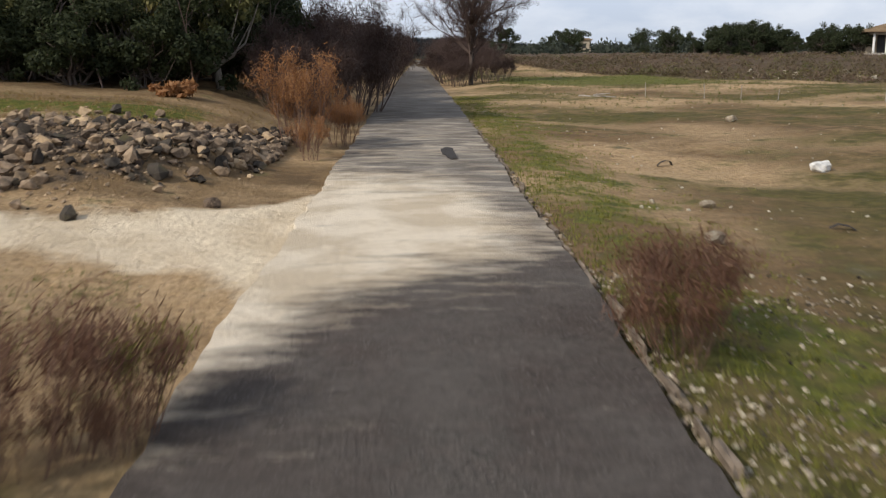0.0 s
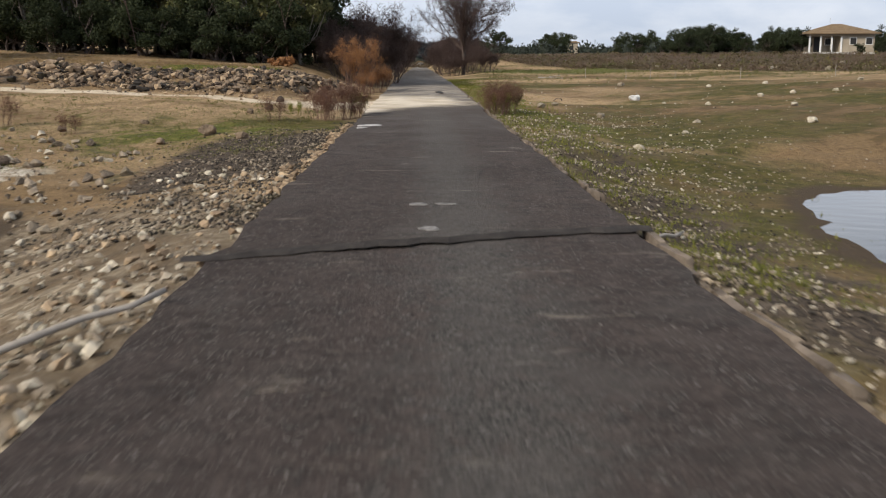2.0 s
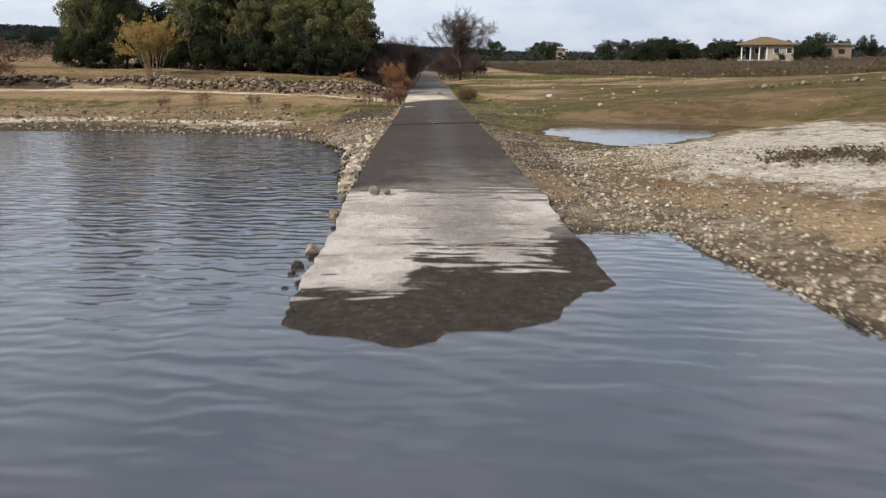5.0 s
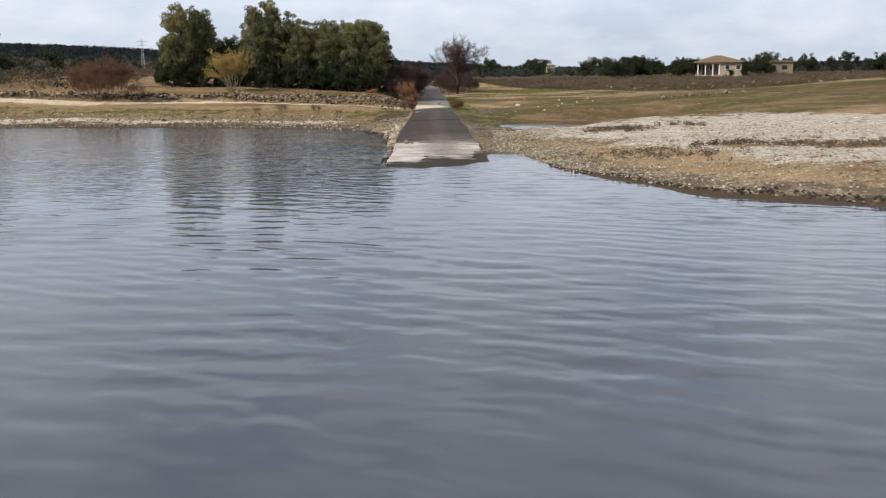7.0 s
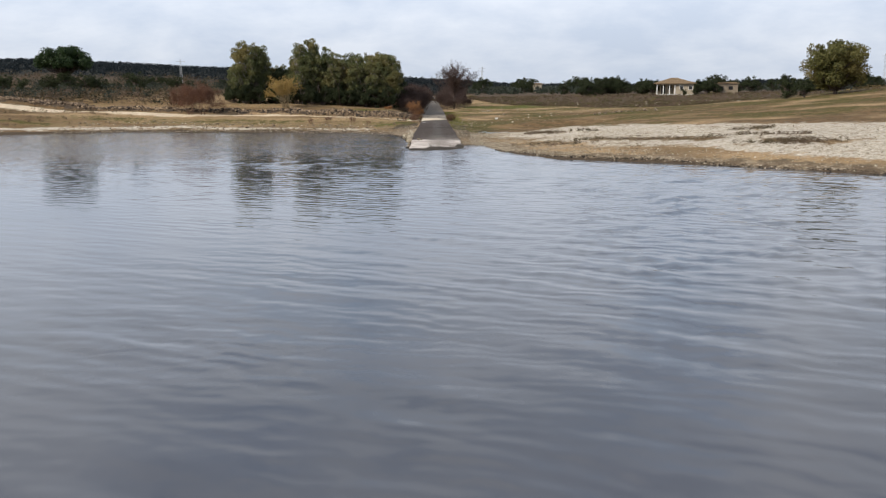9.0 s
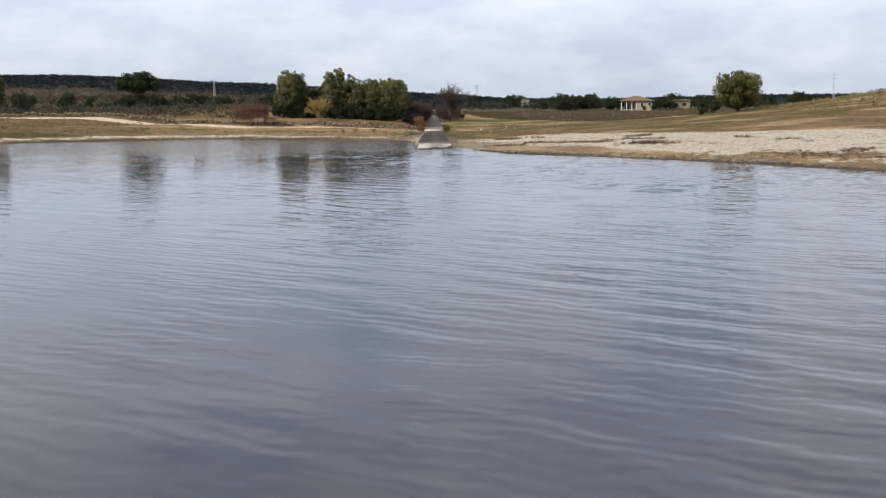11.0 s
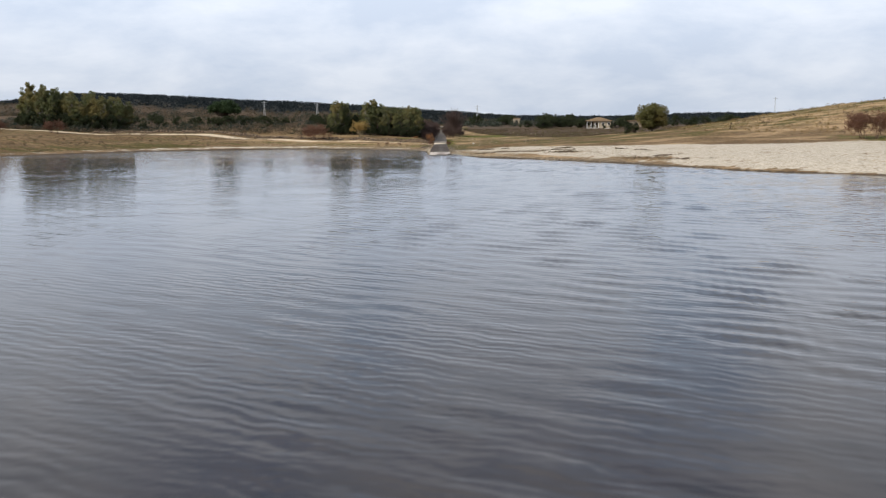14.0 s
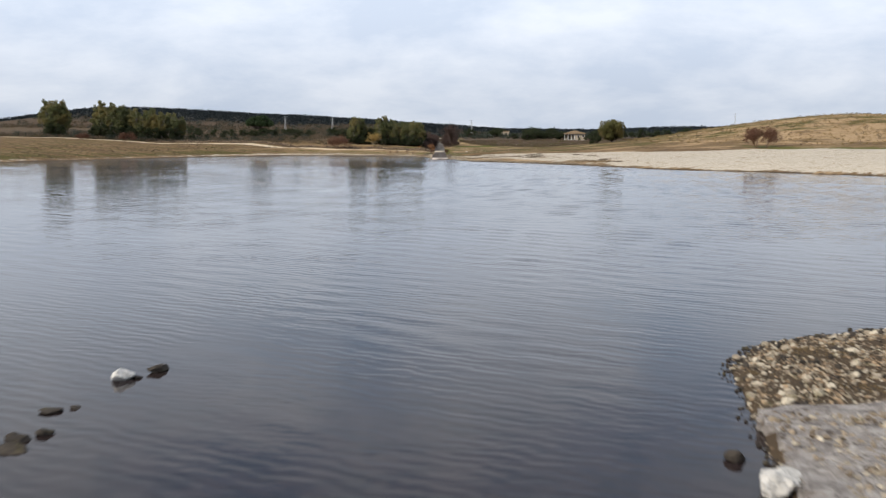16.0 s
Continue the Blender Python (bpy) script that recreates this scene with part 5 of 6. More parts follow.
# ---- house on the rise ----
def house(x, y, turn):
    """One storey under a low pyramid roof; the veranda takes the left half of the front."""
    ob = new("house")
    z = land_z(x, y) + 0.25
    w, d, h = 4.15, 6.0, 2.35
    def panel(name, dims, mat, parent=None, label="", bevel=0.02):
        return part(name, boxes(*dims, bevel=bevel), mat, parent or ob, label)
    panel("wall", [(0.1, 0, 0, w, 0.25, h), (w - 0.25, 0.25, 0, w, d, h), (-w, d - 0.25, 0, w - 0.25, d, h), (-w, 2.6, 0, 0.1, 2.85, h), (-0.15, 0.25, 0, 0.1, 2.6, h), (-w, 2.85, 0, -w + 0.25, d - 0.25, h)], M_WALL)
    panel("beam", [(-w, -0.10, h - 0.30, 0.1, 0.12, h), (-w, 0.12, h - 0.30, -w + 0.22, 2.6, h)], M_WALL)
    for px in (-w, -w + 1.4, -w + 2.8, -0.14):
        panel("column", [(px, -0.10, 0, px + 0.20, 0.12, h - 0.30)], M_WHITE)
    panel("floor_slab", [(-w - 0.1, -0.2, -1.2, w + 0.1, d + 0.1, 0.02)], M_CONCRETE)
    panel("door", [(-2.9, 2.565, 0.04, -2.0, 2.59, 2.05)], M_DARK)
    for wx, wy in ((1.0, 0.0), (3.0, 0.0), (-4.2, 2.6), (-1.5, 2.6)):
        win = panel("window", [(wx, wy - 0.03, 0.95, wx + 0.9, wy + 0.05, 1.9)], M_WHITE)
        panel("pane", [(wx + 0.07, wy - 0.045, 1.02, wx + 0.83, wy - 0.032, 1.83)], M_DARK, win, bevel=0.0)
    # pyramid roof in lapped rows of tiles
    x0, x1, y0, y1, zr, top = -w - 0.55, w + 0.55, -0.6, d + 0.5, h, h + 1.3
    midy, rx0, rx1 = (y0 + y1) / 2, -0.5, 0.5
    roof = part("roof", boxes((x0, y0, zr, x1, y1, zr + 0.10)), M_TILE, ob)
    vs, fs = [], []
    rows_n = 14
    for face in range(4):
        for i in range(rows_n):
            a, b = i / rows_n, min((i + 1.12) / rows_n, 1.0)
            def at(s, k):
                cx0, cx1 = x0 + (rx0 - x0) * k, x1 + (rx1 - x1) * k
                cy0, cy1 = y0 + (midy - y0) * k, y1 + (midy - y1) * k
                ring = ((cx0, cy0), (cx1, cy0), (cx1, cy1), (cx0, cy1))
                return (*ring[(face + s) % 4], zr + 0.10 + (top - zr) * k)
            n = len(vs)
            q = [at(0, a), at(1, a), at(1, b), at(0, b)]
            vs += [(p[0], p[1], p[2] + (0.05 if k < 2 else 0.0)) for k, p in enumerate(q)] + [q[0], q[1]]
            fs += [(n, n + 1, n + 2, n + 3), (n + 4, n + 5, n + 1, n)]
    child("tiling", mesh_of("tiling", vs, fs, M_TILE), roof)
    panel("antenna", [(-0.9, midy, top - 0.3, -0.86, midy + 0.04, top + 0.9)], M_METAL, bevel=0.0)
    ob.matrix_basis = pose(x, y, z, 0, 0, turn)
    return tagged(ob, "single-storey cream house with brown pyramid roof and white veranda", "house")


house(57.1, 113.8, -9)


def shed(x, y, turn, w, d, h, label, wall=None):
    ob = new("farm_building")
    part("wall", boxes((0, 0, 0, w, d, h), bevel=0.03), wall or M_WALL, ob)
    part("roof", boxes((-0.3, -0.3, h, w + 0.3, d + 0.3, h + 0.22), (0.2, 0.2, h + 0.22, w - 0.2, d - 0.2, h + 0.4), bevel=0.03), M_TILE, ob)
    part("window", boxes((w * 0.2, -0.03, h * 0.4, w * 0.38, 0.02, h * 0.75)), M_DARK, ob)
    part("window", boxes((w * 0.6, -0.03, h * 0.4, w * 0.78, 0.02, h * 0.75)), M_DARK, ob)
    ob.matrix_basis = pose(x, y, land_z(x, y) - 0.1, 0, 0, turn)
    return tagged(ob, label, "building")


shed(67.5, 118, 0, 5.5, 4, 2.3, "low farm building with a shallow tiled roof behind trees", M_GREYROCK)
shed(33.0, 200, -10, 4.4, 4, 2.6, "small tan stone ruin far off among trees", M_WALL)
shed(3.0, 292, 0, 2.2, 3, 1.5, "small white building at the far end of the lane", M_WHITE)


# ---- masts ----
def mast(x, y, height, label):
    ob = new("lattice_mast")
    w = 0.45
    for sx, sy in ((-1, -1), (1, -1), (1, 1), (-1, 1)):
        v, f = tubes([((sx * w, sy * w, -0.2), (sx * w * 0.25, sy * w * 0.25, height), 0.045, 0.03)], 4)
        child("leg", mesh_of("leg", v, f.tolist(), M_METAL), ob)
    segs, n = [], 12
    for i in range(n):
        a, b = i / n, (i + 1) / n
        wa, wb = w * (1 - 0.75 * a), w * (1 - 0.75 * b)
        c = ((-1, -1), (1, -1), (1, 1), (-1, 1))
        for k in range(4):
            p, q = c[k], c[(k + 1) % 4]
            segs.append(((p[0] * wa, p[1] * wa, a * height), (q[0] * wb, q[1] * wb, b * height), 0.025, 0.025))
    v, f = tubes(segs, 3)
    child("bracing", mesh_of("bracing", v, f.tolist(), M_METAL), ob)
    v, f = tubes([((-1.3, 0, height * 0.93), (1.3, 0, height * 0.93), 0.05, 0.05), ((-0.9, 0, height * 0.82), (0.9, 0, height * 0.82), 0.05, 0.05)], 4)
    child("cross_arm", mesh_of("cross_arm", v, f.tolist(), M_METAL), ob)
    ob.matrix_basis = pose(x, y, land_z(x, y), 0, 0, 15)
    return tagged(ob, label, "mast")


mast(-70.3, 176, 14.4 - land_z(-70.3, 176), "thin grey lattice power mast on the scrubland")
mast(-45.5, 150, 13.4 - land_z(-45.5, 150), "thin grey lattice power mast beyond the grove")
mast(158.0, 222, 16.8 - land_z(158.0, 222), "thin grey lattice mast behind the grassy hill")
mast(19.5, 215, 13.0 - land_z(19.5, 215), "thin grey lattice mast behind the field")

# ---- small things ----
def posts():
    for x, y, h in ((12.3, 54.5, 0.95), (14.8, 53.0, 0.9), (16.1, 51.6, 0.85), (17.4, 50.4, 0.6), (20.2, 46.0, 0.9), (24.5, 42.5, 0.85)):
        ob = new("fence_post")
        v, f = tubes([((0, 0, -0.2), (0.02, 0, h * 0.8), 0.02, 0.017), ((0.02, 0, h * 0.8), (0.02, 0, h * 0.8 + 0.02), 0.017, 0.008)], 7)
        child("shaft", mesh_of("shaft", v, f.tolist(), M_DRIFT), ob)
        ob.matrix_basis = pose(x, y, land_z(x, y), 2, 3, 40 * x)
        tagged(ob, "thin weathered grey fence post standing in the dry meadow", "post", "meadow posts")
    for x in (-12.15, -11.75):
        ob = new("marker_post")
        part("shaft", boxes((-0.045, -0.045, -0.2, 0.045, 0.045, 0.42), bevel=0.012), M_CONCRETE, ob)
        ob.matrix_basis = pose(x, 26.8, land_z(x, 26.8), 0, 2, 12)
        tagged(ob, "short pale concrete post behind the rubble bank", "post", "marker posts")


posts()


def driftwood(name, label, a, b, r):
    a, b = Vector(a), Vector(b)
    rng = np.random.default_rng(int(abs(a.x) * 100))
    pts = [a.lerp(b, i / 6) + Vector(rng.normal(0, 0.012, 3)) for i in range(7)]
    w = (b - a).normalized()
    u = w.cross(Vector((0, 0, 1))).normalized()
    v = w.cross(u)
    rings, n = [], 8
    for i, p in enumerate(pts):
        rad = r * (1 - 0.07 * i) * float(rng.uniform(0.9, 1.1))
        rings += [p + (u * math.cos(2 * math.pi * k / n) + v * math.sin(2 * math.pi * k / n)) * rad for k in range(n)]
    f = [(i * n + k, i * n + (k + 1) % n, (i + 1) * n + (k + 1) % n, (i + 1) * n + k) for i in range(6) for k in range(n)]
    f += [tuple(range(n))[::-1], tuple(range(6 * n, 7 * n))]
    ob = new(name, mesh_of(name, rings, f, M_DRIFT, True))
    return tagged(ob, label, "driftwood")


driftwood("driftwood_pole", "grey weathered pole lying on stones beside the road", (-2.85, -6.9, land_z(-2.85, -6.9) + 0.12), (-1.62, -6.1, land_z(-1.62, -6.1) + 0.16), 0.032)
driftwood("driftwood_stick", "short grey stick lying against the road edge", (2.05, -3.1, land_z(2.05, -3.1) + 0.08), (2.75, -2.5, land_z(2.75, -2.5) + 0.05), 0.028)
driftwood("driftwood_stick", "bleached branch lying in the dry meadow", (9.2, 56, land_z(9.2, 56) + 0.05), (10.8, 54.5, land_z(10.8, 54.5) + 0.07), 0.05)
driftwood("driftwood_stick", "bleached forked branch lying in the dry meadow", (9.9, 55.6, land_z(9.9, 55.6) + 0.05), (10.4, 54.0, land_z(10.4, 54.0) + 0.25), 0.04)


def road_top(x, y):
    u = (x - float(road_mid(y))) / float(road_half(y))
    return float(lerp_table(y, ROAD_Z)) + 0.03 + 0.02 * (1 - u * u)


def ragged_patch(name, label, category, cx, cy, rx, ry, material, seed, lift, thick=0.012, kind=""):
    """A flat patch with an uneven rim lying on the road."""
    n, rng = 36, np.random.default_rng(seed)
    ph = rng.uniform(0, 6.28, 4)
    ring = []
    for i in range(n):
        a = 2 * math.pi * i / n
        k = 1 + 0.16 * math.sin(2 * a + ph[0]) + 0.13 * math.sin(3 * a + ph[1]) + 0.09 * math.sin(7 * a + ph[2]) + 0.06 * math.sin(11 * a + ph[3])
        ring.append((cx + rx * k * math.cos(a), cy + ry * k * math.sin(a)))
    z = max(road_top(x, y) for x, y in ring) + lift
    verts = [(x, y, z) for x, y in ring] + [(x, y, z - thick) for x, y in ring]
    faces = [tuple(range(n))] + [(i, i + n, (i + 1) % n + n, (i + 1) % n) for i in range(n)]
    return tagged(new(name, mesh_of(name, verts, faces, material)), label, category, kind=kind)


ragged_patch("plaster_spill", "dried white plaster spill lying on the asphalt", "spill", -0.87, 8.65, 0.25, 0.24, M_PLASTER, 4, 0.006, 0.03)
ragged_patch("plaster_spill", "small dried white plaster spill on the asphalt edge", "spill", -1.03, 8.05, 0.12, 0.08, M_PLASTER, 9, 0.006, 0.03)
ragged_patch("plaster_spill", "faint pale smear on the asphalt", "spill", -0.75, 5.5, 0.12, 0.10, M_CRUSTRIM, 19, 0.005, 0.03)
ragged_patch("plaster_spill", "faint pale smear on the asphalt", "spill", 0.04, -2.3, 0.10, 0.07, M_SMEAR, 21, 0.005, 0.03)
ragged_patch("plaster_spill", "faint pale smear on the asphalt", "spill", 0.32, -2.3, 0.09, 0.06, M_SMEAR, 22, 0.005, 0.03)
ragged_patch("plaster_spill", "faint pale smear on the asphalt", "spill", 0.12, -3.7, 0.10, 0.09, M_SMEAR, 23, 0.005, 0.03)
ragged_patch("tar_patch", "dark irregular tar patch on the dusty road", "patch", 1.28, 28.3, 0.17, 1.2, M_STICK, 15, 0.006, 0.02)


def crack(y0, y1, x0, x1, width, seed, label):
    """A crack across the road: a dark broken gap between two raised lips."""
    rng = np.random.default_rng(seed)
    n = 34
    top, faces = [], []
    for i in range(n + 1):
        t = i / n
        x, y = x0 + (x1 - x0) * t, y0 + (y1 - y0) * t + float(rng.normal(0, 0.02))
        w = width * rng.uniform(0.5, 1.4)
        z = road_top(x, y) + 0.024
        top += [(x, y - w - 0.05, z - 0.012), (x, y - w, z + 0.012), (x, y, z - 0.005), (x, y + w, z + 0.012), (x, y + w + 0.05, z - 0.012)]
    for i in range(n):
        for k in range(4):
            a = i * 5 + k
            faces.append((a, a + 5, a + 6, a + 1))
    return tagged(new("road_crack", mesh_of("road_crack", top, faces, M_STICK)), label, "crack", kind="structure")


crack(-4.9, -3.7, -1.8, 2.1, 0.048, 3, "open transverse crack across the asphalt")

# stones that stand alone
rock_thing("road_stone", "rounded pale stone lying on the road edge", -1.50, -22.9, 0.15, M_PALE, 301, 0.7, 0.05, 20, z=road_top(-1.50, -22.9))
rock_thing("road_stone", "small pale stone lying on the road edge", -1.24, -22.95, 0.11, M_PALE, 302, 0.7, 0.05, 80, z=road_top(-1.24, -22.95))
rock_thing("white_boulder", "white rounded boulder on the dry meadow", 9.25, 27.0, 0.30, M_WHITESTONE, 303, 0.62, 0.2, 10)
rock_thing("meadow_stone", "pale angular stone on the dry meadow", 11.3, 38.8, 0.24, M_PALE, 304, 0.6, 0.2, 50)
for i, (x, y, s) in enumerate(((4.7, 7.4, 0.13), (6.6, 10.7, 0.11), (5.6, 15.9, 0.15), (10.7, 22, 0.13), (13.3, 23.9, 0.15), (9.7, 24.2, 0.10), (4.3, -13.1, 0.12), (4.9, -15.9, 0.2), (3.35, -6.3, 0.11), (9.9, 11.2, 0.14),
                               (7.6, 13.0, 0.13), (12.0, 17.5, 0.15), (15.0, 25.0, 0.16), (16.5, 24.6, 0.14), (5.2, 22.0, 0.13), (4.2, 18.6, 0.16), (14.5, 34.0, 0.18), (18.0, 36.0, 0.2), (20.0, 30.0, 0.15))):
    rock_thing("meadow_stone", "pale stone lying loose on the bare ground", x, y, s, M_PALE, 320 + i, 0.6, 0.2, 37 * i)
for i, (x, y, s) in enumerate(((-4.4, 8.8, 0.2), (-4.0, 12.1, 0.11), (-5.2, 8.0, 0.13), (-3.5, 7.9, 0.14), (-3.8, 14.1, 0.12), (-7.5, 5.6, 0.17), (-9.0, 6.2, 0.14), (-6.2, 10.5, 0.1), (-11, 7.0, 0.15), (-13, 9.5, 0.12),
                               (-2.6, 21.3, 0.15), (-7.8, 9.6, 0.11), (-16, 9.5, 0.16), (-19, 11, 0.17), (-22, 9.5, 0.18), (-12.6, 5.6, 0.14))):
    rock_thing("shore_stone", "brown stone lying on the grassy shore", x, y, s, M_RUBBLE, 350 + i, 0.7, 0.2, 53 * i)
for i in range(16):
    x, y = 21.5 + 0.5 * i + float(RNG.normal(0, 0.2)), 18.6 - 0.1 * i + float(RNG.normal(0, 0.5))
    rock_thing("heap_stone", "pale stone in a loose heap on the meadow", x, y, float(RNG.uniform(0.14, 0.26)), M_GREYROCK, 380 + i, 0.7, 0.15, 71 * i)
for i, (x, y, s, pale) in enumerate(((-2.26, -21.3, 0.13, 1), (-2.20, -21.9, 0.10, 0), (-2.30, -23.6, 0.17, 1), (-2.26, -24.1, 0.14, 1), (-2.18, -25.3, 0.09, 0), (-2.16, -26.2, 0.08, 0), (-2.32, -27.7, 0.19, 1),
                                     (-2.26, -28.1, 0.13, 0), (-2.42, -28.8, 0.15, 0), (-2.24, -28.7, 0.08, 1), (-2.46, -29.25, 0.10, 0), (-2.24, -30.0, 0.11, 0), (-2.42, -30.15, 0.08, 0), (-2.14, -22.7, 0.10, 1), (-2.12, -30.9, 0.09, 0), (-2.16, -31.5, 0.10, 0))):
    rock_thing("edge_block", "pale lichened block at the waterline beside the lane" if pale else "dark wet block at the waterline beside the lane", x, y, s * 0.85, M_GREYROCK if pale else M_WETROCK, 440 + i, 0.75, 0.12, 61 * i, z=-0.05)
rock_thing("beach_stone", "dark brown stone lying on the pale beach", 10.3, -18.5, 0.16, M_WETROCK, 399, 0.6, 0.15, 20)
# rocks in the shallows where the flight ends


def scrap(name, label, x, y, turn, rows, width, material):
    """A bent strip of rubbish: rows of (along, height)."""
    z = land_z(x, y)
    verts, faces = [], []
    for a, h in rows:
        for w, e in ((-width, 0.0), (width, 0.0), (width, -0.012), (-width, -0.012)):
            verts.append((a, w * (1 + 0.2 * math.sin(9 * a)), h + e))
    for i in range(len(rows) - 1):
        for k in range(4):
            faces.append((4 * i + k, 4 * i + (k + 1) % 4, 4 * i + 4 + (k + 1) % 4, 4 * i + 4 + k))
    n = 4 * (len(rows) - 1)
    faces += [(0, 1, 2, 3), (n + 3, n + 2, n + 1, n)]
    ob = new(name, mesh_of(name, verts, faces, material))
    ob.matrix_basis = pose(x, y, z, 0, 0, turn)
    return tagged(ob, label, "scrap")


scrap("metal_scrap", "dark bent strip of scrap lying on the meadow", 6.4, 29.0, 10, ((-0.20, 0.02), (-0.12, 0.10), (0.0, 0.14), (0.12, 0.12), (0.18, 0.02)), 0.05, M_STICK)
scrap("metal_scrap", "dark bent scrap sheet lying on the meadow", 6.5, 20.0, -15, ((-0.18, 0.02), (-0.05, 0.09), (0.08, 0.07), (0.18, 0.02)), 0.06, M_STICK)
rock_thing("shallows_rock", "white crusted rock standing in the shallows", -12.85, -248.6, 0.34, M_WHITESTONE, 408, 0.8, 0.12, 20, z=-0.05)
rock_thing("shallows_rock", "dark wet flat rock in the shallows", -12.05, -247.5, 0.36, M_WETROCK, 402, 0.4, 0.1, 60, z=-0.03)
rock_thing("shallows_rock", "dark wet flat rock barely above the water", -13.4, -255.1, 0.42, M_WETROCK, 403, 0.32, 0.1, 0, z=-0.10)
rock_thing("shallows_rock", "dark wet rock barely above the water", -13.1, -253.9, 0.24, M_WETROCK, 404, 0.45, 0.1, 30, z=-0.03)
rock_thing("shallows_rock", "dark wet rock barely above the water", -13.75, -252.0, 0.3, M_WETROCK, 405, 0.3, 0.1, 30, z=-0.03)
rock_thing("shallows_rock", "dark mossy rock in the shallows beside the bank", 3.75, -256.0, 0.30, M_WETROCK, 406, 0.6, 0.15, 130, z=-0.04)
rock_thing("bank_boulder", "white crusted boulder at the foot of the bank", 4.05, -258.0, 0.60, M_WHITESTONE, 411, 0.6, 0.15, 40, z=-0.02)


for i, (x, y, s) in enumerate(((-13.6, -254.4, 0.3), (-14.2, -255.3, 0.5), (-13.2, -251.6, 0.2), (-13.6, -251.9, 0.22), (-12.5, -248.4, 0.2), (-13.9, -254.0, 0.2))):
    rock_thing("shallows_rock", "dark wet rock barely breaking the surface", x, y, s, M_WETROCK, 420 + i, 0.35, 0.15, 40 * i, z=-0.03)


def end_slab():
    """The broken far end of the sunken lane."""
    edge = ((5.55, -253.0), (5.15, -254.3), (5.0, -255.4), (4.85, -256.4), (4.55, -257.6), (4.35, -259.2), (4.2, -262.0), (4.1, -268.0))
    rng = np.random.default_rng(8)
    rows = []
    for (ax, ay), (bx, by) in zip(edge, edge[1:]):
        for k in range(6):
            t = k / 6
            rows.append((ax + (bx - ax) * t + float(rng.normal(0, 0.13)), ay + (by - ay) * t))
    verts, faces, n = [], [], 16
    for x, y in rows:
        for j in range(n):
            w = 5.5 * (j / (n - 1)) ** 1.3
            verts.append((x + w, y + 0.15 * w, 0.34 + 0.03 * j / n + 0.035 * float(wobble(np.array(x * 9 + w * 6), np.array(y * 8.0 + w), 17)) + 0.07 * float(wobble(np.array(x * 3 + w * 2.1), np.array(y * 2.7), 4))))
    k = len(verts)
    for x, y in rows:
        verts.append((x + 0.06, y, -0.3))
    for i in range(len(rows) - 1):
        for j in range(n - 1):
            a = i * n + j
            faces.append((a, a + n, a + n + 1, a + 1))
        faces.append((k + i, k + i + 1, (i + 1) * n, i * n))
    return tagged(new("broken_slab", mesh_of("broken_slab", verts, faces, M_CRUST)), "broken weathered concrete slab ending at the water", "slab")


end_slab()
# brush heap under the grove
rng_b = np.random.default_rng(14)
v, f = leaves(rng_b, [(rng_b.uniform(-0.9, 0.9), rng_b.uniform(-0.4, 0.4), rng_b.uniform(0, 0.25)) for _ in range(14)], np.full(14, 0.22), 900, 0.09, 0.5)
ob = tagged(new("brush_heap", mesh_of("brush_heap", v, f.tolist(), M_RUST)), "low heap of rust-brown cut brush before the trees", "brush")
ob.matrix_basis = pose(-6.3, 33, land_z(-6.3, 33) + 0.05)

# ---- rubble, shoulder stones, gravel, grass, scrub ----
def stone_rows(n, pick, lo, hi, seed, sink=0.25):
    rng = np.random.default_rng(seed)
    out = []
    while len(out) < n:
        x, y = pick(rng)
        if x is None:
            continue
        out.append((x, y, lo + (hi - lo) * rng.uniform() ** 2.2, rng.uniform(0, 6.28), rng.normal(0, 0.35)))
    xs, ys = np.array([o[0] for o in out]), np.array([o[1] for o in out])
    zs = land(xs, ys)
    return [(x, y, float(z) + s * (0.62 - sink * 1.6), s, turn, tilt) for (x, y, s, turn, tilt), z in zip(out, zs)]


def stone_parts(parent, name, rows, material, seed, kinds=6):
    """Stones as single parts on shared meshes."""
    shapes = [rock_mesh(name, seed + i, material, 0.72, 13) for i in range(kinds)]
    for i, (x, y, z, s, turn, tilt) in enumerate(rows):
        ob = new(name, shapes[i % kinds])
        ob.parent = parent
        ob.matrix_basis = Matrix.LocRotScale((x, y, z), Euler((tilt, tilt * 0.6, turn)), (s, s, s))


def pick_rubble(rng):
    x = -2.5 - 45.5 * rng.uniform() ** 1.9
    w = float(lerp_table(x, RUBBLE_WIDTH))
    y = float(rubble_mid(x)) + w * rng.normal(0, 0.52)
    patchy = float(wobble(np.array(x * 2.1), np.array(y * 2.1), 61))
    return (x, y) if patchy > rng.uniform(-0.75, 0.75) else (None, None)


bank = tagged(new("rubble_bank"), "long bank of tumbled brown and grey rubble above the path", "rubble")
rows = stone_rows(5600, pick_rubble, 0.03, 0.22, 501, 0.12)
near = [q for q in rows if q[0] > -9.5 and q[3] > 0.08][:300]
keep = {id(q) for q in near}
stone_parts(bank, "rock", near, M_RUBBLE, 510)
def pick_farbank(rng):
    x = -46 - 44 * rng.uniform()
    return x, float(rubble_mid(x)) + 1.2 * rng.normal(0, 0.5)


def pick_litter(rng):
    x = -2.4 - 11 * rng.uniform()
    return x, float(rubble_mid(x)) + float(lerp_table(x, RUBBLE_WIDTH)) * rng.normal(-0.05, 0.62)


joined_rocks("rock_rest", stone_rows(3200, pick_litter, 0.012, 0.07, 503, 0.2), M_TANROCK, 531, bank)
joined_rocks("rock_rest", stone_rows(2600, pick_litter, 0.012, 0.06, 504, 0.2), M_RUBBLE, 533, bank)


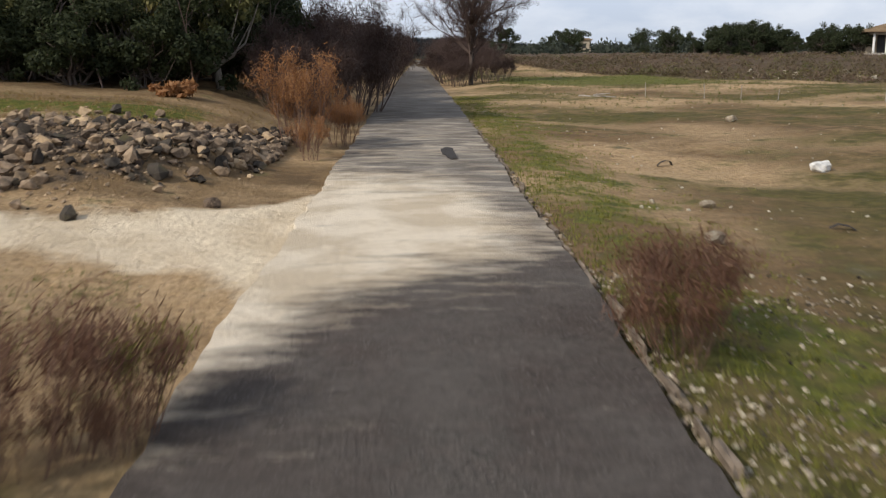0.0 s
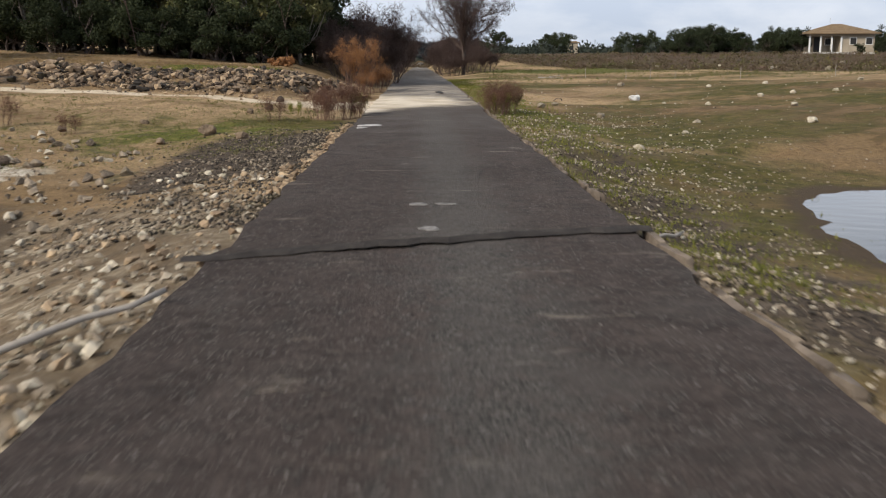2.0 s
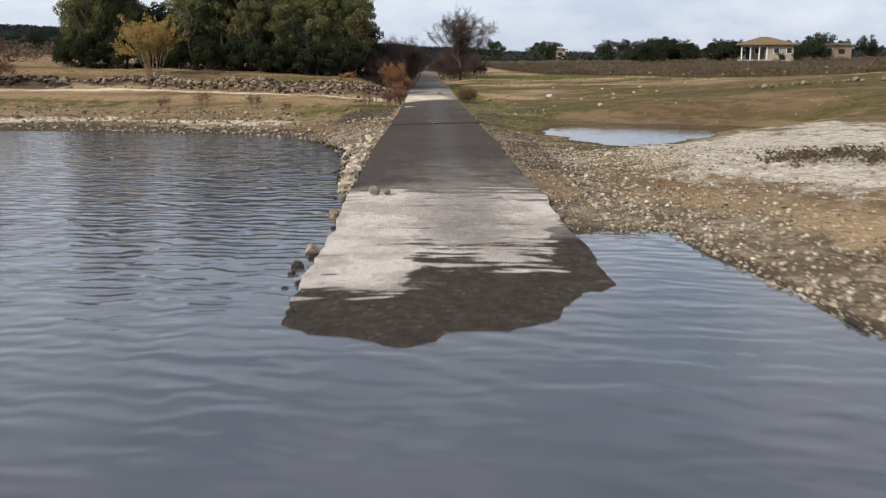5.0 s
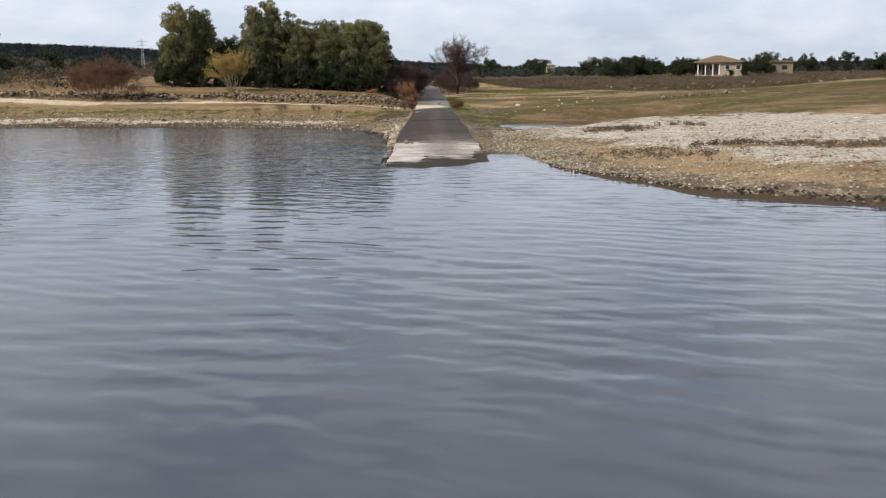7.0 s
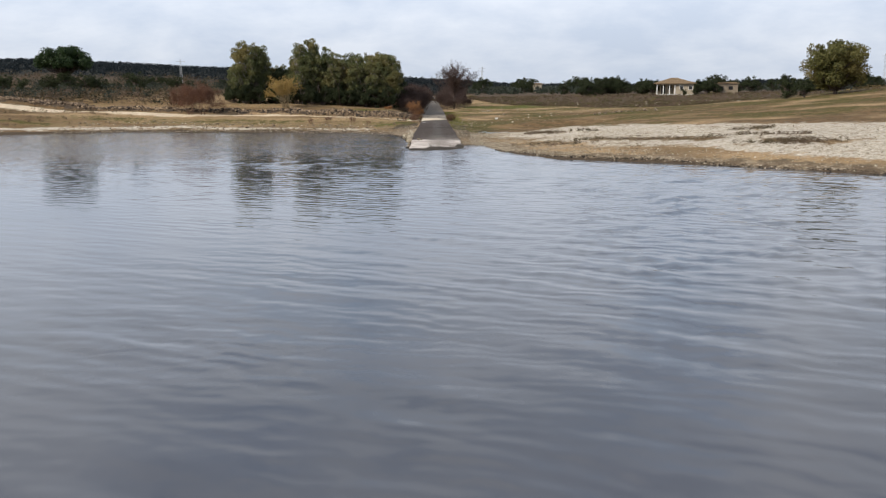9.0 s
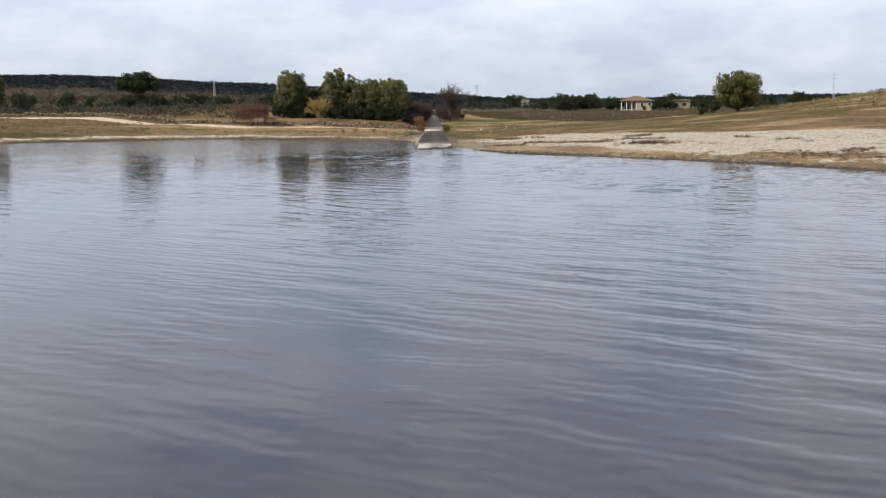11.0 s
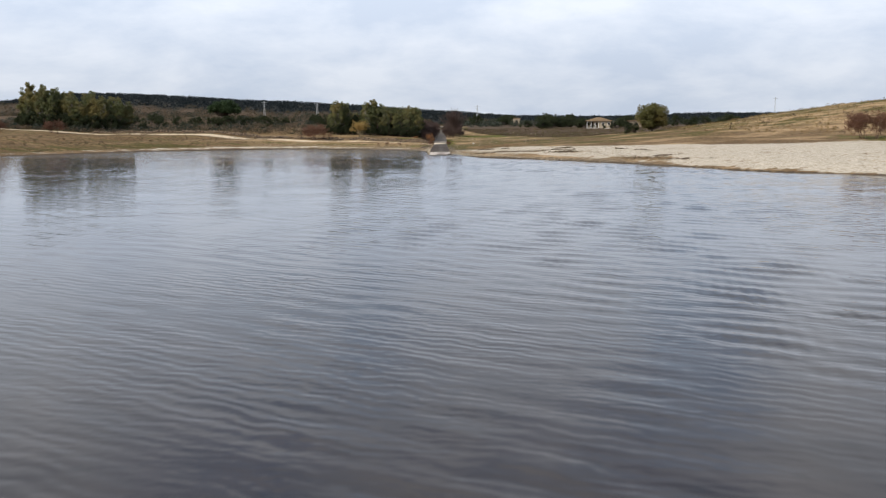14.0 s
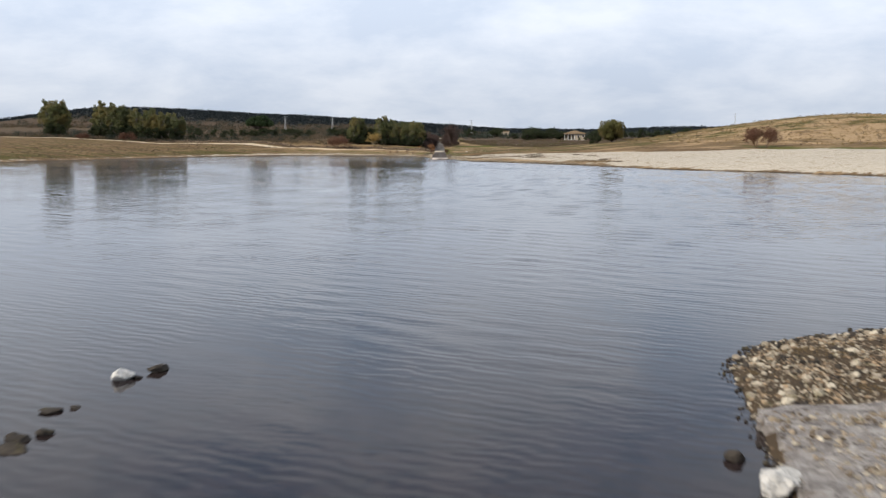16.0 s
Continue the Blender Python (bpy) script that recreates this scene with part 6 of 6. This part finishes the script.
def pick_midbank(rng):
    x = -10 - 38 * rng.uniform()
    return x, float(rubble_mid(x)) + 0.75 * rng.normal(0, 0.6)


rest = [q for q in rows if id(q) not in keep] + stone_rows(2600, pick_midbank, 0.07, 0.30, 507, 0.05)
joined_rocks("rock_rest", rest[::4], M_TANROCK, 527, bank)
joined_rocks("rock_rest", rest[3::4], M_WETROCK, 529, bank)
joined_rocks("rock_rest", rest[1::4] + rest[2::4] + stone_rows(2600, pick_farbank, 0.08, 0.32, 505, 0.05), M_RUBBLE, 520, bank)


def pick_left(rng):
    y = -20.5 * rng.uniform() ** 0.55
    x1 = -float(road_half(y)) - 0.02 + float(road_mid(y))
    x0 = float(np.interp(y, (-29.5, -20, -14, -9, -3, 0, 3), (-2.35, -2.55, -2.85, -3.3, -5.2, -7.0, -6.0)))
    return rng.uniform(x0, x1), y


shoulder = tagged(new("stone_shoulder"), "pale limestone rubble along the road edge down to the water", "stones")
rows = stone_rows(5200, pick_left, 0.012, 0.062, 601, 0.24)


def pick_block(rng):
    y = -20 + 12 * rng.uniform() ** 1.5
    x0 = float(np.interp(y, (-29.5, -20, -14, -9, -5), (-2.3, -2.45, -2.72, -3.2, -4.2)))
    x1 = float(road_mid(y) - road_half(y))
    return x0 + (x1 - x0) * rng.uniform(0, 0.8), y


blocks = stone_rows(190, pick_block, 0.07, 0.20, 604, 0.10)
near = blocks
keep = {id(q) for q in near}
stone_parts(shoulder, "stone", near, M_PALE, 610)
rest = [q for q in rows if id(q) not in keep]
joined_rocks("stone_rest", rest[::3] + rest[1::6], M_PALE, 620, shoulder)
joined_rocks("stone_rest", rest[4::6] + rest[2::3], M_GREYROCK, 640, shoulder)


def pick_waterline(rng):
    y = -22 + 19 * rng.uniform() ** 0.7
    return float(np.interp(y, (-31, -20, -14, -9, -3), (-2.15, -2.42, -2.7, -3.15, -5.2))) + rng.normal(0, 0.12), y


def pick_leftbank(rng):
    y = rng.uniform(-10, 2.5)
    x1 = -float(road_half(y)) + float(road_mid(y)) - 0.05
    return x1 - abs(rng.normal(0, 1.3)), y


joined_rocks("stone_rest", stone_rows(260, pick_leftbank, 0.02, 0.085, 645, 0.2), M_TANROCK, 646, shoulder)
joined_rocks("stone_rest", stone_rows(300, pick_leftbank, 0.02, 0.085, 647, 0.2), M_PALE, 648, shoulder)
edge = tagged(new("waterline_stones"), "dark wet stones along the foot of the causeway", "stones")
joined_rocks("stone_rest", stone_rows(300, pick_waterline, 0.04, 0.13, 651, 0.22), M_WETROCK, 655, edge)


def pebbles(name, label, n, pick, lo, hi, material, seed, sink=0.2):
    return joined_rocks(name, stone_rows(n, pick, lo, hi, seed, sink), material, seed + 7, None, label, "gravel", 4)


def pick_right(rng):
    y = rng.uniform(-27, 17)
    off = abs(rng.normal(0, 2.3))
    x = float(road_mid(y) + road_half(y)) + 0.05 + off
    patchy = float(wobble(np.array(x * 1.5), np.array(y * 1.1), 41)) + 0.5 * float(wobble(np.array(x * 4), np.array(y * 3), 42))
    return (x, y) if off < 7.5 and patchy > rng.uniform(-1.0, 0.6) and float(pond_gap(np.array([x]), np.array([y]))[0]) > 1.1 else (None, None)


def pick_dark(rng):
    y = rng.uniform(-3, 9)
    off = abs(rng.normal(0, 1.6))
    return float(road_mid(y) - road_half(y)) - 0.03 - off, y


def pick_beach(rng):
    x = 3.0 + 42 * rng.uniform() ** 1.7
    y = float(lerp_table(x, SHORE)) + rng.uniform(0, 1) ** 1.4 * (24 + x * 0.5)
    patchy = float(wobble(np.array(x * 0.5 + y * 0.3), np.array(y * 0.45), 43)) + 0.6 * float(wobble(np.array(x * 1.7), np.array(y * 1.4), 44))
    top = float(lerp_table(x, ((3, -20), (6, -13), (14, -8.5), (20, -12), (24, -20), (30, -26), (60, -51), (120, -90)))) + 1.5
    return (x, y) if patchy > rng.uniform(-1.1, 0.9) and y < top + rng.normal(0, 1.2) and float(pond_gap(np.array([x]), np.array([y]))[0]) > 1.15 else (None, None)


def pick_rim(rng):
    y = rng.uniform(-27, 40)
    return float(road_mid(y) + road_half(y)) + rng.normal(0.06, 0.06), y


def pick_end(rng):
    x, y = rng.uniform(4.3, 16), rng.uniform(-262, -241)
    e = float(end_gap(np.array([x]), np.array([y]))[0])
    patchy = float(wobble(np.array(x * 1.3), np.array(y * 1.1), 71)) + 0.7 * float(wobble(np.array(x * 3.1), np.array(y * 2.7), 72))
    return (x, y) if e > -0.5 and patchy > rng.uniform(-1.1, 0.9) and not (x > 5.0 and y < -253.2 + 0.15 * (x - 5)) else (None, None)


def pick_leftflat(rng):
    x = -4 - 40 * rng.uniform()
    return x, float(lerp_table(x, SHORE)) + 0.3 + 9 * rng.uniform() ** 1.5


def pick_meadow(rng):
    return 3.5 + 30 * rng.uniform() ** 1.3, 4 + 58 * rng.uniform() ** 1.2


pebbles("gravel", "mixed brown gravel along the road edge", 7500, pick_right, 0.008, 0.034, M_GREYROCK, 701)
pebbles("gravel", "scattered pale stones in the gravel", 6500, pick_right, 0.007, 0.036, M_PALE, 705)
pebbles("gravel", "dark broken asphalt gravel along the road edge", 4600, pick_right, 0.008, 0.030, M_WETROCK, 711)
def pick_leftrim(rng):
    y = rng.uniform(-1.0, 10)
    edge = float(road_mid(y) - road_half(y))
    return edge - 0.12 + rng.normal(0, 0.09), y


def pick_leftedge(rng):
    y = rng.uniform(-3, 11)
    return float(road_mid(y) - road_half(y)) + 0.02 - abs(rng.normal(0, 0.22)), y


pebbles("edge_stones", "pale tan stones in a loose line beside the road", 420, pick_leftrim, 0.02, 0.085, M_TANROCK, 763)
pebbles("gravel", "dark crumbled asphalt along the broken road edge", 1800, pick_leftedge, 0.008, 0.035, M_WETROCK, 765)
pebbles("gravel", "dark broken asphalt gravel beside the road", 4600, pick_dark, 0.008, 0.036, M_WETROCK, 721)
pebbles("gravel", "brown pebbles among the dark gravel", 3200, pick_dark, 0.008, 0.036, M_GREYROCK, 731)


def pick_spill(rng):
    """The pale stone spill between the road and the pool."""
    x, y = 3.4 + 3.4 * rng.uniform(), -15.6 + rng.normal(0, 1.5)
    return x, y - 0.4 * (x - 3.4)


pebbles("gravel", "patch of pale stones spread below the road", 3000, pick_spill, 0.012, 0.045, M_PALE, 735)
pebbles("beach_stones", "pale limestone pebbles over the beach", 9500, pick_beach, 0.014, 0.07, M_PALE, 741)
def pick_nearbeach(rng):
    x = 3.6 + 11 * rng.uniform() ** 1.2
    y = float(lerp_table(x, SHORE)) + 0.6 + 20 * rng.uniform() ** 1.2
    return (x, y) if y < -15 + rng.normal(0, 2) else (None, None)


pebbles("beach_stones", "pale limestone pebbles thick beside the lane", 5200, pick_nearbeach, 0.012, 0.055, M_PALE, 745)
pebbles("beach_stones", "brown stones over the beach", 6500, pick_beach, 0.014, 0.07, M_GREYROCK, 751)
pebbles("edge_stones", "small pale stones in a line along the road rim", 2200, pick_rim, 0.018, 0.06, M_GREYROCK, 761)
pebbles("bank_gravel", "pale and brown gravel on the bank", 2400, pick_end, 0.014, 0.085, M_GREYROCK, 771, 0.3)
pebbles("bank_gravel", "tan stones on the bank", 1400, pick_end, 0.014, 0.12, M_TANROCK, 773, 0.3)
pebbles("bank_gravel", "pale crusted gravel on the bank", 1800, pick_end, 0.014, 0.10, M_PALE, 775, 0.3)
pebbles("bank_stones", "larger pale limestone cobbles on the bank", 210, pick_end, 0.07, 0.24, M_PALE, 777, 0.25)
pebbles("bank_stones", "larger dark cobbles on the bank", 160, pick_end, 0.06, 0.20, M_WETROCK, 779, 0.25)
pebbles("bank_gravel", "dark wet gravel on the bank", 1500, pick_end, 0.014, 0.085, M_WETROCK, 781, 0.3)
pebbles("shore_pebbles", "scattered brown stones on the grassy shore", 2600, pick_leftflat, 0.02, 0.15, M_GREYROCK, 791)
pebbles("shore_pebbles", "scattered pale stones on the grassy shore", 1100, pick_leftflat, 0.02, 0.13, M_PALE, 793)
pebbles("meadow_pebbles", "scattered pale stones on the dry meadow", 900, pick_meadow, 0.012, 0.055, M_PALE, 795)


def blades(name, label, n, pick, height, material, seed, per=7):
    """Grass tufts as thin bent blades."""
    rng = np.random.default_rng(seed)
    pts = []
    while len(pts) < n:
        x, y = pick(rng)
        if x is not None:
            pts.append((x, y))
    p = np.repeat(np.array(pts), per, 0) + rng.normal(0, 0.05, (n * per, 2))
    z = land(p[:, 0], p[:, 1])
    h = height * rng.uniform(0.4, 1.4, len(p))
    a = rng.uniform(0, 6.28, len(p))
    lean = rng.uniform(0.1, 0.7, len(p)) * h
    w = 0.012 + 0.05 * h
    base = np.stack([p[:, 0], p[:, 1], z - 0.01], 1)
    side = np.stack([-np.sin(a), np.cos(a), 0 * a], 1) * w[:, None] * 0.5
    top = base + np.stack([np.cos(a) * lean, np.sin(a) * lean, h], 1)
    v = np.stack([base - side, base + side, top], 1).reshape(-1, 3)
    f = np.arange(len(v)).reshape(-1, 3)
    return tagged(new(name, mesh_of(name, v, f.tolist(), material)), label, "grass", kind="stuff")


def pick_verge(rng):
    y = rng.uniform(-6, 60)
    return float(road_mid(y) + road_half(y)) + 0.1 + abs(rng.normal(0, 1.3)), y


def pick_leftgrass(rng):
    x = -2.5 - 30 * rng.uniform() ** 1.4
    y = rng.uniform(5, 17)
    return x, y


def pick_back(rng):
    x = -3.0 - 60 * rng.uniform()
    return x, float(rubble_mid(x)) + 1.0 + 7 * rng.uniform()


def pick_field(rng):
    return rng.uniform(6, 60), rng.uniform(45, 104)


blades("verge_grass", "short green grass tufts along the verge", 5000, pick_verge, 0.06, M_WEED, 801)
blades("shore_grass", "short yellow-green grass on the shore", 5000, pick_leftgrass, 0.05, M_GRASSBLADE, 811)
blades("bank_grass", "dry tan grass behind the rubble bank", 7000, pick_back, 0.07, M_DRYGRASS, 821)
def pick_endgrass(rng):
    x, y = rng.uniform(6.5, 16), rng.uniform(-256, -244)
    e = float(end_gap(np.array([x]), np.array([y]))[0])
    return (x, y) if e > 1.2 and float(wobble(np.array(x * 0.9), np.array(y * 1.3), 74)) > 0.35 else (None, None)


blades("bank_moss", "ochre dead grass between the stones of the bank", 1500, pick_endgrass, 0.05, M_DRYGRASS, 835)
blades("field_grass", "pale dry grass on the far meadow", 5000, pick_field, 0.14, M_GRASSBLADE, 831)


def clumps(name, label, n, pick, lo, hi, material, seed, per=26, size=0.13):
    """Low shrubs, each a ragged clump of leaf blades."""
    rng = np.random.default_rng(seed)
    pts = []
    while len(pts) < n:
        x, y = pick(rng)
        if x is not None:
            pts.append((x, y))
    p = np.array(pts)
    z = land(p[:, 0], p[:, 1])
    r = rng.uniform(lo, hi, n)
    cen = np.stack([p[:, 0], p[:, 1], z + r * 0.45], 1)
    v, f = leaves(rng, cen, r, n * per, size * (lo + hi) / 2, 0.7)
    return tagged(new(name, mesh_of(name, v, f.tolist(), material)), label, "scrub", kind="stuff")


def pick_ridge(rng):
    x = rng.uniform(-330, 300)
    y0 = float(wood_from(x))
    return x, y0 + (425 - y0) * rng.uniform() ** 0.8


def pick_scrubland(rng):
    x, y = rng.uniform(-150, -8), 31 + 230 * rng.uniform() ** 1.6
    return (x, y) if x < -0.05 * y - 4 and (x < -34 or y > 55) else (None, None)


def pick_heath(rng):
    x = rng.uniform(10, 150)
    y = float(heath_from(x)) + 1 + rng.uniform() ** 1.2 * (116 - float(heath_from(x)))
    return (x, y) if not (52 < x < 64 and 111 < y < 122) else (None, None)


def pick_farfield(rng):
    return rng.uniform(10, 200), rng.uniform(140, 260)


clumps("ridge_wood", "dark evergreen wood covering the far low ridge", 9500, pick_ridge, 0.9, 2.0, M_HAZEDRIDGE, 901, 13, 0.34)
def pick_slope(rng):
    x = rng.uniform(-260, 40)
    return x, 235 + (float(wood_from(x)) + 8 - 235) * rng.uniform()


clumps("scrub", "brown heath on the slope below the ridge wood", 3200, pick_slope, 0.6, 1.5, M_HEATH, 917, 14, 0.30)
clumps("scrub", "dark shrubs dotted over the slope below the ridge wood", 420, pick_slope, 1.0, 2.2, M_SCRUB, 919, 30, 0.2)
clumps("scrub", "brown and olive scrub on the rough land", 3600, pick_scrubland, 0.35, 1.1, M_HEATH, 911, 16, 0.26)
def pick_backland(rng):
    x = rng.uniform(-140, -33)
    y = float(rubble_mid(x)) + 4 + 50 * rng.uniform() ** 1.3
    return x, y


clumps("scrub", "tan and brown scrub behind the rubble bank", 3000, pick_backland, 0.2, 0.6, M_HEATH, 915, 13, 0.3)
clumps("scrub", "dark evergreen scrub on the rough land", 900, pick_scrubland, 0.5, 1.7, M_SCRUB, 921, 40, 0.18)
clumps("heath", "low brown heath on the far rise", 9500, pick_heath, 0.22, 0.5, M_HEATH, 931, 12, 0.3)
clumps("heath", "olive shrubs dotted through the heath", 700, pick_heath, 0.25, 0.6, M_GOLD, 933, 22, 0.22)
clumps("far_scrub", "dark scrub and trees behind the far field", 1100, pick_farfield, 0.7, 2.0, M_SCRUB, 941, 24, 0.26)


def pick_leftshore(rng):
    x = rng.uniform(-160, -36)
    y = float(lerp_table(x, SHORE)) + 7 + 45 * rng.uniform()
    return (x, y) if y < float(rubble_mid(x)) - 1.5 or x < -90 else (None, None)


clumps("shore_scrub", "low brown weeds over the far left shore", 1800, pick_leftshore, 0.12, 0.42, M_HEATH, 957, 20, 0.24)


def pick_hill(rng):
    x, y = rng.uniform(52, 175), rng.uniform(-70, 75)
    return (x, y) if float(land(np.array([x]), np.array([y]))[0]) > 4.2 else (None, None)


def pick_beachweed(rng):
    x = 8 + 34 * rng.uniform()
    y = float(lerp_table(x, SHORE)) + rng.uniform(2, 30)
    band = float(wobble(np.array(x * 0.16 + y * 0.1), np.array(y * 0.55 + x * 0.3), 51))
    patch = float(wobble(np.array(x * 0.5), np.array(y * 0.8), 52))
    return (x, y) if band > 0.2 and patch > 0.35 else (None, None)


clumps("hill_grass", "dry golden grass and low scrub over the hillside", 5200, pick_hill, 0.18, 0.42, M_DRYGRASS, 951, 11, 0.34)
clumps("hill_scrub", "brown low scrub over the hillside", 500, pick_hill, 0.3, 0.7, M_HEATH, 955, 26, 0.22)
def pick_heathstone(rng):
    x = 24 + 70 * rng.uniform()
    return x, float(heath_from(x)) + 4 + 30 * rng.uniform()


joined_rocks("heath_stones", stone_rows(160, pick_heathstone, 0.12, 0.45, 963, 0.1), M_PALE, 964, None, "pale boulders scattered through the heath", "stones")
def pick_shoreline(rng):
    x = 4.4 + 60 * rng.uniform() ** 1.3
    return x, float(lerp_table(x, SHORE)) + rng.normal(0.35, 0.28)


def pick_weedband(rng):
    ax, ay, bx, by = ((6.8, -30.0, 10.5, -34.6), (13.4, -31.4, 19.0, -38.0), (22.5, -42.0, 25, -45), (30, -60, 35, -67))[int(rng.integers(4))]
    t = rng.uniform()
    return ax + (bx - ax) * t + rng.normal(0, 0.9), ay + (by - ay) * t + rng.normal(0, 0.9)


def pick_endrim(rng):
    x = rng.uniform(4.6, 15)
    y = float(np.interp(x, (4.3, 5.2, 6.4, 8.2, 11, 15), (-258, -253.5, -247.5, -244.6, -243, -241.5)))
    return x + rng.normal(-0.05, 0.2), y - 0.1 + 0.5 * rng.normal(0, 0.5)


joined_rocks("wet_rim_stones", [(x, y, 0.02, s, a, b) for x, y, z, s, a, b in stone_rows(520, pick_endrim, 0.03, 0.12, 972, 0.2)], M_WETROCK, 973, None, "dark wet stones round the rim of the bank", "stones")
pebbles("shore_pebbles", "dark wet pebbles along the waterline", 2600, pick_shoreline, 0.02, 0.075, M_WETROCK, 967, 0.15)
clumps("weed_band", "brown dead weed lying in a band over the beach", 600, pick_weedband, 0.06, 0.2, M_HEATH, 968, 14, 0.3)
clumps("beach_weed", "brown dead weed in bands over the beach", 650, pick_beachweed, 0.08, 0.26, M_HEATH, 961, 16, 0.3)

# stones lying on the broken slab
rng_s = np.random.default_rng(66)
rows = [(float(rng_s.uniform(5.2, 10)), float(rng_s.uniform(-262, -253.6)), 0.37, float(0.015 + 0.12 * rng_s.uniform() ** 3), float(rng_s.uniform(0, 6)), 0.2) for _ in range(1300)]
joined_rocks("slab_gravel", rows[:800], M_GREYROCK, 970, None, "loose brown gravel lying on the broken slab", "gravel", 4)
joined_rocks("slab_gravel", rows[800:], M_PALE, 976, None, "loose pale gravel lying on the broken slab", "gravel", 4)


def road_rim():
    """Broken pale kerb line along the lane's edge, block by block."""
    rim = tagged(new("kerb_line"), "broken pale concrete rim along the asphalt edge", "kerb")
    rng = np.random.default_rng(88)
    shapes = []
    for k in range(5):
        bm = boxes((-0.07, -0.5, -0.12, 0.07, 0.5, 0.03), bevel=0.02)
        for v in bm.verts:
            v.co.x += float(rng.normal(0, 0.012))
            v.co.z += float(rng.normal(0, 0.012))
            v.co.y += float(rng.normal(0, 0.03))
        shapes.append(bm_mesh("rim_block", bm, M_CRUSTRIM))
    y = -14.5
    while y < 34:
        ln = float(rng.uniform(0.25, 0.7))
        if rng.uniform() > 0.4:
            ob = new("rim_block", shapes[int(rng.integers(5))])
            ob.parent = rim
            ym = y + ln / 2
            x = float(road_mid(ym) + road_half(ym)) + 0.09 + float(rng.normal(0, 0.02))
            z = float(lerp_table(ym, ROAD_Z)) + float(rng.normal(0, 0.012))
            ob.matrix_basis = Matrix.LocRotScale((x, ym, z), Euler((0, float(rng.normal(0, 0.06)), float(rng.normal(0, 0.05)))), (float(rng.uniform(0.35, 0.8)) * (1.0 if ym < -1 else 0.5), ln, 1))
        y += ln + float(rng.uniform(0.0, 0.1))


road_rim()
